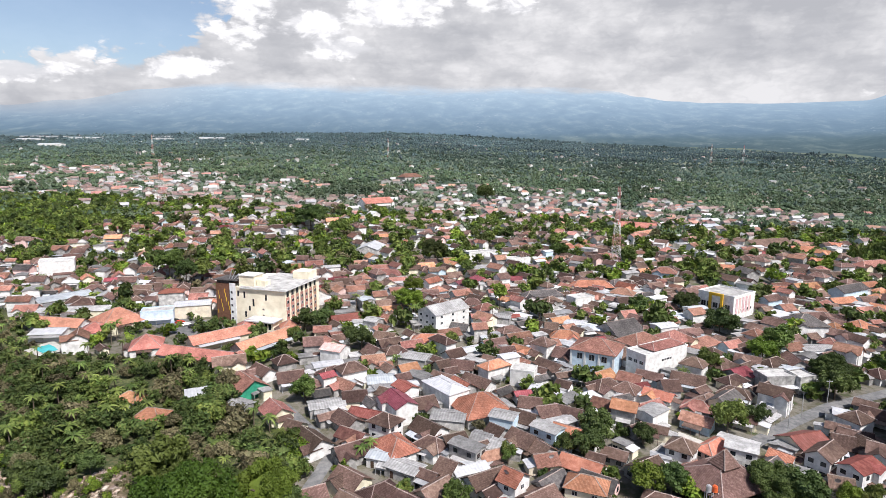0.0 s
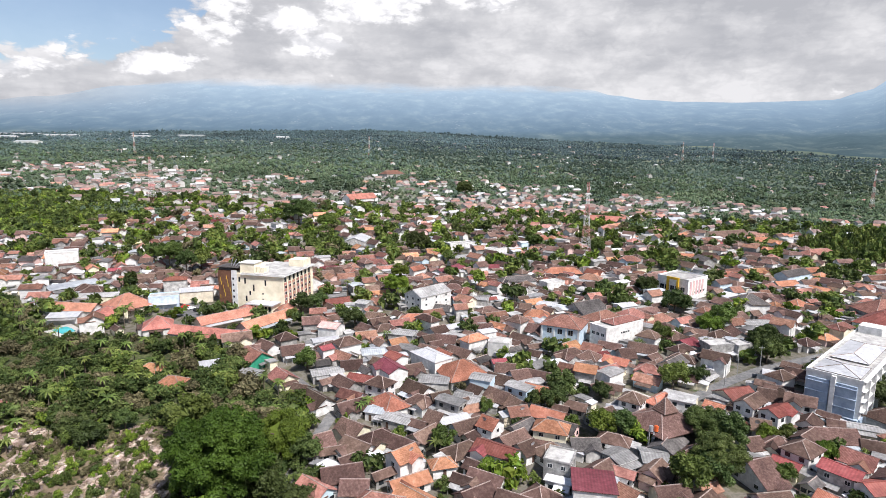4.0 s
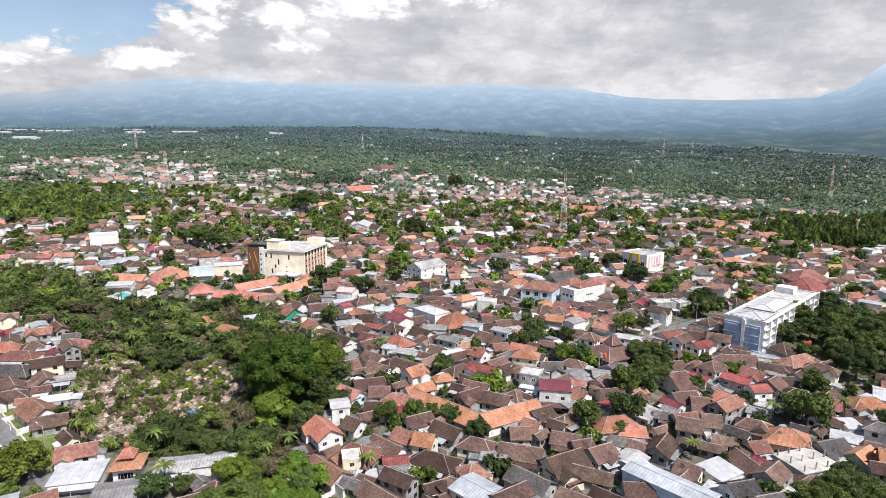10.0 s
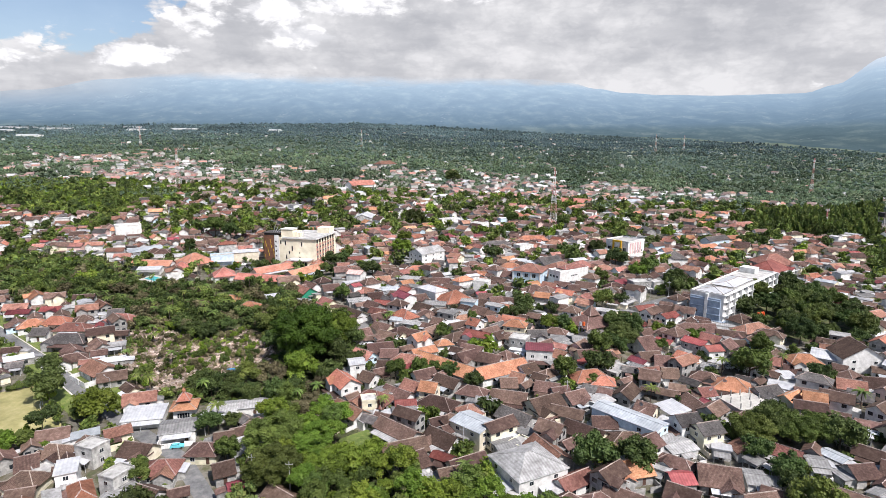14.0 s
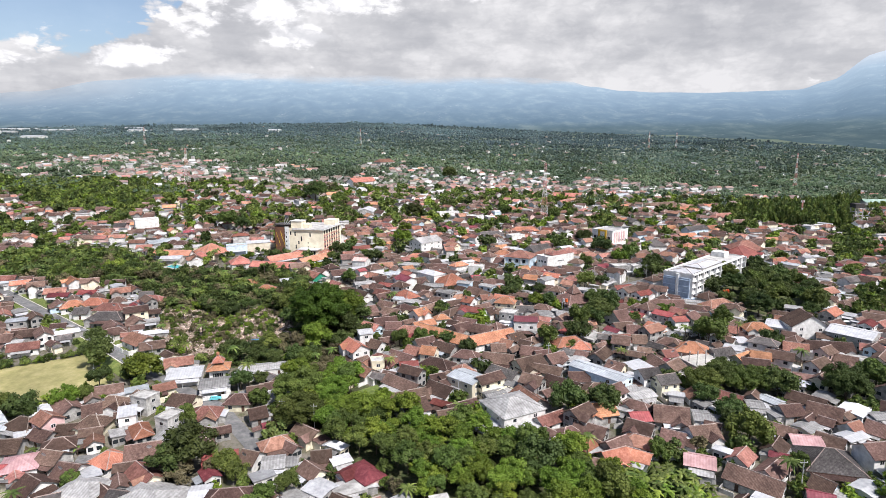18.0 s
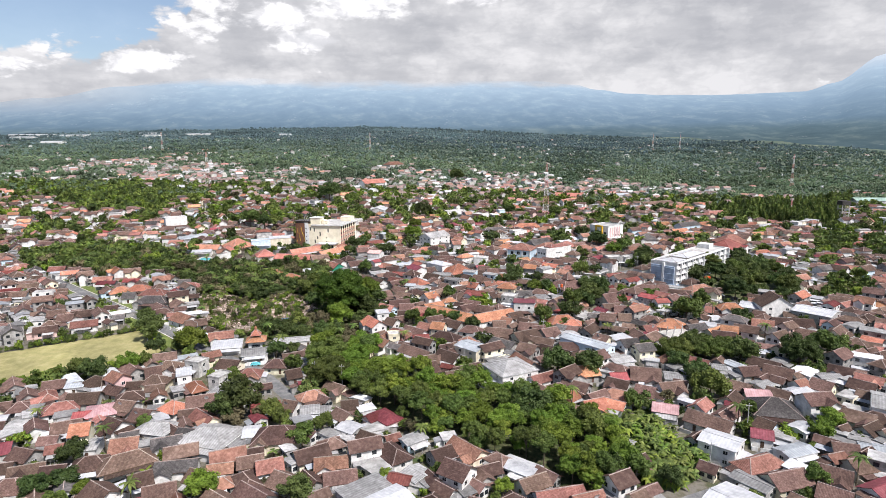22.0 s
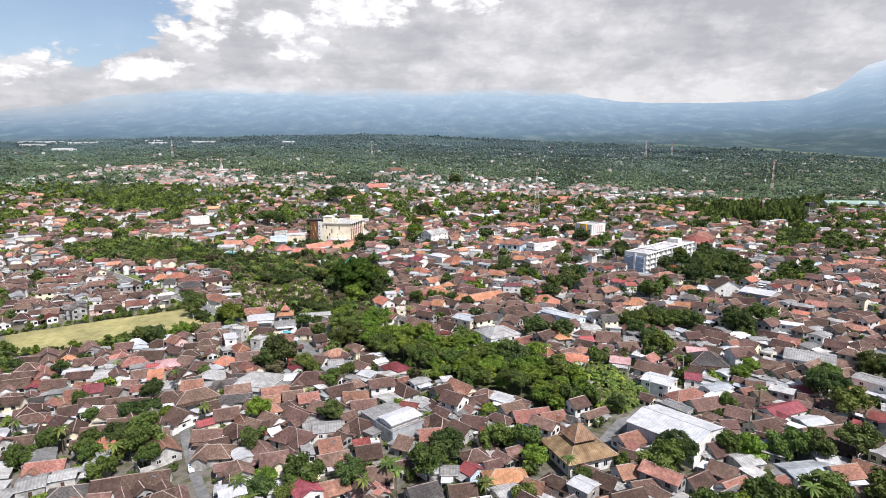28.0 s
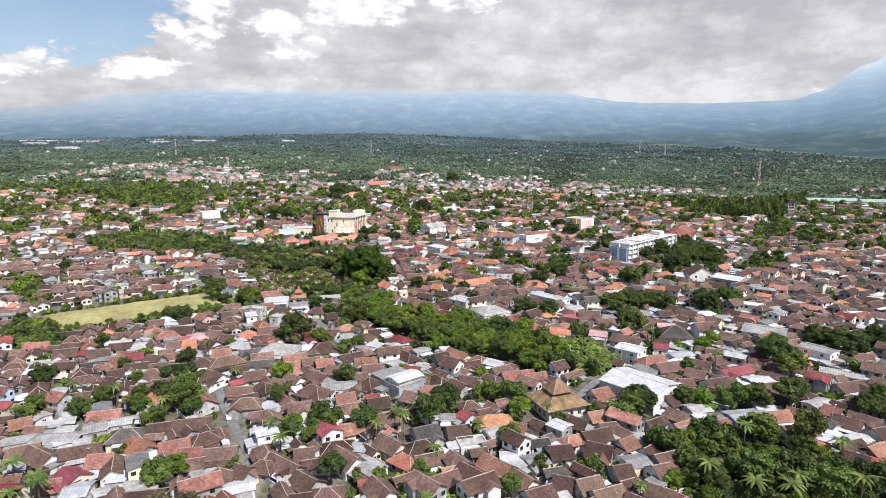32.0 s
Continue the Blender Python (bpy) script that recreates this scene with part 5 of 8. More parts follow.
# ---- masts ----
def lattice(x, y, h, base, top, label, name="lattice_tower", bands=7):
    """A three-legged lattice mast, painted red and white in bands, with aerials near its head."""
    z = ground_z(x, y)
    em = new(name)
    em.location = (x, y, z)
    tagged(em, label, "tower")
    for b in range(bands):
        v, f = [], []
        z0, z1 = h * b / bands, h * (b + 1) / bands
        w = lambda q: base + (top - base) * min(1, q / (h * 0.85))
        n = 3
        for s in range(n):
            q0, q1 = z0 + (z1 - z0) * s / n, z0 + (z1 - z0) * (s + 1) / n
            c0 = [(sx * w(q0) / 2, sy * w(q0) / 2, q0) for sx, sy in ((-1, -1), (1, -1), (1, 1), (-1, 1))]
            c1 = [(sx * w(q1) / 2, sy * w(q1) / 2, q1) for sx, sy in ((-1, -1), (1, -1), (1, 1), (-1, 1))]
            for k in range(4):
                beam(c0[k], c1[k], 0.11, v, f)
                beam(c0[k], c1[(k + 1) % 4], 0.055, v, f)
                beam(c0[(k + 1) % 4], c1[k], 0.055, v, f)
                beam(c1[k], c1[(k + 1) % 4], 0.055, v, f)
        build("mast_section", v, f, [REDPAINT if (bands - b) % 2 else WHITE], None, em)
    for k in range(3):
        a2 = 2.1 * k
        part("aerial", [(math.cos(a2) * 1.3 - 0.2, math.sin(a2) * 1.3 - 0.2, h * 0.9, math.cos(a2) * 1.3 + 0.2, math.sin(a2) * 1.3 + 0.2, h * 0.9 + 2.2)], WHITE, em)
    return em


claim(84, 379, 5)
lattice(84.0, 378.8, 54, 6.5, 1.3, "tall red and white banded lattice telecom tower")
lattice(-313.0, 529.0, 46, 6, 1.6, "grey-white lattice telecom tower beyond the wood", bands=7)
lattice(519.0, 736.0, 52, 4, 1.0, "slim red and white lattice mast", bands=7)
lattice(335.0, 406.0, 22, 1.4, 0.8, "slender steel mast among houses", bands=3)
lattice(576.0, 1578.0, 50, 5, 1.5, "far red and white telecom mast", bands=5)
lattice(644.0, 1547.0, 48, 5, 1.5, "far red and white telecom mast", bands=5)
lattice(-214.0, 1216.0, 44, 4, 1.2, "far grey telecom mast in the woods", bands=5)
lattice(-650.0, 1080.0, 44, 4, 1.2, "far grey telecom mast beside a settlement", bands=5)


# ---- street furniture and vehicles ----
def pole(x, y, h, label, arm=True):
    z = ground_z(x, y)
    v, f = [], []
    beam((0, 0, -0.3), (0, 0, h * 0.5), 0.15, v, f, 8)
    beam((0, 0, h * 0.5), (0, 0, h), 0.11, v, f, 8)
    ob = build("utility_pole", v, f, [STEEL])
    ob.location = (x, y, z)
    if arm:
        part("cross_arm", [(-1.0, -0.06, h - 0.9, 1.0, 0.06, h - 0.75)], STEEL, ob)
        for k in range(3):
            part("insulator", [(-0.9 + 0.85 * k, -0.05, h - 0.75, -0.8 + 0.85 * k, 0.05, h - 0.5)], WHITE, ob)
    return tagged(ob, label, "pole", "utility poles")


for x, y, h in ((-124.4, 61.5, 8), (-79.9, 48.3, 8), (1.5, 37.8, 10), (38.2, 71.2, 9), (-55.4, 21.5, 11), (-44.5, 18.6, 11), (10.4, -60.2, 9), (-31.9, -80.6, 8), (91.6, -11.1, 11), (118.0, 195.0, 9), (96.0, 176.0, 9), (72, -30, 9), (-97, -60, 8)):
    pole(x, y, h, "grey concrete utility pole with a cross arm by the lane")


def street_lamp(x, y, h, turn):
    z = ground_z(x, y)
    v, f = [], []
    beam((0, 0, -0.3), (0, 0, h), 0.1, v, f, 8)
    ob = build("street_lamp", v, f, [STEEL])
    ob.matrix_world = pose(x, y, z, 0, 0, turn)
    v, f = [], []
    for k in range(4):
        a0, a1 = k / 4 * 1.4, (k + 1) / 4 * 1.4
        beam((2.4 * math.sin(a0), 0, h + 1.0 - 1.0 * math.cos(a0)), (2.4 * math.sin(a1), 0, h + 1.0 - 1.0 * math.cos(a1)), 0.06, v, f, 6)
    build("arm", v, f, [STEEL], None, ob)
    part("lamp_head", [(2.2, -0.15, h + 0.75, 2.9, 0.15, h + 0.9)], WHITE, ob)
    tagged(ob, "tall grey street lamp with a curved arm beside the road", "street lamp", "street lamps")


street_lamp(125.8, -86.0, 9, 40)
street_lamp(-122.7, 70.4, 8, 160)
street_lamp(104, 184, 9, 120)
TYRE = material("tyre_rubber", [(0.015, 0.015, 0.015), (0.03, 0.03, 0.03)], vary=0.0)


def car(x, y, rot, paint, words):
    z = ground_z(x, y) + 0.12
    v = []
    prof = [(-2.0, 0.35), (-2.0, 0.85), (-1.75, 1.0), (-1.35, 1.48), (0.25, 1.5), (0.95, 1.0), (1.85, 0.85), (2.0, 0.6), (2.0, 0.35)]
    for s in (-0.8, 0.8):
        v += [(px, s * (0.86 if pz > 1.1 else 1.0), pz) for px, pz in prof]
    n = len(prof)
    f = [tuple(range(n - 1, -1, -1)), tuple(range(n, 2 * n))] + [(i, (i + 1) % n, n + (i + 1) % n, n + i) for i in range(n)]
    body = build("car", v, f, [paint])
    body.matrix_world = pose(x, y, z, 0, 0, rot)
    part("windscreen", [(0.3, -0.62, 1.05, 0.62, 0.62, 1.36)], GLASS, body)
    part("rear_window", [(-1.72, -0.6, 1.08, -1.5, 0.6, 1.36)], GLASS, body)
    for s in (-1, 1):
        part("side_window", [(-1.2, 0.70 * s - 0.02, 1.02, 0.3, 0.70 * s + 0.06 * s + 0.02, 1.4)], GLASS, body)
        part("headlight", [(1.98, 0.55 * s - 0.15, 0.6, 2.03, 0.55 * s + 0.15, 0.76)], WHITE, body)
        for px in (-1.25, 1.25):
            wv_, wf_ = [], []
            beam((px, s * 0.66, 0.30), (px, s * 0.84, 0.30), 0.30, wv_, wf_, 12)
            build("wheel", wv_, wf_, [TYRE], None, body)
    return tagged(body, words, "car", "parked cars")


CARW = material("white_car_paint", [(0.75, 0.75, 0.75), (0.8, 0.8, 0.8)], rough=0.25, vary=0.0, hue=0.0, stain=0.0, bump=0)
CART = material("turquoise_car_paint", [(0.12, 0.5, 0.52), (0.15, 0.55, 0.56)], rough=0.25, vary=0.0, stain=0.0, bump=0)
CARK = material("black_car_paint", [(0.02, 0.02, 0.02), (0.03, 0.03, 0.03)], rough=0.25, vary=0.0, stain=0.0, bump=0)
CARR = material("red_car_paint", [(0.5, 0.01, 0.02), (0.55, 0.015, 0.025)], rough=0.25, vary=0.0, stain=0.0, bump=0)
car(59.4, 163.9, -40, CARR, "small red hatchback parked in the paved car park")
car(-85.6, 41.5, 15, CART, "turquoise minivan parked by the prayer hall")
car(109.1, 101.4, 20, CARW, "white hatchback parked on the side street")
car(21.9, 107.9, -30, CARK, "black car parked before a white house")
car(-82.0, -73.0, -60, CARW, "white car parked on the narrow lane")
for k in range(6):
    car(-150 + 4.2 * k, 250 - 2.2 * k, 60, (CARW, CARK, CARR, CARW, CARK, CARW)[k], ("white", "black", "red", "white", "black", "white")[k] + " car parked in the hotel yard")
for k, (x, y) in enumerate(((118, -6), (112, -9))):
    car(x, y, 30, (CARW, CARK)[k], ("white", "black")[k] + " car parked along the street")

# goal on the field
gv_, gf_ = [], []
for p, q in (((0, -2.5, 0), (0, -2.5, 2.3)), ((0, 2.5, 0), (0, 2.5, 2.3)), ((0, -2.5, 2.3), (0, 2.5, 2.3))):
    beam(p, q, 0.08, gv_, gf_, 6)
goal = build("goal", gv_, gf_, [WHITE])
goal.matrix_world = pose(-143.5, 64.0, ground_z(-143.5, 64.0) + 0.1, 0, 0, 30)
tagged(goal, "white football goal frame on the dry field", "goal")


def water_tank(x, y, z, mat, words, leg=0.0):
    v, f = [], []
    beam((0, 0, 0), (0, 0, 1.5), 0.62, v, f, 12)
    beam((0, 0, 1.5), (0, 0, 1.7), 0.42, v, f, 12)
    ob = build("water_tank", v, f, [mat])
    ob.location = (x, y, z)
    if leg:
        for sx in (-0.6, 0.6):
            for sy in (-0.6, 0.6):
                part("leg", [(sx - 0.07, sy - 0.07, -leg, sx + 0.07, sy + 0.07, 0.0)], STEEL, ob)
    tagged(ob, words, "water tank", "water tanks")


for k in range(3):
    water_tank(143.5 + 1.4 * k, 148.3 + 0.6 * k, ground_z(143.5, 148.3) + 6, ORANGEP, "orange plastic water tank on a steel stand", 6.2)
for k in range(2):
    water_tank(55.6 + 1.5 * k, 132.0, ground_z(56, 132) + 6.0, ORANGEP if k else STEEL, "plastic water tank on a stand beside the hall", 6.2)

# cemetery
CEMETERY = [(-155, 128), (-140, 136), (-112, 121), (-100, 140), (-85, 128), (-72, 100), (-81, 88), (-99, 82), (-107, 72), (-128, 86)]
patch("cemetery_ground", CEMETERY, 0.42, material("cemetery_earth", [(0.055, 0.065, 0.025), (0.12, 0.095, 0.055), (0.22, 0.165, 0.115), (0.07, 0.08, 0.03)], scale=0.35, vary=0.0, hue=0.0, stain=0.3, stain_scale=0.06), "bare earth and grass of the cemetery", "ground")
patch("clearing", [(-314, 384), (-278, 429), (-250, 425), (-225, 395), (-245, 360), (-283, 349)], 0.15, TURF, "dry grass clearing beyond the hotel", "ground")
patch("school_yard", [(-3.7, 111.5), (4, 117), (15.5, 105), (9.2, 97.5)], 0.09, PAVE, "grey paved yard inside the long orange-roofed building", "pavement")
patch("hotel_yard", [(-160, 262), (-120, 246), (-112, 232), (-128, 228), (-158, 244)], 0.09, ASPHALT, "grey asphalt car yard of the hotel", "pavement")
claim(-29, 44.5, 6.5)
patch("green_plot", [(-39, 35), (-37, 47), (-26, 55), (-18, 50), (-25, 41), (-31, 34)], 0.3, GRASS, "bright green grass plot beside the trees", "grass")
patch("lawn_plot", [(77, 13), (89, 18), (91, 14), (80, 9)], 0.12, GRASS, "bright green lawn plot between houses", "grass")
patch("rough_plot", [(58, 1), (68, 8), (71, 0), (63, -4)], 0.2, GRASS, "rough green plot with shrubs", "grass")
gs = random.Random(8)
v, f = [], []
for k in range(3000):
    x, y = gs.uniform(-156, -70), gs.uniform(70, 142)
    if noise.noise(Vector((x * 0.09, y * 0.09, 0))) > -0.22 and inside(x, y, CEMETERY):
        z = ground_z(x, y) + 0.35
        w2, l2 = gs.uniform(0.35, 0.6), gs.uniform(0.7, 1.2)
        box(x - w2, y - l2, z - 0.1, x + w2, y + l2, z + gs.uniform(0.2, 0.5), v, f)
        if gs.random() < 0.6:
            box(x - 0.35, y + l2, z, x + 0.35, y + l2 + 0.15, z + gs.uniform(0.7, 1.4), v, f)
tagged(build("gravestones", v, f, [material("grave_stone", [(0.20, 0.145, 0.11), (0.32, 0.25, 0.20), (0.52, 0.46, 0.41)], vary=0.5, island=True)]), "pale stone and tiled graves of the cemetery", "gravestones", kind="stuff")


# grey flat-roofed workshop with a raised white roof over its front half
ws = shell("workshop", -22.3, -48.7, -49, 19.5, 13.0, 4.6, WALL["grey"], "grey flat-roofed workshop with a raised white sheet roof", "workshop")
part("flat_roof", [(-9.95, -6.7, 4.6, 9.95, 6.7, 4.8)], MAT["g"], ws, "low grey sheet roof")
part("upper_walls", [(1.2, -5.6, 4.8, 8.4, 5.6, 6.4)], WALL["white"], ws)
wv_, wf_, wi_, _ = roof_mesh(12.2, 8.4, 6.4, "gable", 10, 0.3)
rw = build("raised_roof", wv_, wf_, [MAT["w"], MAT["w"], MAT["w"], MAT["w"]], wi_, ws, "raised white sheet roof")
rw.matrix_basis = pose(4.8, 0, 0, 0, 0, 90)
part("front_wall", [(9.76, -6.5, -1, 9.85, 6.5, 4.55)], MAT["s"], ws, "pale blue-grey painted front")
part("gate", [(9.86, -2.0, 0, 9.92, 2.0, 3.2)], STEEL, ws)
# blue tarpaulin over a grave
tb = []
tf = []
box(-1.6, -1.1, 1.5, 1.6, 1.1, 1.55, tb, tf)
for px_ in (-1.5, 1.5):
    for py_ in (-1.0, 1.0):
        box(px_ - 0.05, py_ - 0.05, -0.3, px_ + 0.05, py_ + 0.05, 1.5, tb, tf)
tarp = build("tarpaulin_shelter", tb, tf, [BLUEP])
tarp.matrix_world = pose(-87.9, 91.5, ground_z(-87.9, 91.5) + 0.3, 0, 0, 20)
tagged(tarp, "small blue tarpaulin shelter on posts among the graves", "shelter")

# ---- houses that stand out one by one ----
def H(x, y, rot, L, W, code, wall=""):
    """A house by the code of its roof, roof form and storeys."""
    style = {"g": "gable", "h": "hip", "f": "flat", "s": "shed"}[code[1]]
    pick = random.Random(int(x * 31 + y * 17))
    wall = wall or pick.choices(("white", "cream", "grey"), (42, 17, 41))[0]
    house(x, y, rot, L, W, code[0], style, int(code[2]), wall, 20 if style == "hip" and code[0] in "gwsp" else None, 1 if y < 150 else 0)


H(208.2, 257.8, 3, 21.9, 18, "ch2")
H(-0.8, -38.6, 146, 7.7, 7.6, "bg2")
H(-4.7, 95.1, 141, 27.9, 8.8, "og1")
H(16.4, 91.9, 31, 21.7, 8.8, "og1")
H(-66.3, 166.8, 133, 9.3, 7.6, "cg1", "cream")
H(-49.6, 150.6, 137, 10.8, 7.6, "bg1")
H(-57.1, 157.8, 158, 5.1, 5.9, "bg1")
H(-34.0, 133.9, 146, 8.7, 6.7, "bg1")
H(-42.2, 125.8, 34, 6.4, 7.6, "bg1")
H(-25.5, 128.8, 41, 10.0, 7.6, "bh1")
H(-25.3, 150.4, 129, 12.0, 9.2, "oh1")
H(-16.2, 160.5, 139, 9.6, 7.6, "bg1")
H(-27.3, 171.9, 125, 11.9, 7.6, "mg2")
H(-42.1, 163.1, 137, 9.2, 6.7, "bg1")
H(-43.5, 178.4, 17, 7.5, 6.7, "bg1")
H(-37.2, 167.7, 162, 10.3, 5.9, "mg1")
H(-37.1, 192.7, 16, 9.8, 8.4, "sg1")
H(-1.1, 176.3, 28, 15.9, 15, "oh1")
H(-13.2, 184.2, 132, 15.2, 8.4, "wh2")
H(-10.8, 169.2, 174, 10.5, 7.6, "gg1")
H(-8.4, 154.6, 32, 6.3, 6.7, "bg1")
H(-0.2, 157.4, 165, 5.8, 6.7, "gg1")
H(4.3, 160.7, 140, 5.0, 5.9, "bg1")
H(12.0, 157.0, 139, 8.0, 7.6, "bg1")
H(4.6, 154.2, 162, 7.1, 7.6, "gg1")
H(17.1, 152.1, 127, 5.6, 6.7, "bg1")
H(-8.8, 140.9, 149, 5.0, 7.6, "bg1")
H(-3.5, 141.7, 28, 9.6, 5.9, "wg1")
H(8.2, 133.8, 144, 5.2, 6.7, "og2")
H(1.2, 136.9, 35, 10.3, 6.7, "bg1")
H(17.3, 147.0, 17, 6.0, 5.9, "cg1")
H(14.4, 129.8, 40, 9.1, 7.6, "bg1")
H(-20.8, 140.8, 154, 9.6, 5.9, "gg1")
H(-27.8, 145.6, 165, 7.3, 5.9, "sg1")
H(-26.7, 181.7, 134, 7.6, 5.9, "rg2")
H(-69.9, 190.4, 27, 8.7, 7.6, "bg1")
H(-51.6, 172.9, 24, 11.4, 6.7, "gg1")
H(-55.6, 187.6, 43, 5.0, 5, "rg2")
H(-48.2, 186.4, 144, 9.4, 5.9, "cg1")
H(-43.2, 207.9, 24, 8.3, 7.6, "cg1")
H(-8.0, 190.7, 130, 9.2, 6.7, "og1")
H(-2.1, 193.6, 141, 11.2, 6.7, "bg1")
H(14.4, 200.5, 165, 8.8, 6.7, "gf2")
H(20.3, 190.6, 154, 7.7, 5.9, "wg1")
H(15.6, 179.6, 170, 6.8, 6.7, "bg1")
H(12.7, 169.9, 149, 8.4, 6.7, "bg1")
H(20.2, 174.3, 21, 6.4, 6.7, "bg1")
H(6.4, 165.8, 160, 7.6, 5.9, "gg2", "blue")
H(13.2, 186.4, 18, 5.6, 4.2, "rg1")
H(60.2, 253.6, 33, 16.4, 15, "kg1", "grey")
H(59.8, 326.1, 1, 23.1, 9.2, "oh1")
H(74.6, 313.9, 154, 12.2, 7.6, "ch1")
H(48.6, 293.4, 30, 12.2, 7.6, "rf2")
H(29.0, 294.4, 19, 20.5, 7.6, "kh2")
H(34.5, 243.6, 176, 11.8, 7.6, "oh1")
H(45.4, 238.9, 22, 11.8, 5.9, "rg1")
H(41.9, 261.2, 165, 9.7, 7.6, "wg1")
H(22.8, 255.7, 145, 7.4, 6.7, "bg1")
H(29.8, 253.2, 172, 5.2, 6.7, "bg1")
H(32.1, 222.1, 151, 7.5, 8.4, "bg1")
H(43.0, 195.8, 24, 10.4, 7.6, "bh1")
H(49.8, 194.0, 148, 8.2, 7.6, "bh1")
H(74.0, 203.1, 153, 10.9, 7.6, "bg1")
H(65.4, 197.2, 6, 5.5, 7.6, "bg1")
H(34.0, 205.4, 158, 7.9, 6.7, "gg1")
H(89.5, 239.7, 38, 21.2, 8.4, "ch1")
H(108.4, 353.6, 159, 13.2, 8.4, "ch2", "blue")
H(119.8, 308.6, 9, 10.8, 7.6, "ch2")
H(-66.9, 342.7, 21, 13.5, 7.6, "cg1")
H(-59.6, 333.7, 172, 17.7, 7.6, "ch1")
H(-65.1, 253.7, 32, 14.4, 8.4, "mg1", "brick")
H(-50.6, 245.7, 155, 6.4, 6.7, "gg2")
H(-45.8, 242.5, 146, 8.2, 5.9, "cg1")
H(-46.5, 256.0, 148, 9.4, 5.9, "cg1")
H(-22.6, 232.1, 0, 16.6, 7.6, "oh1")
H(-42.7, 232.8, 166, 8.7, 6.7, "bg1")
H(-59.1, 212.0, 162, 9.1, 7.6, "pg2")
H(-11.4, 247.5, 161, 7.6, 6.7, "kg1")
H(-3.0, 241.8, 20, 5.9, 5.9, "cg2")
H(7.7, 257.5, 170, 7.3, 6.7, "gg2")
H(-4.8, 224.3, 35, 14.5, 5.9, "wg1")
H(8.3, 222.2, 20, 6.7, 6.7, "bg1")
H(-16.0, 206.2, 34, 5.0, 6.7, "bg1")
H(-8.2, 207.0, 169, 8.3, 6.7, "bg1")
H(-27.6, 214.4, 165, 11.5, 7.6, "gg1")
H(-11.0, 323.3, 56, 23.9, 8.4, "mg1")
H(-30.9, 311.0, 55, 10.5, 5.9, "og2")
H(-5.4, 388.7, 30, 20.5, 7.6, "wf2")
H(-1.8, 359.0, 18, 20.0, 10.1, "gg1")
H(19.0, 374.1, 26, 17.0, 7.6, "wf2")
H(-14.0, 299.3, 37, 10.3, 6.7, "cg1")
H(-7.5, 284.7, 8, 9.8, 6.7, "bh1")
H(15.0, 332.0, 177, 11.0, 7.6, "mg1")
H(146.9, 267.0, 0, 14.0, 13, "kh2")
H(134.9, 273.2, 150, 8.6, 7.6, "oh1")
H(160.8, 269.0, 28, 8.1, 7.6, "oh1")
H(174.2, 273.3, 28, 9.8, 9.2, "oh1")
H(166.2, 331.2, 169, 15.1, 8.4, "oh1")
H(179.2, 331.4, 18, 14.8, 6.7, "og2")
H(202.2, 330.4, 32, 24.1, 8.4, "kg2", "blue")
H(226.3, 352.4, 22, 10.9, 6.7, "og1")
H(160.4, 362.5, 100, 13.7, 7.6, "kg2")
H(223.5, 475.8, 23, 40.0, 14, "bg1")
H(242.5, 457.7, 0, 18.2, 10.1, "og1")
H(105.2, 205.6, 11, 11.5, 7.6, "gf2", "grey")
H(114.1, 205.8, 23, 7.6, 6.7, "wf2")
H(122.0, 225.7, 89, 10.8, 6.7, "bg1")
H(138.6, 241.7, 7, 14.0, 7.6, "gg1")
H(182.0, 292.6, 93, 5.8, 5.9, "cg1")
H(176.3, 307.1, 39, 9.1, 5.9, "cg1")
H(189.6, 314.4, 20, 14.9, 6.7, "og1")
H(256.9, 398.7, 21, 26.6, 10.1, "ch2")
H(205.0, 436.8, 173, 10.9, 6.7, "rg1")
H(183.2, 468.1, 51, 18.2, 6.7, "og1")
H(156.8, 382.9, 169, 7.9, 6.7, "og1")
H(180.6, 363.5, 91, 13.5, 6.7, "bg1")
H(195.0, 368.8, 163, 5.6, 6.7, "cg1")
H(175.4, 388.9, 131, 8.6, 6.7, "bg1")
H(-82.6, 183.3, 137, 10.6, 10.1, "cg1", "green")
H(-79.8, 170.3, 156, 7.2, 5.9, "gg1")
H(-104.6, 160.8, 177, 8.8, 6.7, "oh1")
H(-117.2, 171.0, 163, 8.7, 5.9, "oh1")
WATER = material("pool_water", [(0.05, 0.34, 0.36), (0.08, 0.42, 0.43)], scale=0.3, rough=0.08, spec=0.5, vary=0.0, hue=0.0, stain=0.1, bump=0.15, bump_scale=2.0)
claim(-178.0, 209.0, 9)
patch("pool_terrace", [(-189, 209), (-176, 203), (-171, 211), (-183, 219)], 0.5, PAVE, "pale paved terrace round the hotel pool", "pavement")
patch("swimming_pool", [(-185, 210), (-177, 206), (-174, 210), (-178, 213), (-182, 215)], 0.62, WATER, "turquoise water of the hotel pool", "pool")
H(-187.6, 223.6, 12, 13.0, 10.1, "wg1")
H(-113.2, 225.6, 48, 24.2, 8.4, "eg1")
H(-92.5, 223.0, 61, 26.8, 8.4, "eg1")
H(-112.4, 206.3, 168, 32.3, 8.4, "eg1")
H(-138.7, 214.6, 26, 11.5, 13, "eh1")
H(-95.3, 205.9, 28, 8.1, 7.6, "eh1")
H(-106.3, 240.0, 28, 8.1, 7.6, "eh1")
H(-87.8, 241.5, 28, 8.1, 7.6, "eh1")
H(-167.7, 239.8, 54, 19.2, 18, "eh1")
H(-170.1, 227.3, 28, 10.7, 10.1, "eh1")
H(-215.8, 267.5, 55, 24.3, 14, "sg1")
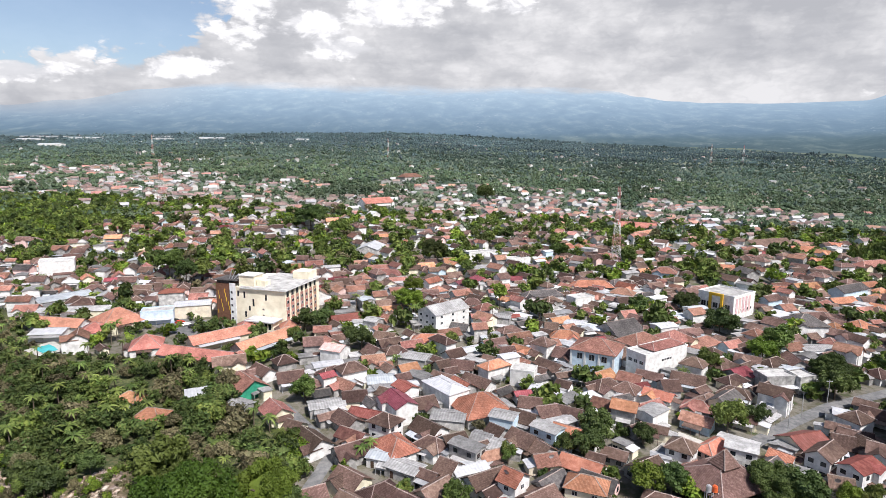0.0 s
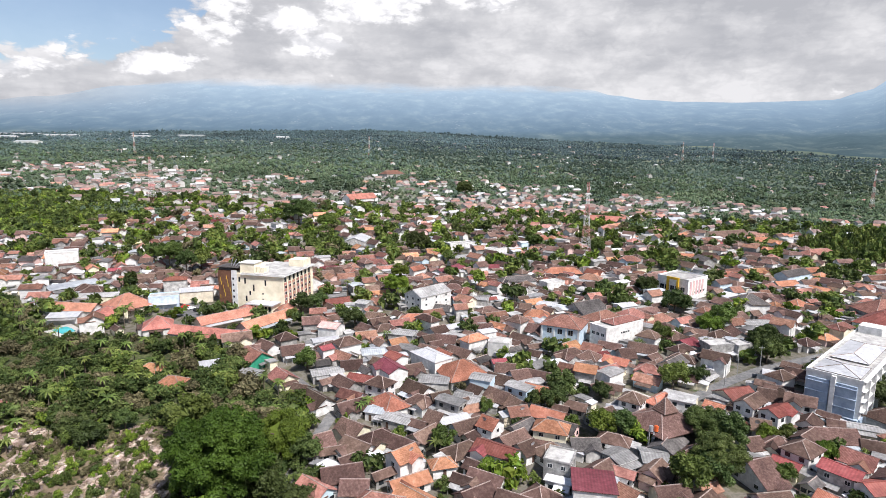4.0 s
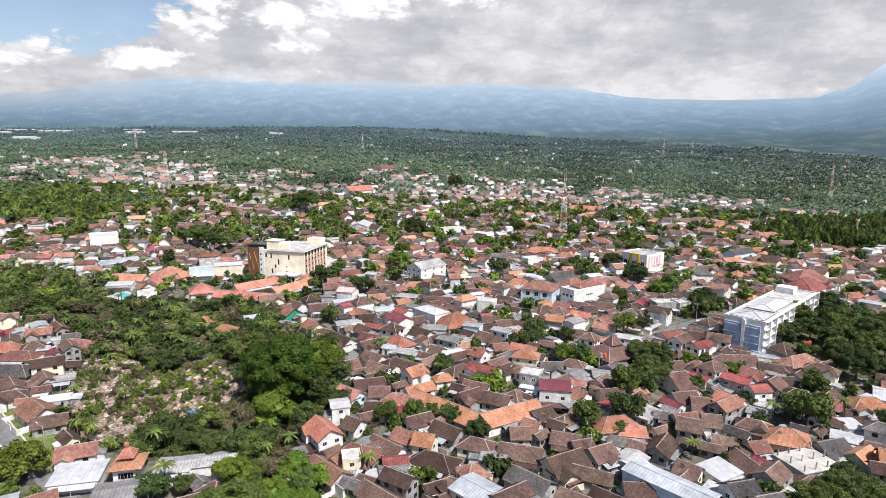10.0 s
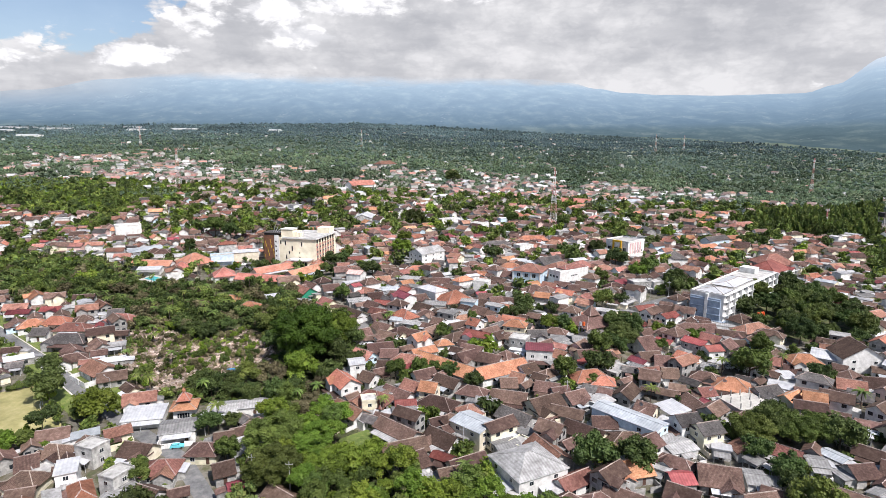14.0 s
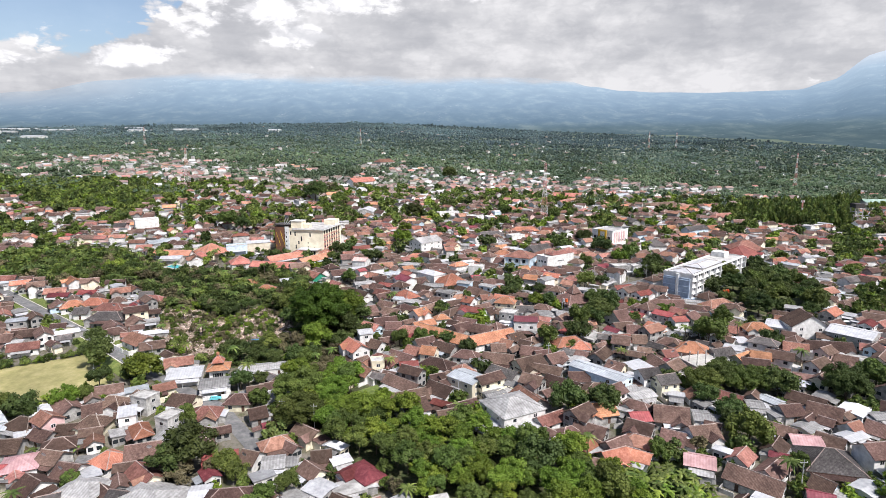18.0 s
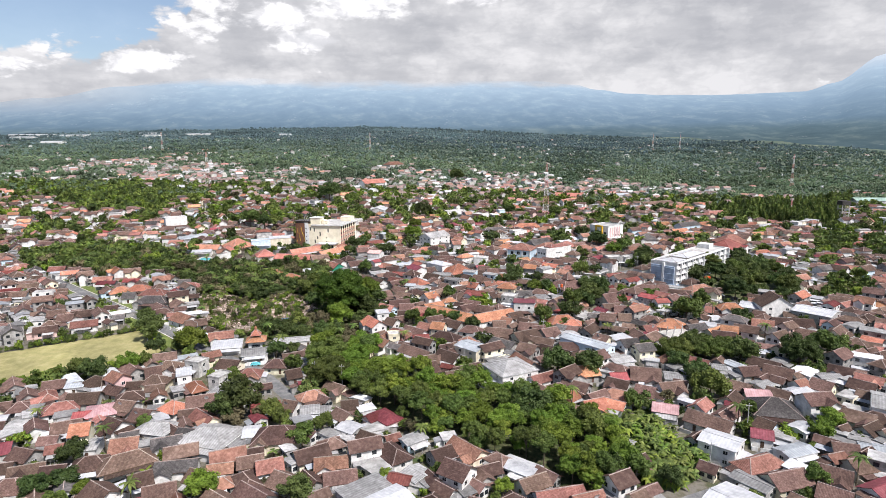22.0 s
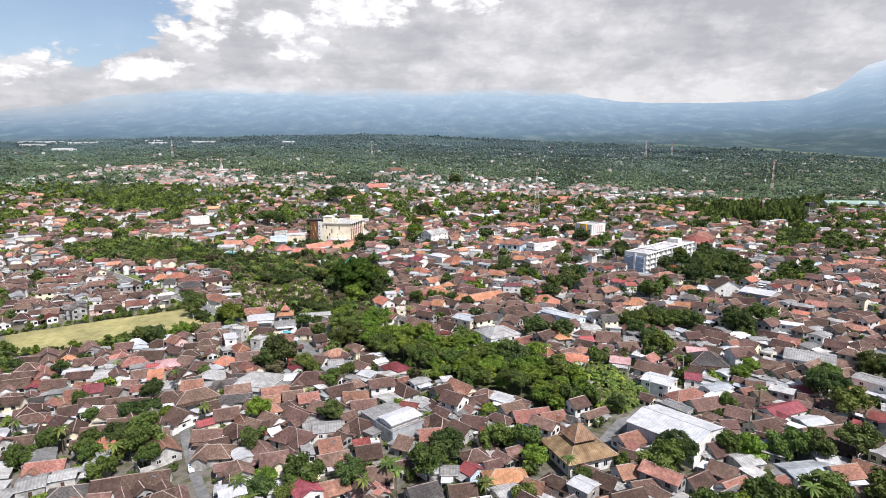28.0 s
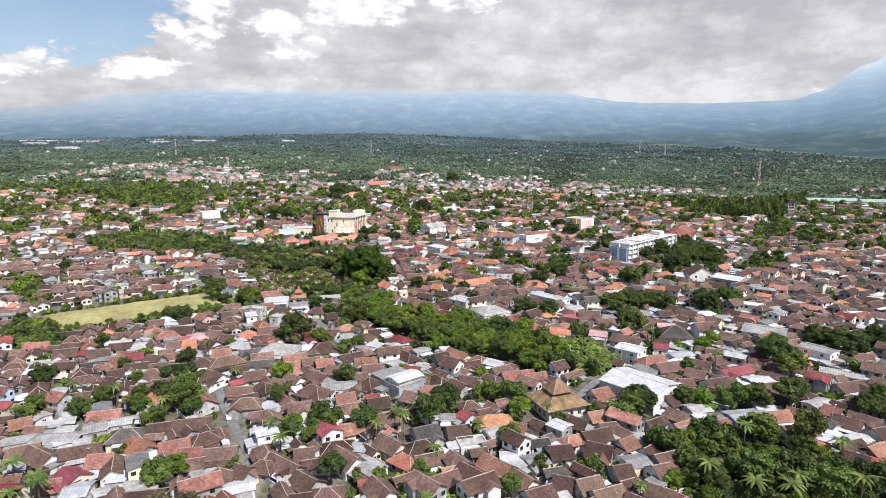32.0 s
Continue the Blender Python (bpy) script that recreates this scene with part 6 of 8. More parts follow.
H(-196.2, 251.1, 14, 31.8, 10.1, "gg1")
H(-152.6, 246.9, 23, 13.8, 8.4, "sf2", "blue")
H(-141.0, 257.8, 22, 15.8, 10.1, "wg2")
H(-155.9, 265.0, 22, 11.2, 6.7, "rh3")
H(-190.5, 232.5, 175, 25.2, 8.4, "eg1")
H(135.9, 503.5, 46, 40.0, 7.6, "eg1")
H(132.9, 535.9, 154, 40.0, 13, "eg1")
H(194.1, 539.3, 22, 32.9, 16, "sg2")
H(-116.3, 585.3, 46, 34.5, 16, "eg2")
H(-116.5, 845.3, 57, 40.0, 16, "ch2")
H(9.3, 119.9, 149, 11.8, 6.7, "mg2")
H(26.7, 117.8, 158, 7.3, 7.6, "mf2")
H(33.4, 106.1, 172, 10.4, 12, "ms2", "white")
H(26.4, 133.0, 162, 9.7, 6.7, "oh2", "cream")
H(18.0, 125.7, 39, 5.6, 6.7, "bg1")
H(-16.4, 115.9, 44, 7.1, 6.7, "og2")
H(-32.4, 110.6, 20, 10.2, 7.6, "bg1")
H(-27.7, 105.2, 3, 6.7, 6.7, "bg1")
H(-19.5, 99.1, 166, 14.3, 8.4, "ch1")
H(-28.4, 94.2, 3, 5.0, 6.7, "bg1")
H(-32.9, 83.7, 148, 5.4, 6.7, "bg1")
H(-5.7, 117.2, 19, 6.6, 5, "oh1")
H(35.6, 128.8, 3, 7.7, 6.7, "kg1")
H(44.1, 123.6, 32, 6.7, 7.6, "gg1")
H(27.0, 92.5, 34, 6.5, 6.7, "bg1")
H(22.9, 84.6, 147, 5.0, 6.7, "cg1")
H(42.4, 105.9, 133, 5.0, 6.7, "cg1")
H(94.5, 163.9, 22, 11.1, 10.1, "mg1")
H(105.1, 163.8, 157, 5.2, 7.6, "bg1")
H(112.0, 161.8, 117, 7.6, 7.6, "bg1")
H(83.8, 154.7, 135, 5.7, 4.2, "og1")
H(92.7, 142.7, 160, 5.0, 6.7, "bg1")
H(84.7, 131.8, 16, 5.0, 6.7, "bg1")
H(79.6, 117.1, 22, 7.3, 13, "bg1")
H(90.1, 122.0, 133, 6.9, 5.9, "rg1")
H(100.6, 115.2, 130, 9.4, 6.7, "rg2")
H(104.2, 108.0, 10, 6.6, 6.7, "rg2")
H(93.2, 103.8, 125, 9.2, 7.6, "og1")
H(111.3, 137.6, 177, 12.9, 8.4, "bg1")
H(111.4, 125.0, 130, 8.2, 7.6, "cg1")
H(136.8, 151.4, 28, 9.8, 9.2, "bh1")
H(135.9, 139.0, 24, 16.5, 8.4, "ch1")
H(123.9, 144.4, 156, 10.2, 4.2, "gg1")
H(120.3, 119.2, 3, 5.0, 6.7, "bg1")
H(98.8, 97.6, 148, 5.0, 5.9, "gg1")
H(81.2, 100.3, 167, 5.0, 9.2, "bg1")
H(77.7, 105.1, 12, 8.3, 7.6, "bg1")
H(72.7, 101.4, 123, 7.1, 5, "mg1")
H(70.6, 97.1, 141, 5.1, 4.2, "gg1")
H(72.6, 90.3, 14, 7.7, 7.6, "cg1")
H(80.5, 89.8, 172, 5.4, 7.6, "bg1")
H(49.6, 87.1, 15, 13.8, 8.4, "oh1")
H(53.2, 107.1, 12, 8.2, 6.7, "bg1", "cream")
H(54.3, 124.1, 175, 7.2, 8.4, "gg1")
H(-158.3, 140.1, 175, 14.0, 8.4, "ch1")
H(-164.9, 147.1, 23, 6.3, 7.6, "kg1")
H(-97.3, 175.7, 31, 7.1, 5.9, "ws1")
H(-40.7, 75.2, 126, 10.9, 7.6, "og2")
H(-39.1, 91.5, 19, 5.7, 6.7, "wg2")
H(-29.4, 67.6, 157, 12.5, 10.1, "ch1")
H(-30.0, 62.6, 15, 5.0, 5, "wf2")
H(-44.8, 63.0, 2, 8.6, 6.7, "bh1")
H(-36.0, 59.8, 138, 12.5, 6.7, "cg1")
H(-43.5, 51.3, 144, 9.8, 6.7, "bg1")
H(-25.9, 73.0, 134, 7.4, 5.9, "gg1")
H(-21.0, 71.7, 141, 11.4, 5.9, "bg1")
H(-16.1, 77.3, 147, 6.7, 6.7, "cg1")
H(-9.9, 70.9, 162, 5.5, 6.7, "og2", "cream")
H(-6.9, 65.4, 155, 12.8, 7.6, "bh1")
H(-3.4, 80.9, 143, 9.5, 6.7, "bg1")
H(-17.9, 65.0, 10, 6.8, 5, "mg1")
H(-17.9, 60.3, 14, 7.6, 5.9, "gg1")
H(-18.7, 48.1, 139, 15.3, 6.7, "bg1")
H(-16.3, 38.3, 25, 12.9, 7.6, "bg1")
H(-13.9, 31.4, 34, 8.7, 8.4, "bg1")
H(-4.6, 43.5, 140, 10.3, 7.6, "bg1")
H(5.1, 48.5, 138, 11.9, 9.2, "sg2")
H(19.1, 56.8, 138, 11.6, 7.6, "kg1", "grey")
H(10.0, 68.2, 167, 7.0, 5.9, "gg1")
H(18.0, 69.8, 164, 11.8, 7.6, "bg1")
H(29.3, 64.9, 30, 11.7, 10.1, "bg1")
H(32.4, 77.3, 162, 8.1, 6.7, "bg1")
H(18.6, 80.4, 2, 5.4, 6.7, "bg1")
H(25.9, 36.2, 116, 12.6, 10.1, "cg1")
H(19.2, 28.0, 28, 15.9, 15, "gh2")
H(14.5, 40.2, 21, 7.4, 7.6, "gg1", "grey")
H(19.1, 42.1, 137, 5.4, 5.9, "mf1")
H(-1.9, 26.1, 22, 7.3, 6.7, "bg1")
H(54.5, 53.4, 134, 22.4, 7.6, "sg2", "blue")
H(72.0, 63.5, 30, 8.8, 7.6, "ws1")
H(71.5, 51.1, 16, 7.2, 6.7, "kg2")
H(76.0, 46.1, 17, 7.3, 6.7, "kg2")
H(78.2, 40.5, 159, 5.0, 4.2, "ws1")
H(84.6, 40.1, 94, 5.0, 5.9, "cg1")
H(94.4, 39.0, 138, 11.2, 5.9, "cg1")
H(90.6, 50.9, 140, 6.3, 3.4, "ws1")
H(109.2, 36.8, 118, 6.6, 5, "sg1")
H(102.0, 33.9, 168, 5.0, 5.9, "gg1")
H(109.6, 76.1, 18, 9.2, 7.6, "kg1", "grey")
H(99.7, 80.8, 157, 12.2, 10.1, "oh1")
H(116.0, 71.6, 33, 8.3, 6.7, "og1")
H(120.6, 66.3, 156, 6.3, 6.7, "og2", "brick")
H(80.9, 66.2, 102, 9.8, 6.7, "bg1")
H(87.9, 75.4, 13, 5.3, 5.9, "cg1")
H(85.9, 65.5, 118, 7.4, 5.9, "mg1")
H(63.4, 62.9, 137, 6.0, 6.7, "bg1")
H(53.9, 83.2, 169, 7.9, 6.7, "oh1")
H(40.7, 70.4, 29, 7.9, 7.6, "bg1")
H(36.2, 73.8, 19, 5.9, 6.7, "bg1")
H(39.6, 48.0, 140, 12.2, 7.6, "bg1")
H(46.7, 53.8, 177, 7.0, 6.7, "bg1")
H(51.5, 44.3, 175, 10.1, 7.6, "bh1")
H(62.1, 45.3, 175, 7.4, 5.9, "gg1")
H(65.5, 41.4, 18, 9.0, 7.6, "gg1")
H(47.0, 29.3, 15, 11.9, 8.4, "og1")
H(60.3, 25.5, 5, 6.2, 6.7, "rg1")
H(70.9, 26.2, 166, 10.1, 10.1, "bg1")
H(80.8, 26.1, 167, 5.0, 7.6, "gg1")
H(143.2, 81.6, 154, 8.5, 7.6, "cg1")
H(133.6, 73.7, 129, 5.0, 6.7, "bg1")
H(123.5, 54.7, 127, 5.3, 6.7, "bg1")
H(160.3, 104.5, 85, 11.6, 16, "bg2")
H(151.7, 110.8, 146, 8.8, 13, "wg1")
H(135.2, 98.0, 174, 11.5, 7.6, "oh2")
H(124.7, 89.7, 2, 5.0, 5.9, "ws1")
H(129.4, 94.6, 150, 5.0, 5.9, "bg1")
H(127.5, 101.4, 155, 5.0, 6.7, "cg1")
H(-72.6, 63.1, 15, 14.2, 6.7, "gg1")
H(-88.5, 49.1, 18, 10.4, 9.2, "gg1")
H(-195.0, 131.7, 35, 11.2, 8.4, "oh1")
H(-186.1, 135.5, 8, 12.2, 8.4, "oh1")
H(-173.6, 128.3, 2, 14.3, 7.6, "ch1")
H(-167.4, 115.5, 2, 17.2, 9.2, "kh1")
H(-184.5, 122.6, 13, 5.9, 7.6, "kg1")
H(-106.0, 45.3, 39, 6.7, 5, "cg1")
H(-106.8, 34.1, 161, 7.0, 5.9, "wf2")
H(-93.8, 35.5, 169, 8.5, 7.6, "bg1")
H(-116.0, 26.4, 46, 5.0, 6.7, "gf1")
H(-106.8, 22.9, 26, 5.0, 6.7, "ws2")
H(-92.1, 21.1, 160, 5.4, 6.7, "gf2")
H(-118.5, 34.3, 175, 9.7, 7.6, "bh1")
H(-122.2, 28.7, 31, 5.0, 7.6, "bg1")
H(-83.1, 27.5, 8, 8.9, 7.6, "ch1")
H(-75.0, 36.5, 1, 8.8, 6.7, "bh1")
H(-71.4, 42.3, 23, 5.0, 6.7, "bg1")
H(-65.7, 27.1, 30, 5.0, 6.7, "bg1")
H(-130.2, 18.6, 149, 6.7, 6.7, "cg2", "pink")
H(-139.0, 20.5, 163, 11.0, 7.6, "bh1")
H(-146.9, 18.4, 16, 6.0, 5, "sg1")
H(-135.7, 15.4, 39, 5.0, 4.2, "wg1")
H(-123.0, 17.3, 12, 5.0, 5.9, "bg1")
H(-117.4, 21.5, 0, 9.4, 7.6, "bh1")
H(-128.4, 13.9, 161, 7.0, 5.9, "bg1")
H(-136.3, 7.6, 9, 10.1, 7.6, "bg1")
H(-125.4, -0.3, 24, 9.7, 10.1, "ph1")
H(-117.6, 2.4, 168, 6.7, 6.7, "bg1")
H(-100.7, 1.9, 156, 8.4, 7.6, "oh1")
H(-92.6, 5.8, 20, 9.0, 7.6, "bg1")
H(-88.2, 14.1, 160, 7.6, 6.7, "gg1")
H(-80.7, 15.5, 159, 6.5, 7.6, "bg1")
H(-59.2, 2.4, 162, 5.0, 6.7, "bg1")
H(-52.1, 0.2, 13, 6.0, 6.7, "gg1")
H(-114.3, -10.3, 151, 7.0, 7.6, "bg1")
H(-108.3, -4.0, 168, 6.4, 7.6, "bg1")
H(-99.9, -11.2, 168, 12.1, 9.2, "gh1")
H(-92.3, -20.0, 24, 8.1, 5.9, "kg1")
H(-80.2, -15.7, 165, 17.8, 14, "gh1")
H(-88.2, -14.9, 170, 5.0, 5.9, "kg1")
H(-67.5, -13.7, 14, 5.0, 7.6, "wg1")
H(-58.6, -16.0, 9, 14.3, 10.1, "bh1")
H(-120.8, -17.8, 18, 5.0, 7.6, "og2")
H(-129.7, -3.9, 16, 5.0, 6.7, "rg1")
H(-104.4, -21.9, 17, 7.3, 8.4, "cg1")
H(-116.0, -21.0, 12, 5.0, 7.6, "gg1")
H(76.7, 15.8, 11, 8.4, 7.6, "bg1")
H(66.8, 12.5, 150, 6.2, 7.6, "bg1")
H(69.9, 1.0, 159, 7.9, 7.6, "pg1", "grey")
H(81.0, -8.2, 137, 13.5, 7.6, "bg1")
H(106.3, 1.1, 167, 14.5, 13, "kh1")
H(105.9, 11.7, 169, 8.3, 6.7, "pg1")
H(111.3, 19.3, 29, 7.0, 5.9, "gg1")
H(121.7, 14.1, 22, 8.5, 5, "wg1")
H(120.5, 1.6, 9, 9.7, 7.6, "bg2")
H(97.9, -10.5, 127, 5.0, 6.7, "bg1", "blue")
H(94.0, -15.4, 158, 5.9, 6.7, "mg1")
H(111.1, 29.4, 9, 6.9, 6.7, "bg1")
H(122.1, 28.0, 142, 9.3, 8.4, "bg1")
H(124.9, 18.8, 24, 5.0, 5.9, "cg1")
H(132.1, 16.9, 129, 6.4, 7.6, "bg1")
H(139.7, 26.1, 3, 8.2, 5, "gg1")
H(157.2, 82.4, 170, 17.0, 8.4, "bg1")
H(155.5, 68.4, 143, 7.1, 7.6, "bg1")
H(174.6, 93.0, 132, 16.8, 15, "wg2")
H(-143.3, -23.9, 24, 7.1, 8.4, "mg1")
H(-147.8, -29.2, 20, 5.0, 7.6, "cg1")
H(-132.7, -26.9, 165, 7.0, 6.7, "bg1")
H(-99.6, -29.8, 35, 14.8, 8.4, "bh1")
H(-109.4, -31.2, 19, 10.1, 7.6, "bh1")
H(-83.1, -32.3, 12, 11.1, 5.9, "kg1")
H(-73.8, -37.6, 160, 6.4, 6.7, "bg1")
H(-69.7, -33.6, 14, 6.6, 5, "cg1")
H(-62.2, -30.1, 20, 6.8, 5.9, "bg1")
H(-55.8, -32.2, 23, 6.8, 6.7, "cg1")
H(-90.6, -38.7, 34, 5.4, 6.7, "bg1")
H(-97.9, -45.3, 149, 8.7, 8.4, "bg1")
H(-126.1, -34.7, 23, 8.5, 5.9, "bg1")
H(-125.6, -41.9, 11, 9.6, 7.6, "bh1")
H(-82.1, -44.2, 23, 7.7, 7.6, "bg1")
H(-69.4, -51.5, 155, 6.4, 6.7, "bg1")
H(-64.5, -48.2, 146, 7.7, 7.6, "bg1")
H(-55.5, -45.8, 145, 10.4, 7.6, "bg1")
H(-87.7, -49.7, 38, 5.0, 5, "rg1")
H(-75.1, -54.4, 157, 8.5, 6.7, "bh1")
H(-82.8, -57.9, 8, 8.9, 6.7, "bg1")
H(-76.8, -67.6, 6, 11.4, 7.6, "bh1")
H(-95.2, -65.5, 133, 11.6, 9.2, "cg1")
H(-115.0, -63.1, 38, 5.0, 7.6, "og1")
H(-122.0, -55.6, 17, 9.1, 6.7, "bg1")
H(-138.1, -49.8, 162, 5.0, 8.4, "bg1")
H(-141.5, -41.9, 33, 5.4, 6.7, "bg1")
H(-54.1, -58.4, 155, 12.0, 9.2, "bh1")
H(-50.0, -51.3, 20, 5.2, 7.6, "gg1")
H(2.1, -23.9, 132, 11.7, 6.7, "cg1")
H(-5.8, -27.0, 34, 6.2, 7.6, "bg1")
H(-33.6, -51.7, 152, 8.2, 8.4, "bh1")
H(-38.0, -30.6, 11, 8.8, 5.9, "cg1")
H(-34.0, -37.4, 15, 8.5, 5.9, "bg1")
H(-43.6, -52.6, 12, 10.2, 7.6, "gg1")
H(-40.7, -64.3, 21, 6.4, 7.6, "cg1")
H(-15.9, -63.1, 153, 5.0, 7.6, "bg1")
H(-8.6, -58.1, 10, 6.8, 6.7, "cg1")
H(2.0, -54.6, 135, 7.5, 6.7, "bg1")
H(6.7, -50.7, 160, 8.3, 7.6, "bg1")
H(10.0, -60.8, 13, 5.2, 6.7, "bg1")
H(19.7, -39.9, 29, 8.1, 5.9, "bg1")
H(26.0, -45.9, 16, 12.6, 7.6, "cg1")
H(33.1, -47.3, 20, 8.2, 6.7, "cg1")
H(-38.9, 3.1, 13, 5.0, 5.9, "bg1")
H(-28.3, -17.9, 148, 7.3, 5.9, "bg1")
H(-20.5, -25.4, 128, 11.4, 6.7, "bh1")
H(-16.9, -38.2, 165, 6.2, 5, "mg1")
H(-12.5, -35.7, 134, 6.6, 6.7, "gg1")
H(-49.2, -39.4, 152, 6.6, 7.6, "bg1")
H(-27.7, -68.1, 18, 7.1, 7.6, "bg1")
H(77.9, -23.4, 139, 10.4, 9.2, "wg2")
H(79.7, -39.2, 127, 9.8, 5.9, "gg1")
H(88.9, -38.3, 17, 11.1, 7.6, "bg1", "cream")
H(85.6, -30.7, 22, 13.6, 6.7, "ch1")
H(99.5, -24.2, 20, 10.5, 5.9, "sg1")
H(102.9, -36.6, 145, 8.0, 7.6, "bg1")
H(97.9, -45.2, 141, 7.0, 6.7, "bg1")
H(113.8, -24.2, 163, 6.1, 6.7, "bg1")
H(112.8, -31.8, 14, 7.0, 6.7, "bg1")
H(123.0, -22.6, 154, 6.7, 5, "sg1")
H(129.0, -12.4, 30, 8.1, 5.9, "bg1")
H(133.5, -14.6, 29, 8.1, 5.9, "bg1")
H(136.2, -18.8, 26, 8.8, 5.9, "bg1")
H(147.0, -2.3, 147, 17.7, 15, "gg2")
H(114.2, -42.2, 24, 15.0, 7.6, "mg1")
H(120.3, -49.8, 16, 9.9, 6.7, "wg1")
H(101.7, -53.9, 18, 8.7, 7.6, "bg1")
H(90.9, -52.3, 6, 5.0, 5, "bg1")
H(115.4, -58.4, 10, 7.4, 6.7, "bg1")
H(80.6, -67.1, 21, 6.3, 7.6, "bg1")
H(75.7, -65.9, 19, 7.0, 7.6, "gg1")
H(-101.7, -96.3, 144, 10.8, 7.6, "og1")
H(-110.5, -88.6, 17, 11.1, 8.4, "kh1")
H(-124.9, -82.8, 29, 7.1, 8.4, "gg1")
H(-117.5, -79.2, 22, 6.5, 5.9, "gg1")
H(-125.8, -75.3, 16, 10.4, 5.9, "cg1")
H(-90.5, -96.0, 27, 8.6, 7.6, "cg1")
H(-90.9, -81.7, 17, 12.2, 6.7, "bg1")
H(-82.7, -91.5, 39, 10.0, 7.6, "bh1")
H(-73.7, -99.9, 12, 9.6, 6.7, "bg1")
H(-69.4, -111.6, 155, 8.5, 8.4, "bh1")
H(-119.9, -98.1, 24, 11.2, 6.7, "bg1")
H(-114.7, -111.1, 152, 8.5, 7.6, "mg1")
H(-110.2, -103.4, 11, 6.7, 7.6, "cg1")
H(-108.8, -117.6, 14, 6.8, 7.6, "sg1")
H(-100.2, -111.8, 14, 5.0, 5, "ws1")
H(-138.7, -98.4, 32, 8.4, 7.6, "bg1")
H(-131.5, -100.8, 152, 13.0, 7.6, "bg1")
H(-152.8, -81.0, 36, 5.9, 6.7, "cg1")
H(-150.2, -75.3, 158, 5.0, 5.9, "gg1")
H(-134.4, -90.0, 9, 15.2, 7.6, "gh1")
H(-130.1, -92.3, 44, 5.0, 3.4, "ws1")
H(-148.5, -66.7, 162, 6.8, 6.7, "cg2")
H(-164.0, -72.7, 179, 5.0, 6.7, "rg2")
H(-117.4, -115.8, 17, 5.0, 6.7, "cg1")
H(-62.0, -90.9, 28, 6.7, 6.7, "wg2")
H(-51.4, -106.3, 144, 13.4, 6.7, "bg1")
H(-42.4, -114.9, 143, 8.4, 7.6, "bg1")
H(-48.4, -112.8, 17, 5.9, 7.6, "gg1")
H(-32.8, -103.5, 136, 10.3, 8.4, "bg1")
H(-20.1, -119.1, 127, 9.1, 7.6, "bg1")
H(-24.7, -114.7, 9, 5.0, 4.2, "mg1")
H(-30.7, -96.5, 166, 6.3, 5, "sg1")
H(-19.8, -95.6, 136, 9.3, 7.6, "bg1", "cream")
H(-9.2, -88.3, 26, 8.2, 8.4, "kg1", "grey")
H(-57.8, -106.9, 166, 7.9, 6.7, "bh1")
H(-63.0, -109.4, 160, 5.0, 6.7, "bg1")
H(-62.0, -116.7, 24, 8.7, 5.9, "wg1")
H(-35.6, -120.9, 15, 9.2, 7.6, "bh1")
H(-41.9, -122.9, 13, 5.0, 6.7, "bg1")
H(-46.9, -100.6, 14, 5.5, 6.7, "bg1")
H(14.4, -80.5, 8, 12.0, 6.7, "oh1")
H(22.1, -86.0, 157, 5.0, 6.7, "cg1", "pink")
H(35.3, -88.9, 135, 6.1, 5.9, "wg2")
H(4.6, -77.3, 134, 5.0, 5.9, "rg1", "blue")
H(49.9, -78.6, 17, 6.0, 6.7, "cg1")
H(43.0, -83.4, 142, 5.7, 6.7, "bg1")
H(46.4, -91.3, 21, 9.1, 7.6, "bg1")
H(46.0, -100.1, 155, 7.2, 8.4, "bg1")
H(52.4, -85.9, 14, 6.7, 5.9, "bg1")
H(33.3, -100.4, 12, 6.8, 7.6, "bg1")
H(6.0, -112.3, 136, 9.5, 8.4, "bg1")
H(13.4, -107.7, 137, 10.3, 7.6, "cg1")
H(1.7, -88.0, 13, 7.1, 7.6, "bg1")
H(14.4, -87.8, 27, 7.1, 6.7, "gg1")
H(6.2, -94.1, 14, 8.9, 6.7, "wf1")
H(17.3, -102.7, 179, 5.0, 5.9, "wg1")
H(25.4, -104.4, 25, 6.5, 6.7, "gg1")
H(23.8, -121.8, 26, 7.8, 8.4, "bg1")
H(31.8, -116.0, 160, 5.0, 6.7, "bg1")
H(38.4, -117.1, 20, 6.8, 7.6, "bg1")
H(42.8, -121.7, 23, 8.8, 7.6, "bg1")
H(49.7, -110.6, 14, 5.0, 6.7, "bg1")
H(55.2, -96.0, 31, 5.7, 6.7, "cg1")
H(-1.8, -77.9, 179, 5.0, 5, "gg1")
H(102.4, -78.6, 10, 14.4, 9.2, "sg1")
H(111.1, -72.1, 168, 5.8, 6.7, "wg1")
H(87.0, -72.4, 14, 7.5, 7.6, "gg1")
H(111.5, -79.4, 12, 8.3, 6.7, "cg1")
H(112.4, -90.3, 9, 10.4, 9.2, "bg1")
H(114.3, -98.4, 134, 5.0, 6.7, "og1")
H(121.1, -105.1, 139, 6.4, 5.9, "bg1")
H(120.8, -58.1, 13, 9.4, 7.6, "bg1")
H(132.3, -76.6, 128, 5.0, 6.7, "cg1")
H(144.0, -72.1, 104, 6.1, 7.6, "bg1")
H(150.5, -57.1, 17, 12.0, 6.7, "bg1")
H(137.5, -91.5, 18, 5.0, 7.6, "bg1")
H(156.0, -44.4, 146, 14.4, 6.7, "gg1")
H(158.2, -25.5, 124, 13.0, 8.4, "gg2")
H(173.5, -30.8, 164, 6.6, 7.6, "bg1")
H(61.1, -110.9, 19, 5.3, 7.6, "bg1")
H(55.6, -105.2, 15, 7.1, 6.7, "gg1")
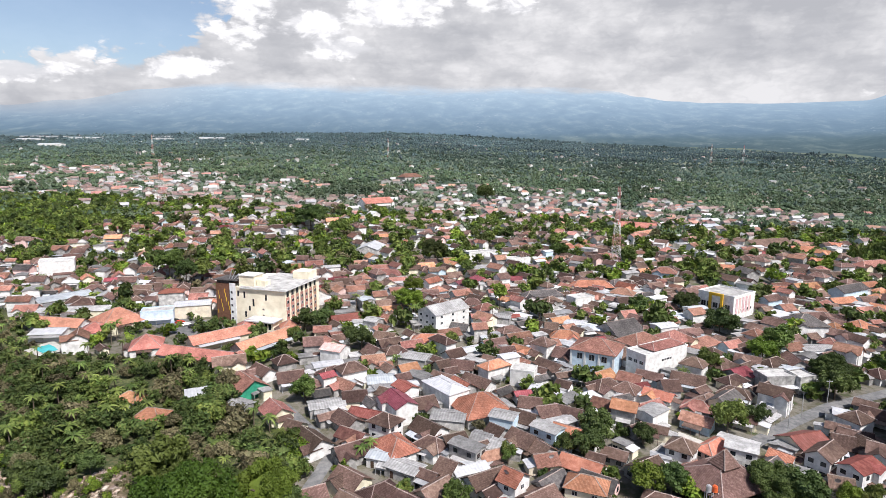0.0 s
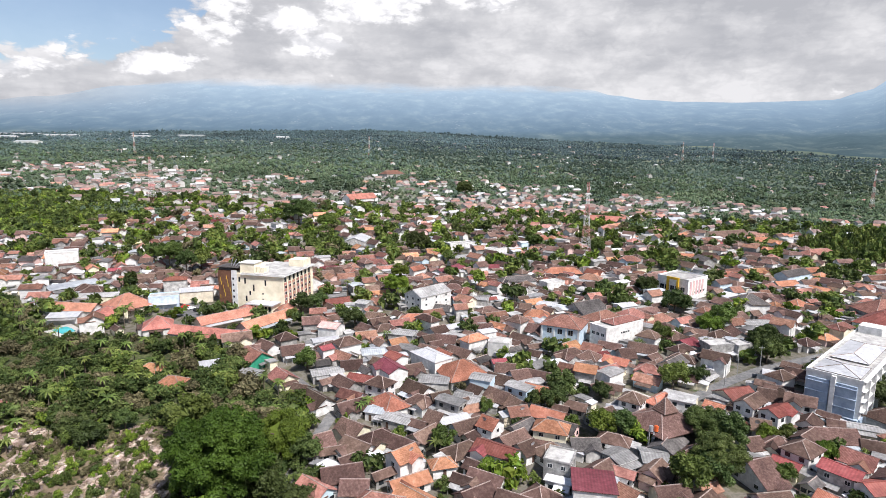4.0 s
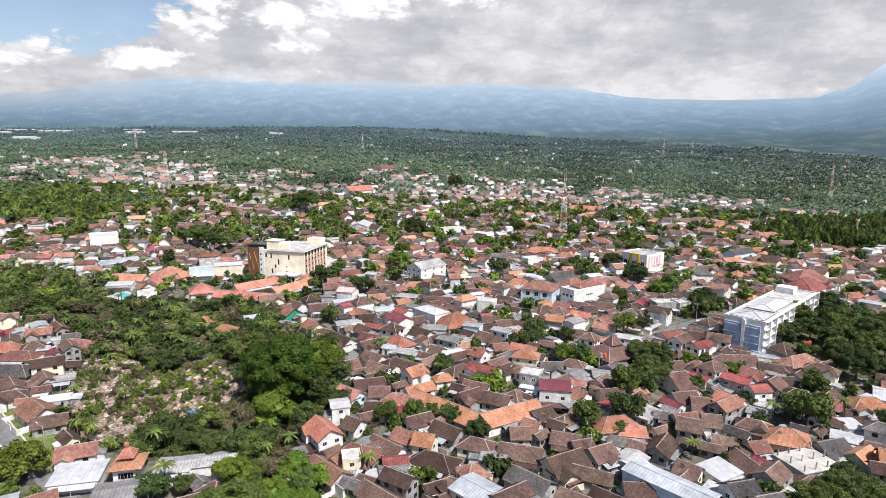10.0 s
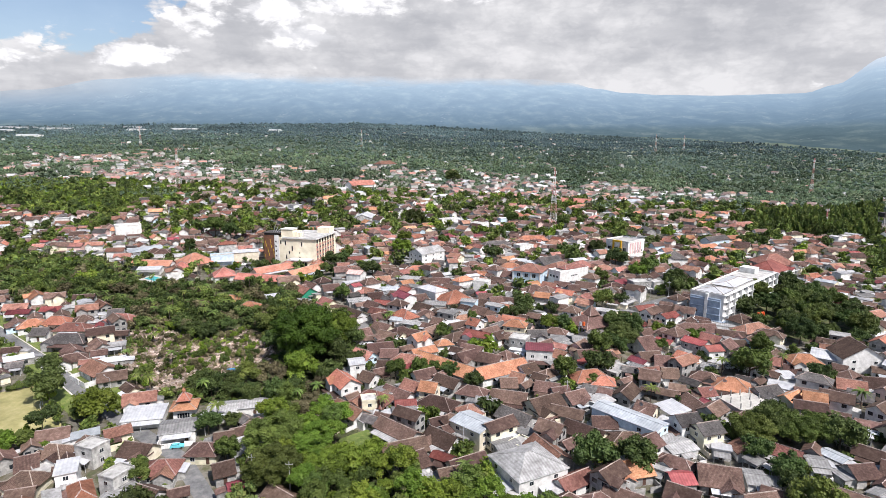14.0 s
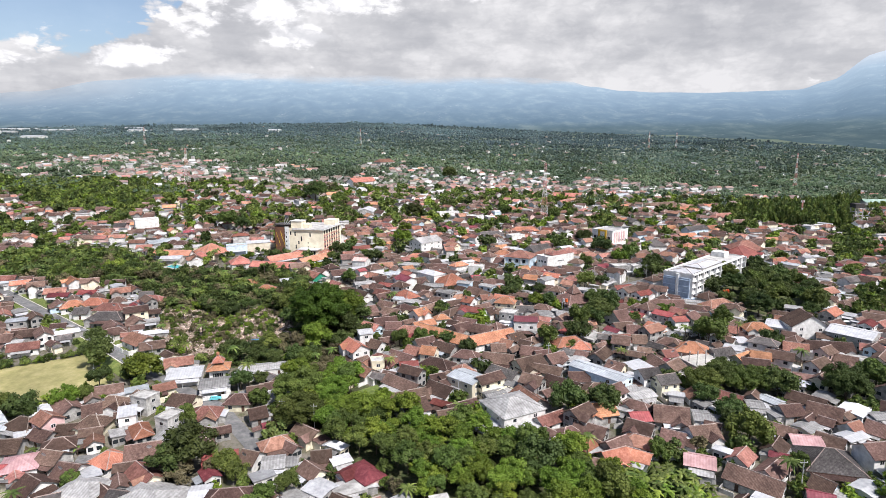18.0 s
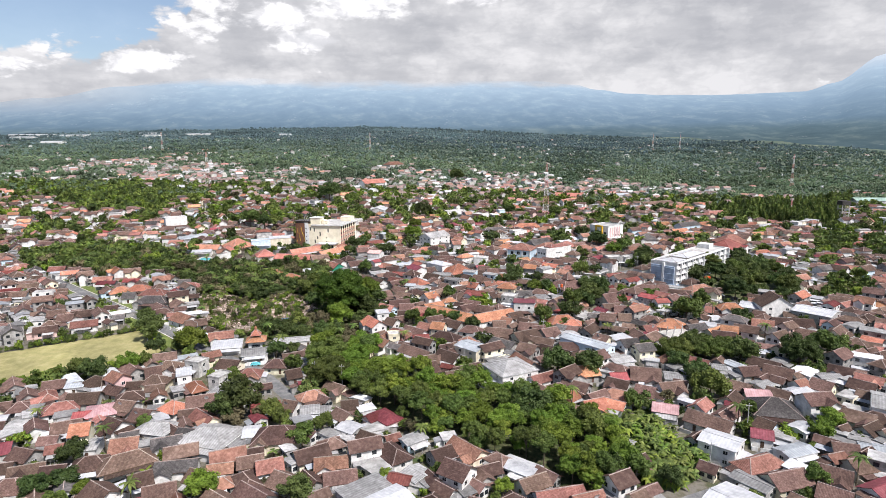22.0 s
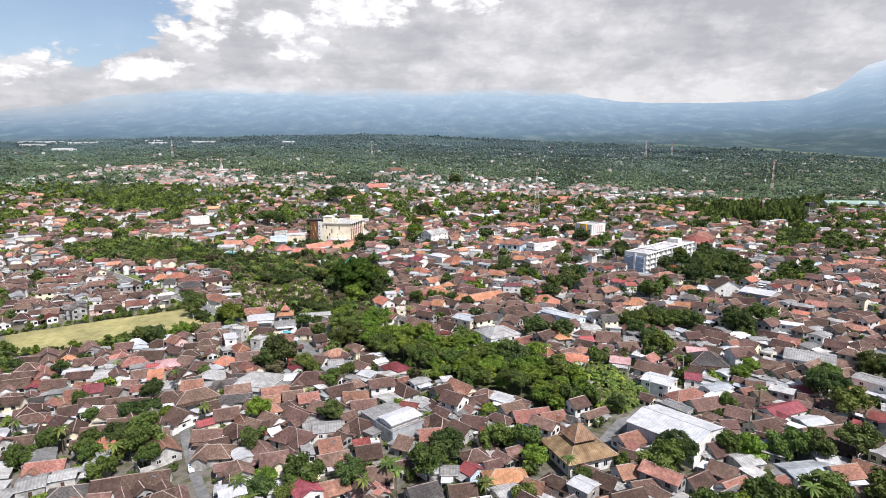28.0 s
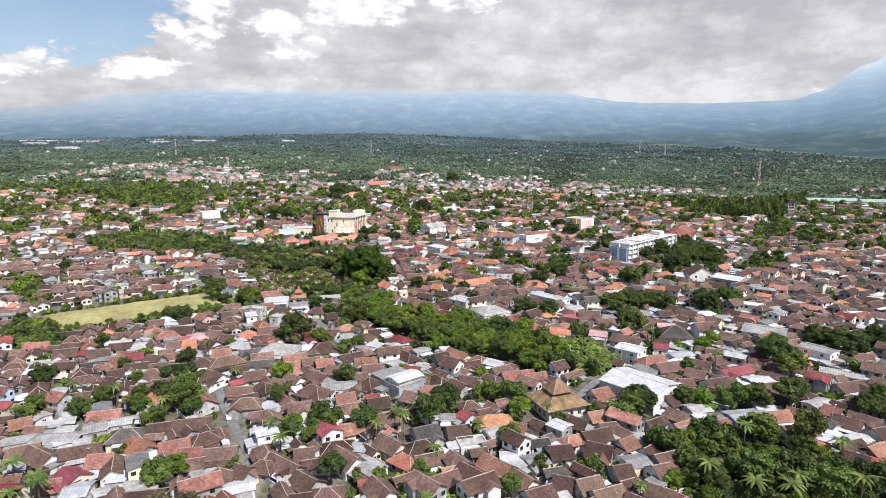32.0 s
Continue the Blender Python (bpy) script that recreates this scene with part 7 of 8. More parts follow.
H(90.1, -84.5, 22, 5.0, 5.9, "cg1")
tree(-37.4, 268.0, 7.6, 17.5, "bright", "big")
tree(-35.5, 270.5, 5.6, 21.5, "bright", "big")
tree(6.8, 284.5, 5.5, 13.9, "bright", "small")
tree(25.7, 270.8, 7.2, 13.2, "dark", "small")
tree(43.7, 283.6, 2.9, 5.9, "mid", "small")
tree(-81.5, 243.6, 6.3, 11.6, "dark", "mid")
tree(-75.3, 249.2, 5.9, 10.7, "dark", "mid")
tree(-75.0, 267.6, 5.1, 9.3, "mid", "small")
tree(-82.6, 231.4, 3.6, 7.1, "mid", "mid")
tree(47.9, 162.3, 3.9, 7.8, "dark", "mid")
tree(42.4, 138.0, 4.9, 9.9, "bright", "mid")
tree(48.9, 138.4, 4.3, 9.4, "dark", "mid")
tree(33.7, 161.9, 5.8, 11.7, "dark", "mid")
tree(75.0, 169.9, 6.4, 12.8, "mid", "mid")
tree(86.2, 176.0, 4.2, 9.1, "dark", "mid")
tree(73.8, 137.0, 7.7, 14.4, "dark", "big")
tree(7.3, 147.4, 2.9, 6.7, "mid", "mid")
tree(-60.5, 178.4, 4.9, 9.7, "mid", "mid")
tree(-51.3, 224.3, 5.3, 10.6, "dark", "mid")
tree(-58.2, 233.2, 4.0, 8.0, "dark", "mid")
tree(-24.3, 237.2, 4.0, 7.9, "dark", "mid")
tree(-14.2, 233.1, 3.4, 6.8, "mid", "mid")
tree(85.8, 216.4, 5.3, 10.7, "mid", "mid")
tree(105.7, 258.9, 8.0, 14.6, "dark", "mid")
tree(100.7, 289.8, 7.0, 14.3, "dark", "big")
tree(80.8, 263.2, 7.3, 14.6, "mid", "small")
tree(76.0, 285.2, 5.4, 10.8, "dark", "small")
tree(121.1, 236.7, 7.1, 14.2, "mid", "mid")
tree(111.4, 229.5, 5.8, 11.6, "bright", "mid")
tree(126.8, 210.8, 8.3, 15.5, "dark", "big")
tree(162.3, 245.6, 4.2, 8.4, "mid", "mid")
tree(122.3, 198.6, 6.3, 12.6, "dark", "mid")
tree(-35.2, 376.9, 9.8, 19.7, "dark", "big")
tree(-18.7, 387.6, 3.9, 7.8, "mid", "small")
tree(-3.8, 428.4, 6.0, 11.9, "dark", "small")
tree(-182.4, 310.0, 9.4, 22.0, "mid", "big")
tree(-166.4, 298.8, 8.2, 19.4, "dark", "big")
tree(-160.0, 305.2, 6.9, 16.3, "mid", "small")
tree(-139.4, 310.9, 6.9, 14.9, "mid", "small")
tree(-128.1, 316.1, 7.5, 16.4, "dark", "small")
tree(-117.6, 319.5, 5.5, 11.9, "mid", "small")
tree(145.4, 351.2, 5.3, 10.7, "dark", "small")
tree(148.8, 317.9, 6.4, 12.7, "dark", "small")
tree(167.1, 321.7, 4.4, 8.7, "mid", "small")
tree(174.9, 279.3, 6.0, 12.0, "dark", "small")
tree(-145.9, 459.9, 14.3, 28.6, "dark", "big")
tree(-118.1, 443.8, 10.0, 18.3, "mid", "big")
tree(50.2, 404.3, 8.1, 14.8, "mid", "big")
tree(94.4, 392.3, 7.7, 14.3, "mid", "big")
tree(-4.0, 665.3, 13.1, 26.2, "dark", "big")
tree(-277.6, 411.2, 7.9, 17.1, "mid", "small")
tree(-60.4, 100.3, 16.5, 30.5, "fig", "big")
tree(-52.1, 120.3, 10.4, 19.0, "bright", "big")
tree(-84.2, 131.5, 7.6, 15.1, "mid", "mid")
tree(-49.6, 100.4, 6.9, 13.9, "dark", "mid")
tree(-58.9, 85.5, 7.9, 14.5, "bright", "mid")
tree(-65.7, 82.4, 5.0, 10.0, "dry", "mid")
tree(78.3, 133.0, 5.9, 12.7, "dark", "mid")
tree(59.3, 111.4, 6.3, 12.6, "mid", "mid")
tree(66.4, 112.9, 5.7, 11.3, "dark", "mid")
tree(54.3, 91.9, 6.4, 12.8, "dark", "mid")
tree(62.6, 144.6, 3.0, 6.0, "dark", "mid")
tree(-6.2, 128.1, 4.4, 8.8, "mid", "mid")
tree(6.3, 115.3, 2.7, 6.4, "bright", "mid")
tree(-23.7, 88.5, 4.5, 9.0, "mid", "mid")
tree(-14.4, 91.7, 4.2, 8.4, "mid", "mid")
tree(-9.9, 91.6, 3.6, 7.1, "mid", "mid")
tree(-3.9, 90.7, 3.5, 7.1, "mid", "mid")
tree(30.2, 154.1, 5.2, 10.4, "dark", "mid")
tree(24.1, 154.9, 3.5, 6.9, "dark", "mid")
tree(104.1, 127.9, 3.9, 7.8, "bright", "mid")
tree(86.0, 115.7, 3.6, 7.2, "mid", "mid")
tree(40.5, 88.9, 5.5, 11.1, "mid", "mid")
tree(158.8, 181.3, 8.8, 18.0, "mid", "big")
tree(142.3, 164.8, 7.9, 14.4, "dark", "mid")
tree(158.4, 168.7, 7.1, 14.4, "dark", "big")
tree(112.1, 98.3, 4.8, 9.5, "dark", "mid")
tree(98.1, 137.6, 3.5, 7.1, "mid", "mid")
tree(92.6, 137.7, 3.3, 6.6, "bright", "mid")
tree(7.3, 149.0, 2.7, 6.9, "mid", "mid")
tree(-2.3, 88.8, 3.8, 7.7, "dark", "mid")
tree(5.7, 80.6, 4.1, 8.2, "dark", "mid")
tree(69.7, 118.1, 7.7, 15.7, "dark", "big")
tree(110.9, 90.3, 7.7, 15.3, "mid", "mid")
tree(127.8, 113.9, 5.3, 10.7, "mid", "mid")
tree(100.3, 53.1, 8.2, 13.7, "dark", "big")
tree(108.7, 47.6, 7.8, 13.2, "mid", "big")
tree(151.8, 128.4, 7.5, 15.2, "dark", "big")
tree(175.0, 151.9, 7.1, 14.6, "dark", "big")
tree(87.0, 37.2, 4.5, 9.1, "dark", "mid")
tree(91.0, 28.2, 4.8, 9.6, "dark", "mid")
tree(105.9, 151.3, 2.9, 5.8, "mid", "mid")
tree(66.6, 85.2, 2.6, 5.3, "mid", "mid")
tree(135.0, 86.3, 5.5, 11.0, "dark", "mid")
tree(50.2, 84.0, 3.0, 6.0, "mid", "mid")
tree(-120.2, 56.9, 7.4, 12.2, "bright", "mid")
tree(-142.8, 66.9, 7.1, 14.2, "dark", "mid")
tree(-129.3, 45.0, 3.9, 11.8, "dark", "mid")
tree(-157.1, 87.7, 5.2, 9.5, "dark", "mid")
tree(-87.3, 23.7, 3.6, 7.2, "mid", "mid")
tree(-79.1, 49.3, 4.3, 8.5, "dark", "mid")
tree(-72.8, 52.8, 3.1, 6.2, "dark", "mid")
tree(-68.3, 35.4, 4.7, 8.5, "mid", "mid")
tree(-54.5, 37.6, 10.5, 17.3, "mid", "big")
tree(-43.6, 38.6, 8.7, 12.8, "bright", "big")
tree(-46.5, 47.0, 6.5, 11.0, "bright", "big")
tree(-49.9, 23.4, 9.8, 16.1, "mid", "big")
tree(-29.0, 28.3, 6.5, 9.6, "bright", "mid")
tree(-37.6, 26.5, 8.2, 12.0, "bright", "big")
tree(-135.9, 36.0, 4.9, 9.0, "bright", "mid")
tree(-155.2, 32.3, 4.6, 8.4, "mid", "mid")
tree(-145.2, 28.5, 6.4, 10.6, "dark", "mid")
tree(-131.2, 40.0, 3.5, 7.0, "mid", "mid")
tree(-81.0, -3.8, 6.1, 12.3, "dark", "mid")
tree(-75.8, -6.5, 4.1, 8.3, "dry", "mid")
tree(-106.2, -7.3, 2.8, 5.6, "mid", "mid")
tree(-90.2, 28.2, 3.1, 6.2, "mid", "mid")
tree(-50.2, -17.3, 4.5, 8.9, "mid", "mid")
tree(-69.4, -2.0, 3.0, 6.1, "dry", "mid")
tree(90.3, 13.3, 7.1, 12.9, "mid", "mid")
tree(89.2, 22.3, 4.3, 8.6, "dark", "mid")
tree(89.3, 46.3, 8.1, 13.6, "mid", "big")
tree(102.8, 48.3, 7.1, 11.9, "mid", "big")
tree(115.8, 44.9, 7.3, 12.1, "dark", "mid")
tree(138.7, 42.6, 10.0, 16.9, "dark", "big")
tree(152.3, 47.2, 7.9, 14.5, "mid", "mid")
tree(60.1, 5.2, 4.2, 8.4, "mid", "mid")
tree(113.0, -14.2, 4.0, 8.0, "bright", "mid")
tree(50.2, 31.8, 6.3, 11.5, "dark", "mid")
tree(37.9, 29.3, 7.0, 14.0, "dark", "mid")
tree(23.9, -1.3, 7.1, 13.0, "dark", "mid")
tree(-75.8, -0.2, 8.0, 16.0, "dark", "mid")
tree(-116.9, -44.1, 4.8, 9.6, "dark", "mid")
tree(-112.4, -39.5, 4.0, 7.9, "dark", "mid")
tree(-107.9, -51.5, 4.6, 9.2, "mid", "mid")
tree(-104.9, -42.9, 3.0, 6.0, "bright", "mid")
tree(-118.4, -66.0, 5.3, 10.6, "mid", "mid")
tree(-104.4, -67.7, 4.7, 9.4, "mid", "mid")
tree(-65.8, -62.8, 4.8, 9.5, "dark", "mid")
tree(13.4, -62.4, 5.8, 10.6, "mid", "mid")
tree(-3.1, -69.5, 5.9, 11.9, "dark", "mid")
tree(11.6, -41.7, 3.0, 6.0, "bright", "mid")
tree(67.2, -71.1, 7.5, 14.0, "dark", "big")
tree(120.2, -7.7, 4.4, 8.1, "bright", "mid")
tree(134.8, -33.9, 7.2, 16.0, "dark", "big")
tree(84.1, -66.9, 4.8, 9.7, "mid", "mid")
tree(102.3, -68.5, 6.6, 12.0, "mid", "mid")
tree(91.1, -67.7, 5.7, 9.3, "bright", "mid")
tree(109.6, -69.6, 5.9, 11.7, "dark", "mid")
tree(-44.6, -12.6, 3.9, 9.2, "mid", "mid")
tree(-21.3, -35.5, 2.3, 4.7, "bright", "mid")
tree(42.8, -36.3, 4.7, 9.4, "dark", "mid")
tree(41.5, -15.1, 6.4, 11.7, "mid", "mid")
tree(-100.6, -65.0, 6.7, 13.4, "mid", "mid")
tree(-116.2, -68.5, 4.4, 8.0, "mid", "mid")
tree(-107.4, -77.3, 4.7, 8.5, "mid", "mid")
tree(-95.3, -72.1, 4.6, 9.3, "mid", "mid")
tree(-112.2, -59.2, 5.5, 10.0, "dark", "mid")
tree(-169.1, -46.6, 5.2, 10.4, "dark", "mid")
tree(-155.1, -72.4, 5.7, 10.5, "mid", "mid")
tree(-137.8, -71.4, 5.1, 9.2, "mid", "mid")
tree(-133.9, -62.1, 4.6, 8.5, "mid", "mid")
tree(-87.5, -112.2, 5.2, 10.3, "mid", "mid")
tree(-84.6, -107.7, 4.4, 8.1, "bright", "mid")
tree(-72.1, -79.7, 0.9, 1.8, "mid", "mid")
tree(-55.5, -87.8, 4.9, 9.0, "dark", "mid")
tree(-43.7, -84.5, 6.2, 13.4, "mid", "mid")
tree(-30.5, -82.3, 4.9, 10.7, "dark", "mid")
tree(-47.2, -90.7, 4.0, 8.1, "mid", "mid")
tree(-8.2, -78.1, 6.2, 12.4, "mid", "mid")
tree(-2.5, -65.7, 5.2, 10.4, "dark", "mid")
tree(21.7, -64.7, 5.7, 11.4, "mid", "mid")
tree(24.0, -72.9, 4.2, 8.5, "bright", "mid")
tree(18.3, -91.9, 4.3, 8.6, "mid", "mid")
tree(26.4, -106.4, 3.3, 6.6, "mid", "mid")
tree(41.3, -108.2, 3.2, 6.9, "mid", "mid")
tree(16.8, -118.0, 3.8, 7.7, "mid", "mid")
tree(36.7, -81.6, 2.9, 6.8, "dark", "mid")
tree(60.8, -77.6, 7.3, 13.3, "mid", "mid")
tree(137.4, -28.2, 7.3, 16.2, "mid", "big")
tree(134.6, -46.5, 6.9, 13.9, "mid", "mid")
tree(120.4, -71.8, 6.2, 14.7, "dark", "mid")
tree(113.6, -93.5, 6.6, 13.3, "mid", "mid")
tree(63.2, -114.7, 3.4, 6.1, "bright", "mid")
tree(66.6, -97.7, 6.8, 11.2, "mid", "mid")
tree(82.3, -95.9, 7.8, 12.9, "mid", "mid")
tree(98.4, -92.0, 7.3, 12.1, "mid", "mid")
tree(72.6, -114.6, 7.1, 12.0, "dark", "big")
tree(85.7, -114.1, 7.7, 12.8, "mid", "mid")
tree(97.4, -113.1, 6.8, 11.2, "dark", "mid")
tree(102.9, -122.3, 7.8, 12.9, "mid", "mid")
tree(115.5, -119.3, 7.3, 12.1, "dark", "mid")
tree(144.8, -76.8, 5.5, 11.0, "dark", "mid")
tree(156.5, -65.9, 4.2, 8.5, "mid", "mid")
tree(171.5, -23.3, 9.4, 17.5, "dark", "big")
tree(166.2, -12.4, 8.0, 14.9, "mid", "big")
tree(193.5, -13.0, 7.2, 14.8, "dark", "big")

for x, y, h, r in ((-130.9, -112.4, 9, 4), (-120.6, -117.9, 8, 4), (-116.6, -122.0, 9, 4), (-122.2, -125.5, 8, 4), (-20.0, -80.0, 7, 3.5), (89.3, -127.0, 10, 4), (80.4, -125.6, 10, 4), (-60.7, -89.0, 8, 3.5), (-55.2, -97.8, 8, 3.5), (-5.4, -101.5, 6, 3), (177.9, -15.6, 9, 4), (-156.3, 221.5, 9, 3.5), (-156.5, 218.1, 9, 3), (-138.3, 178.6, 7, 3), (-116.2, 156.8, 7, 3.5), (-113.7, 170.3, 6, 3), (-123.9, 142.9, 7, 3.5), (-115.3, 140.7, 7, 3.5), (-114.1, 98.2, 6, 3), (111.4, 93.3, 7, 3.5), (110.9, 100.7, 7, 3.5), (-12.3, -13.8, 5, 3), (73.5, 207.4, 5, 3), (-33.8, 145.7, 5, 2.6), (-32.0, 148.8, 5, 2.6)):
    palm(x, y, h, r)

# ---- the rest of the town: houses in the plots that are left ----
rnd = random.Random(5)
BULKMAT = {}
for key, cols in (("b", [(0.074, 0.045, 0.037), (0.110, 0.069, 0.056), (0.166, 0.114, 0.096)]), ("k", [(0.05, 0.046, 0.046), (0.09, 0.082, 0.08), (0.14, 0.13, 0.125)]), ("o", [(0.27, 0.115, 0.07), (0.37, 0.165, 0.10), (0.46, 0.235, 0.16)]), ("c", [(0.15, 0.072, 0.055), (0.235, 0.115, 0.088), (0.33, 0.182, 0.144)]), ("m", [(0.13, 0.03, 0.033), (0.18, 0.045, 0.045), (0.24, 0.08, 0.08)]), ("g", [(0.20, 0.195, 0.19), (0.29, 0.285, 0.28), (0.38, 0.375, 0.37)]), ("w", [(0.34, 0.345, 0.36), (0.44, 0.445, 0.46), (0.52, 0.52, 0.53)]), ("s", [(0.29, 0.315, 0.34), (0.37, 0.395, 0.42), (0.44, 0.465, 0.485)])):
    BULKMAT[key] = material("town_roof_" + key, cols, scale=0.9, rough=0.85, spec=0.15, vary=0.5, hue=0.014, island=True, stain=0.35, stain_scale=0.15, bump=0.2)


FIELD_EDGE = [(-242, 42), (-160, 92), (-118, 48), (-205, 2)]


def street_angle(x, y):
    """The direction of the lanes, which turns slowly across the town."""
    return 26 + 9 * math.sin(x * 0.012 + 1.0) + 8 * math.sin(y * 0.015)


def built_up(x, y):
    for z in (WEST_WOOD, GARDEN, BELT, CORNER_WOOD, OFFICE_WOOD, FIELD_EDGE, LOT, HOTEL_LAND, FAR_GROVE, PLANTATION, *EDGE_WOODS):
        if inside(x, y, z):
            return False
    return not any(near_line(x, y, line, w / 2 + 3.2) for line, w, _ in ROADS)


def in_view(x, y):
    """The town that the flight looks over."""
    return abs(x) < 60 + 0.86 * (y + 290) and -190 < y


def grove(x, y):
    """Where trees crowd out the houses: patches that grow larger away from the centre."""
    g = noise.noise(Vector((x * 0.020, y * 0.016, 9.3))) + 0.4 * noise.noise(Vector((x * 0.05, y * 0.04, 2.3)))
    return g > 0.46 - 0.30 * max(0.0, min(1.0, (y - 120) / 330.0))


spots = []
for j in range(94):
    for i in range(-92, 93):
        x, y = i * 8.0 + rnd.uniform(-2.0, 2.0) + (j % 2) * 4.0, -178 + j * 7.2 + rnd.uniform(-2.0, 2.0)
        if in_view(x, y) and built_up(x, y) and y < 480:
            spots.append((x, y))
rnd.shuffle(spots)
made = 0
for x, y in spots:
    if rnd.random() > (0.84 if y < 200 else 0.72 if y < 330 else 0.52):
        continue
    L, W = rnd.uniform(6.5, 11.0), rnd.uniform(5.0, 7.4)
    if not free(x, y, 0.40 * W) or (y > 150 and grove(x, y) and rnd.random() < 0.8):
        continue
    rot = street_angle(x, y) + rnd.choice((0, 108)) + rnd.gauss(0, 6)
    if y < 150:
        roof = rnd.choices("bcogwkms", (66, 9, 3.5, 10, 3.5, 3.5, 3, 1.5))[0]
    else:
        roof = rnd.choices("bcogwkms", (50, 20, 6, 10, 7, 3, 2, 2))[0]
    style = "gable" if roof in "gws" or rnd.random() < 0.72 else "hip"
    if rnd.random() < 0.04:
        style = "flat"
    storeys = 2 if rnd.random() < (0.14 if y < 60 else 0.27) else 1
    wall = rnd.choices(("white", "cream", "grey", "blue", "pink"), (32, 15, 45, 4, 4) if y < 150 else (62, 14, 16, 4, 4))[0]
    house(x, y, rot, L, W, roof, style, storeys, wall, detail=0, bulk=True)
    made += 1
for k in range(6000):
    y = rnd.uniform(-175, 330)
    x = rnd.uniform(-1, 1) * min(60 + 0.86 * (y + 290), 330)
    if not free(x, y, 1.15) or not built_up(x, y):
        continue
    roof = rnd.choices("bcgwkm", (50, 8, 24, 8, 7, 3))[0]
    house(x, y, street_angle(x, y) + rnd.choice((0, 108)) + rnd.gauss(0, 7), rnd.uniform(4.0, 6.6), rnd.uniform(3.0, 4.6), roof, "shed" if roof in "gw" else "gable", 1, rnd.choice(("white", "grey", "grey", "cream")), detail=0, bulk=True)
NAMES = {"b": "brown_tile_roofs", "k": "dark_tile_roofs", "o": "orange_tile_roofs", "c": "clay_tile_roofs", "m": "maroon_roofs", "g": "grey_sheet_roofs", "w": "white_sheet_roofs", "s": "steel_blue_roofs"}
for key, (v, f) in BULK.items():
    if key.startswith("wall_"):
        tagged(build("town_walls_" + key[5:], v, f, [WALL[key[5:]]]), key[5:] + " plastered walls of the farther town houses", "houses", kind="stuff")
    elif key == "glass":
        tagged(build("town_windows", v, f, [GLASS]), "dark windows of the farther town houses", "windows", kind="stuff")
    elif key == "caps":
        tagged(build("town_ridge_caps", v, f, [CAP]), "mortared ridges of the farther tile roofs", "houses", kind="stuff")
    elif key == "roof_concrete":
        tagged(build("town_flat_roofs", v, f, [MAT["concrete"]]), "flat concrete roofs of farther houses", "houses", kind="stuff")
    else:
        tagged(build("town_" + NAMES[key[5:]], v, f, [BULKMAT[key[5:]]]), NAMES[key[5:]].replace("_", " ") + " of the farther town houses", "houses", kind="stuff")

# trees between the houses: single ones near by, joined ones farther off
CLUMPS = {}


def clump(x, y, r, h, kind):
    CLUMPS.setdefault(kind, []).append((x, y, r, h))
    claim(x, y, r * 0.5)


for k in range(19000):
    y = rnd.uniform(-175, 560)
    x = rnd.uniform(-1, 1) * (60 + 0.86 * (y + 290))
    if not built_up(x, y):
        continue
    r = rnd.choice((1.2, 1.6, 2.0, 2.4, 3.0, 3.6, 4.6)) * (1.0 if y < 220 else 1.25)
    if y > 150 and grove(x, y):
        r = rnd.uniform(2.6, 5.5)
    if free(x, y, r * (0.42 if y < 220 else 0.24)):
        q = rnd.random()
        kind = rnd.choices(("mid", "dark", "bright", "dry"), (45, 32, 18, 5) if y < 260 else (58, 22, 16, 4))[0]
        if q < 0.07 and y < 300:
            palm(x, y, rnd.uniform(5, 10), rnd.uniform(2.4, 3.4))
            claim(x, y, 1.5)
        elif q < 0.13 and y < 150:
            banana(x, y)
            claim(x, y, 1.2)
        elif y < 0 and r > 3.2:
            tree(x, y, r, r * rnd.uniform(1.8, 2.4), kind, "mid")
        else:
            clump(x, y, r, r * rnd.uniform(1.7, 2.3), kind)


def scatter(zone, step, lo, hi, kinds, size="mid", top=1.9, skip=0.1):
    """Trees over a zone, shoulder to shoulder."""
    x0, x1 = min(p[0] for p in zone), max(p[0] for p in zone)
    y0, y1 = min(p[1] for p in zone), max(p[1] for p in zone)
    y = y0
    while y < y1:
        x = x0
        while x < x1:
            px, py = x + rnd.uniform(-0.45, 0.45) * step, y + rnd.uniform(-0.45, 0.45) * step
            if inside(px, py, zone) and rnd.random() > skip and free(px, py, 0.1):
                r = rnd.uniform(lo, hi)
                tree(px, py, r, r * rnd.uniform(top * 0.85, top * 1.15), rnd.choice(kinds), size)
            x += step
        y += step


scatter(BELT, 4.9, 2.5, 4.4, ("bright", "mid", "bright", "mid", "bright"), "mid", 2.5, 0.05)
scatter(CORNER_WOOD, 6.5, 3.0, 5.0, ("mid", "dark", "mid", "bright"), "mid", 1.8)
scatter(OFFICE_WOOD, 8.5, 4.0, 6.5, ("dark", "mid", "dark"), "mid", 1.9)
for k in range(2600):
    x, y = rnd.uniform(224, 505), rnd.uniform(355, 574)
    r = rnd.uniform(3.0, 6.0)
    if inside(x, y, FAR_GROVE) and free(x, y, r * 0.3):
        clump(x, y, r * 0.8, r * rnd.uniform(2.6, 3.4), rnd.choice(("dark", "mid", "mid")))
for k in range(2200):
    x, y = rnd.uniform(-520, -180), rnd.uniform(330, 560)
    r = rnd.uniform(2.6, 5.2)
    if inside(x, y, WEST_WOOD) and free(x, y, r * 0.3):
        clump(x, y, r, r * 1.9, rnd.choices(("mid", "dark", "bright"), (60, 28, 12))[0])
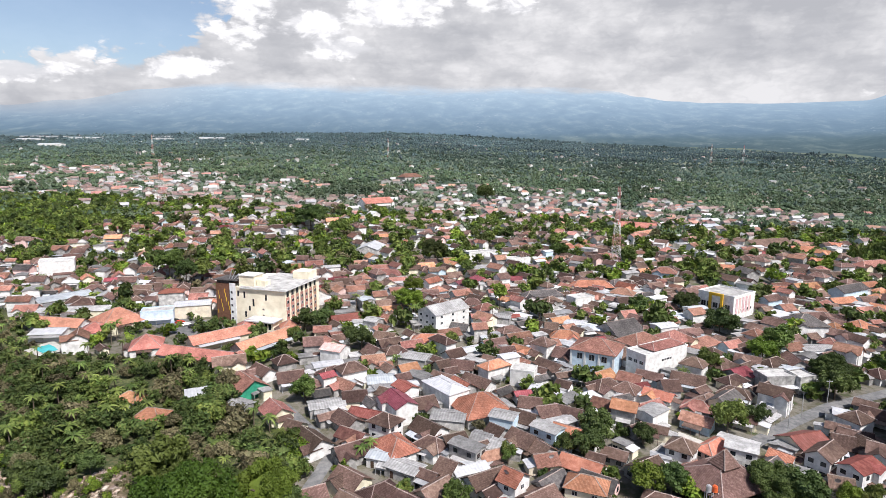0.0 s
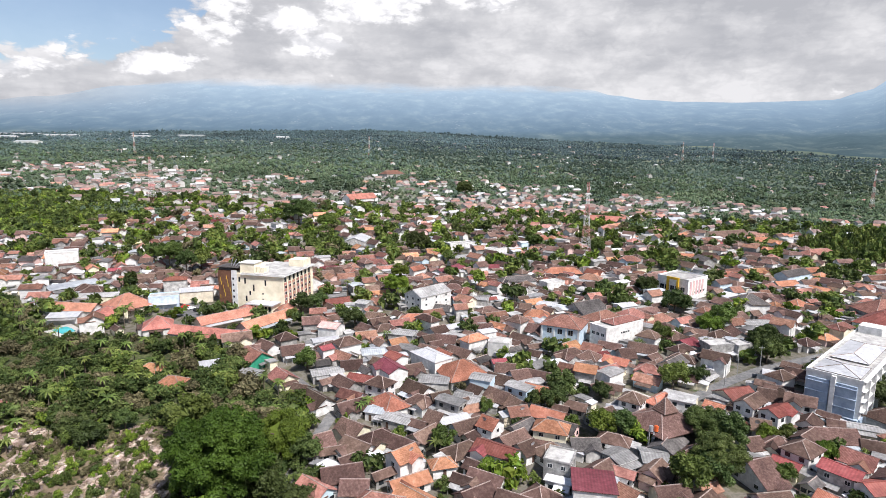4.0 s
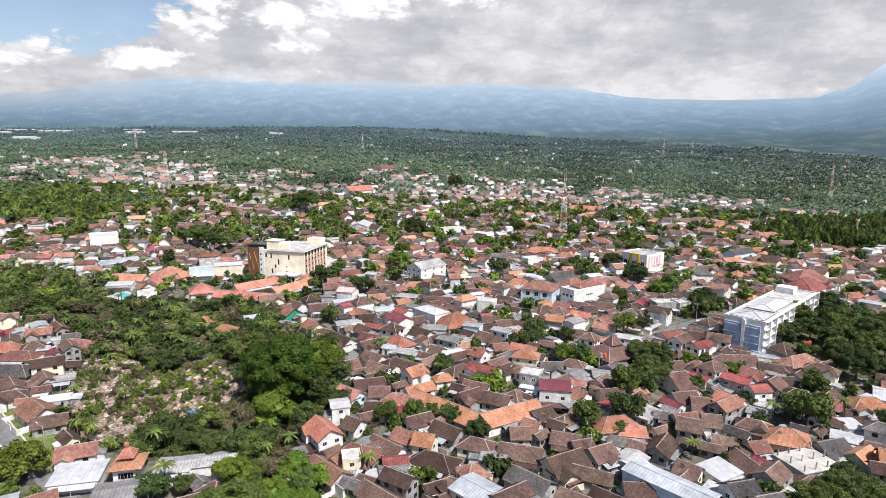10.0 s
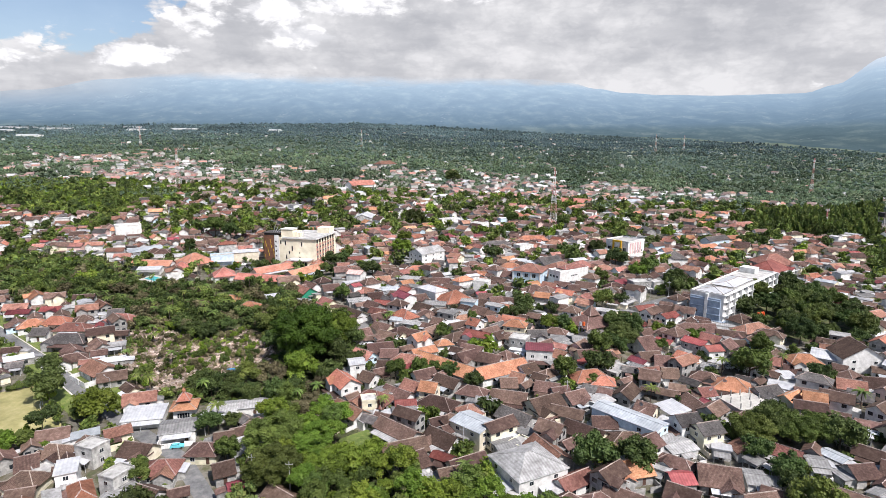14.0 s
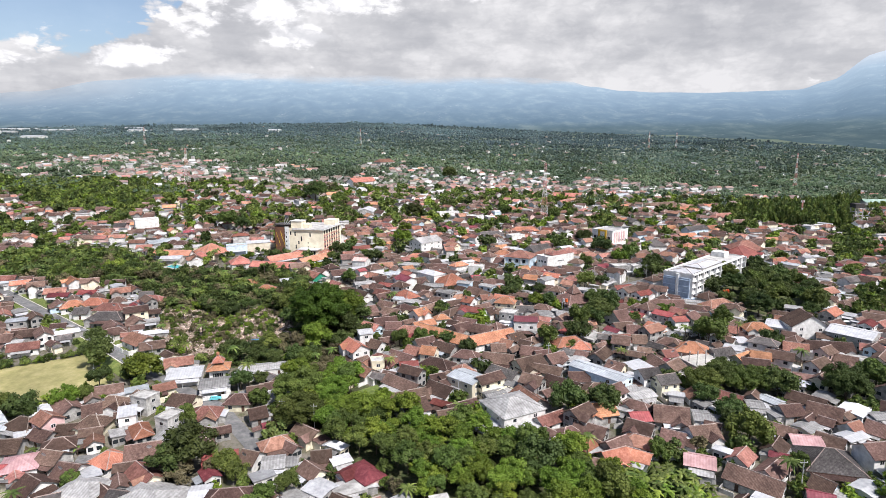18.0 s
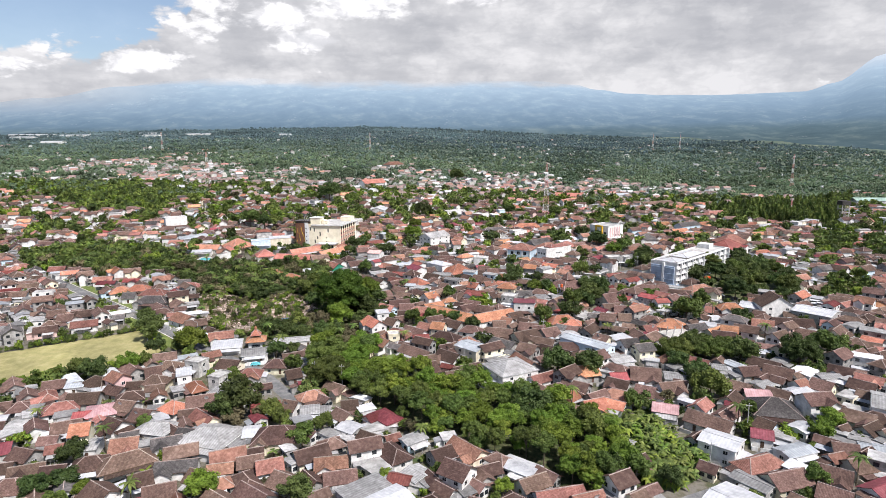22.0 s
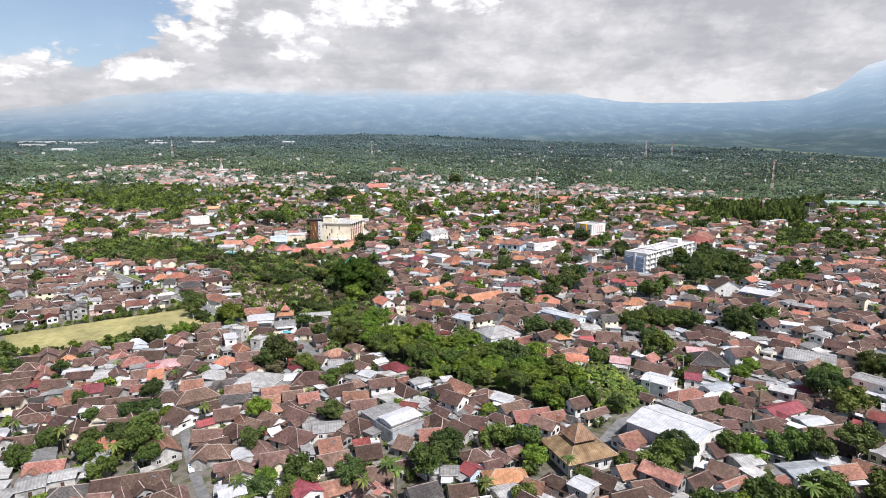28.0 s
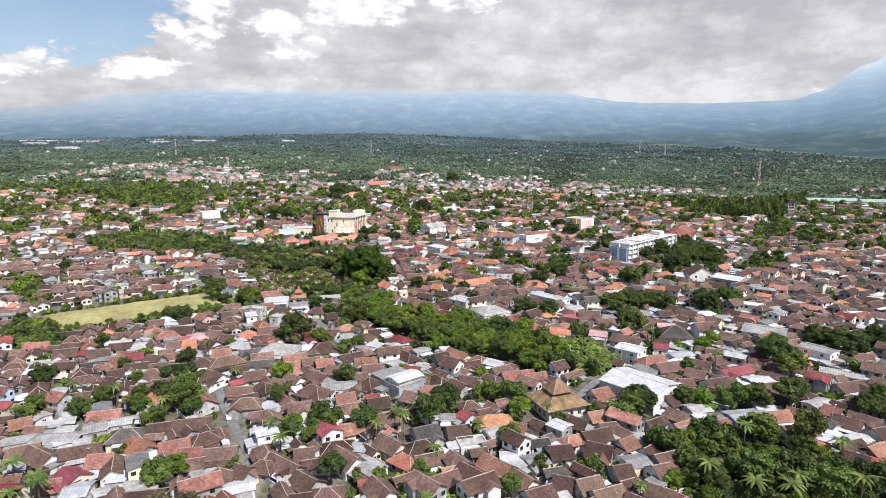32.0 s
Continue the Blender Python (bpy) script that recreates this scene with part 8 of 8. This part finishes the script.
for zone in EDGE_WOODS:
    zx, zy = [p[0] for p in zone], [p[1] for p in zone]
    for k in range(int((max(zx) - min(zx)) * (max(zy) - min(zy)) / 9)):
        x, y = rnd.uniform(min(zx), max(zx)), rnd.uniform(min(zy), max(zy))
        r = rnd.uniform(2.4, 5.4)
        if inside(x, y, zone) and free(x, y, r * 0.28):
            clump(x, y, r, r * 1.9, rnd.choices(("mid", "dark", "bright", "dry"), (36, 48, 8, 8))[0])
# hotel grounds and cemetery: tall trees to the north, scrub among the graves
for k in range(5600):
    x, y = rnd.uniform(-310, -38), rnd.uniform(58, 265)
    if not inside(x, y, GARDEN):
        continue
    grave = inside(x, y, CEMETERY)
    r = rnd.uniform(0.5, 1.9) if grave else rnd.choice((1.5, 2.2, 3.0, 4.0, 5.2)) if y < 196 else rnd.choice((1.2, 1.6, 2.2))
    if not free(x, y, r * 0.26) or (grave and rnd.random() < 0.35):
        continue
    kind = rnd.choices(("dry", "mid", "dark", "bright"), (48, 26, 10, 16) if grave else (24, 14, 59, 3))[0]
    if r > 3.5 and y < 135:
        tree(x, y, r, r * rnd.uniform(1.5, 2.0), kind, "mid")
    elif rnd.random() < (0.03 if grave else 0.12):
        palm(x, y, rnd.uniform(3, 8), rnd.uniform(2.0, 3.2))
        claim(x, y, 1.2)
    else:
        clump(x, y, r, r * rnd.uniform(1.5, 2.0), kind)
for k in range(1100):
    x, y = rnd.uniform(-156, -70), rnd.uniform(70, 142)
    r = rnd.uniform(0.5, 1.7)
    if inside(x, y, CEMETERY) and free(x, y, 0.1) and noise.noise(Vector((x * 0.07, y * 0.07, 5.0))) > -0.05:
        clump(x, y, r, r * rnd.uniform(1.8, 3.2), rnd.choices(("dry", "mid", "dark", "bright"), (40, 28, 10, 22))[0])
for k in range(14):
    x, y = rnd.uniform(66, 138), rnd.uniform(-138, -92)
    if inside(x, y, CORNER_WOOD):
        palm(x, y, rnd.uniform(8, 11), rnd.uniform(3.2, 4.0))
for k in range(260):
    x, y = rnd.uniform(-190, -60), rnd.uniform(200, 268)
    if inside(x, y, HOTEL_LAND):
        r = rnd.choice((1.5, 2.2, 3.0, 3.8))
        if free(x, y, r * 0.6):
            clump(x, y, r, r * 2.0, rnd.choice(("mid", "dark", "dark", "bright")))
# hedge and young trees round the field
for (x0, y0), (x1, y1), n, lo, hi in ((FIELD[3], FIELD[2], 60, 0.9, 2.1), (FIELD[0], FIELD[1], 40, 1.0, 2.2), (FIELD[1], FIELD[2], 10, 1.2, 2.4)):
    for k in range(n):
        q = (k + rnd.uniform(-0.4, 0.4)) / n
        r = rnd.uniform(lo, hi)
        clump(x0 + (x1 - x0) * q + rnd.uniform(-1, 1), y0 + (y1 - y0) * q + rnd.uniform(-1, 1), r, r * rnd.uniform(1.6, 3.0), rnd.choice(("mid", "bright", "dark")))
# banana groves
for zone in (PLANTATION, PLANTATION, [(-30, -120), (-20, -98), (4, -104), (10, -120), (0, -130)], [(30, 8), (44, 4), (52, -6), (46, -8)]):
    xs0, ys0 = [p[0] for p in zone], [p[1] for p in zone]
    for k in range(130):
        x, y = rnd.uniform(min(xs0), max(xs0)), rnd.uniform(min(ys0), max(ys0))
        if inside(x, y, zone):
            banana(x, y, rnd.uniform(1.8, 3.2))

for kind, some in CLUMPS.items():
    av, af, n0 = [], [], 0
    for x, y, r, h in some:
        me = rnd.choice((FINE if y < 200 and r > 1.3 and inside(x, y, GARDEN) else SMALL if y < 170 else TINY)[kind])
        co = np.empty(len(me.vertices) * 3)
        me.vertices.foreach_get("co", co)
        co = co.reshape(-1, 3)
        fc = np.empty(len(me.loops), dtype=np.int64)
        me.loops.foreach_get("vertex_index", fc)
        a2 = rnd.uniform(0, 6.28)
        c, s = math.cos(a2), math.sin(a2)
        ch = min(h, r * 1.9) if h < 2.7 * r else h
        p = np.stack([x + r * (c * co[:, 0] - s * co[:, 1]), y + r * (s * co[:, 0] + c * co[:, 1]), ground_z(x, y) + (h - ch) * 0.6 + ch / 1.75 * co[:, 2] - 0.2 * r], 1)
        av.append(p)
        af.append(fc.reshape(-1, 4) + n0)
        n0 += len(co)
    tagged(build("garden_trees_" + kind, np.concatenate(av).tolist(), np.concatenate(af).tolist(), [material("town_leaves_" + kind, LEAFCOL[kind], scale=0.12, vary=0.3, island=True, bump=0, spec=0.2, rough=0.65, translucent=0.25, stain=0.45, stain_scale=0.06)]), TREE_WORDS[kind].replace("tree", "trees") + " and shrubs between the houses", "trees", kind="stuff")

# ---- distance: woods and settlements beyond the town ----
rg = np.random.RandomState(3)


def far_town(x, y):
    """How densely built the far plain is, 0 to 1."""
    n = noise.noise(Vector((x * 0.0042, y * 0.0030, 1.7))) + 0.5 * noise.noise(Vector((x * 0.011, y * 0.008, 4.2)))
    d = 0.52 - (y - 430) / 620.0 + 0.7 * n
    for cx, cy, rx, ry, k in ((-583, 840, 110, 60, 0.7), (-500, 1010, 120, 50, 0.9), (-678, 1165, 120, 60, 0.7), (-314, 1034, 70, 40, 0.5), (-200, 1090, 120, 30, 0.5), (-90, 1195, 90, 40, 0.4), (-60, 760, 150, 260, 0.5), (130, 1030, 110, 60, 0.55), (435, 1392, 130, 40, 0.35), (384, 880, 120, 50, 0.35), (573, 1060, 140, 50, 0.35), (150, 640, 130, 120, 0.4), (-420, 470, 150, 80, -0.9), (-250, 620, 120, 60, -0.4), (-900, 1300, 250, 60, 0.35)):
        d += k * math.exp(-(((x - cx) / rx) ** 2 + ((y - cy) / ry) ** 2))
    rows = noise.noise(Vector((x * 0.016, y * 0.022, 11.0)))       # lines of trees between the quarters
    return max(0.0, min(1.0, d)) * max(0.15, min(1.0, 0.85 + 1.1 * rows))


bt = [[], [], []]
bi = [[], [], []]
wv, wf = [], []


def add_far_house(x, y, rot, L, W, h, sel):
    v, f = bt[sel], bi[sel]
    n = len(v)
    c, s = math.cos(rot), math.sin(rot)
    z = ground_z(x, y)
    hx, hy = L / 2, W / 2
    P = lambda u, w, q: (x + c * u - s * w, y + s * u + c * w, z + q)
    w0 = len(wv)
    wv.extend([P(-hx, -hy, -2), P(hx, -hy, -2), P(hx, hy, -2), P(-hx, hy, -2), P(-hx, -hy, h), P(hx, -hy, h), P(hx, hy, h), P(-hx, hy, h), P(-hx, 0, h + hy * 0.55), P(hx, 0, h + hy * 0.55)])
    wf.extend([(w0, w0 + 1, w0 + 5, w0 + 4), (w0 + 1, w0 + 2, w0 + 6, w0 + 9, w0 + 5), (w0 + 2, w0 + 3, w0 + 7, w0 + 6), (w0 + 3, w0, w0 + 4, w0 + 8, w0 + 7)])
    o = 0.6
    r = (hy + o) * 0.55
    v.extend([P(-hx - o, -hy - o, h - 0.25), P(hx + o, -hy - o, h - 0.25), P(hx + o, hy + o, h - 0.25), P(-hx - o, hy + o, h - 0.25), P(-hx - o, 0, h + r - 0.2), P(hx + o, 0, h + r - 0.2)])
    f.extend([(n, n + 1, n + 5, n + 4), (n + 2, n + 3, n + 4, n + 5)])


woods = []                    # x, y, crown radius, height
for j in range(260):
    y = 470 + 8.0 * j * (1 + j / 170)
    if y > 3300:
        break
    step = 6.2 + (y - 470) * 0.0030
    half = 60 + 0.86 * (y + 290)
    i = -half
    while i < half:
        x, yy = i + rg.uniform(-0.5, 0.5) * step, y + rg.uniform(-0.6, 0.6) * step
        i += step
        if inside(x, yy, FAR_GROVE) or math.hypot(x, yy + 135) > foot(math.degrees(math.atan2(x, yy + 135))) - 15:
            continue
        d = far_town(x, yy)
        u = rg.uniform()
        open_land = noise.noise(Vector((x * 0.003, yy * 0.0045, 7.1))) + 0.5 * noise.noise(Vector((x * 0.012, yy * 0.016, 3.3)))
        if u < max(d * 0.70, 0.008 if yy < 2400 else 0.003):
            k = rg.uniform()
            add_far_house(x, yy, radians(street_angle(x, yy) + rg.choice((0, 90)) + rg.normal() * 8), rg.uniform(6.5, 11), rg.uniform(5, 8), 2.4 if rg.uniform() < 0.88 else 5.6, 0 if k < 0.62 else 1 if k < 0.82 else 2)
        elif u < 0.93 - max(0.0, open_land - 0.30) * 1.6:
            r = min(1.7, float(np.exp(rg.normal() * 0.25))) * (1.9 if d > 0.25 else 3.0) * (1 + max(0.0, yy - 1000) / 3200)
            swell = 0.85 + 0.9 * noise.noise(Vector((x * 0.009, yy * 0.012, 21.0)))
            woods.append((x, yy, r, r * rg.uniform(1.6, 2.3) * (0.8 if d > 0.25 else max(0.45, swell))))
# tile colours here are paler and less saturated than in the town
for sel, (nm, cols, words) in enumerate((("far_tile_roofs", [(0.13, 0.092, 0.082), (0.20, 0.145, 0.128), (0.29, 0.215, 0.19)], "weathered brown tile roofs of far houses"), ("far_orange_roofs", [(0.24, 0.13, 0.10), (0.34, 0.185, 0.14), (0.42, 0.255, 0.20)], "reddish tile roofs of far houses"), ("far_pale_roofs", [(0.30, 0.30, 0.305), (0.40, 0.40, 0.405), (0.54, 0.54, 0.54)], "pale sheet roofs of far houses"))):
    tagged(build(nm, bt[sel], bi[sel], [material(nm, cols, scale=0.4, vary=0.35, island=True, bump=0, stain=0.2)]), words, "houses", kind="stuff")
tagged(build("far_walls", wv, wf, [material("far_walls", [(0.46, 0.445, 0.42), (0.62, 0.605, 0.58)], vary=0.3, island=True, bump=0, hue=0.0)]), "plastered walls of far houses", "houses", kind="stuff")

# scrub and small fields under the far trees
fv = [(x, y, ground_z(x, y) + 0.25) for y in ys if y >= 470 for x in xs]
ff = [(j * nx + i, j * nx + i + 1, (j + 1) * nx + i + 1, (j + 1) * nx + i) for j in range(len(fv) // nx - 1) for i in range(nx - 1)]
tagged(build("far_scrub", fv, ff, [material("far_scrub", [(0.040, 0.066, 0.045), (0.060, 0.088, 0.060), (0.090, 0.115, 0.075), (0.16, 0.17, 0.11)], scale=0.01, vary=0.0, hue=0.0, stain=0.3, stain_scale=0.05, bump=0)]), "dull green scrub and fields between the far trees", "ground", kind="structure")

# far woods: each tree is a handful of ragged lumps of foliage
OCTA = np.array([(1, 0, 0), (0, 1, 0), (-1, 0, 0), (0, -1, 0), (0, 0, 1.15), (0, 0, -0.8)], float)
OCTF = np.array([(0, 1, 4), (1, 2, 4), (2, 3, 4), (3, 0, 4), (1, 0, 5), (2, 1, 5), (3, 2, 5), (0, 3, 5)])
ALL = np.array(woods)
# scattered borders between plain green leaves and the haze-tinted ones
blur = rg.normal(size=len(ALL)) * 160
for nm, mat, lo, hi, lumps, words in (("near_woods", "far", -9e9, 1050, 8, "green woods and groves at the edge of the town"), ("middle_woods", "middle", 1050, 1550, 5, "green woods beyond the town, greyed by haze put into their colour"), ("far_woods", "distant", 1550, 9e9, 4, "wooded plain far beyond the town, its leaves tinted blue-grey for haze")):
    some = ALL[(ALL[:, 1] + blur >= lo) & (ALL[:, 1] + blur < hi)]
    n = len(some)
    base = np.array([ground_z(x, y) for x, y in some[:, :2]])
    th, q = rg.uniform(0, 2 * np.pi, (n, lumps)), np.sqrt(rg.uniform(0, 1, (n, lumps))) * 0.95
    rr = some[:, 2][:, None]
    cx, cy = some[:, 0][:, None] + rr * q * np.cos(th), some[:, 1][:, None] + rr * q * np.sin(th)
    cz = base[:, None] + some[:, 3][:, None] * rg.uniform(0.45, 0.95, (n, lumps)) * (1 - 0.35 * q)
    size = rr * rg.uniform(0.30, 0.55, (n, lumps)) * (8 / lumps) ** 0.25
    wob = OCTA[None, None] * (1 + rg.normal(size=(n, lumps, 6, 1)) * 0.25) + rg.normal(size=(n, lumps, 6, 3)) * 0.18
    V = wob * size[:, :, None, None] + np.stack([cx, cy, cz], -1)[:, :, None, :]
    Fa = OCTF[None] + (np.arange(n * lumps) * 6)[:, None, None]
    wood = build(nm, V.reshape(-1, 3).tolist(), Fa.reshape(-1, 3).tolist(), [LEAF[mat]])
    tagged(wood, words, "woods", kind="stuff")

# long pale factory sheds on the plain
for x, y, L in ((-1745, 2115, 90), (-1660, 2100, 120), (-1540, 1850, 80), (-1180, 1490, 60), (-1450, 2000, 110), (-1250, 2150, 70), (-620, 1900, 40), (-1120, 1930, 60), (-980, 2000, 90)):
    fsh = shell("factory_shed", x, y, 4, L, 26, 7, WALL["white"], "long pale factory shed far out on the wooded plain", "factory shed", "factory sheds")
    rv, rf, ri, _ = roof_mesh(L, 26, 7, "gable", 10, 0.5)
    build("roof", rv, rf, [MAT["w"], MAT["w"], MAT["w"], MAT["w"]], ri, fsh)
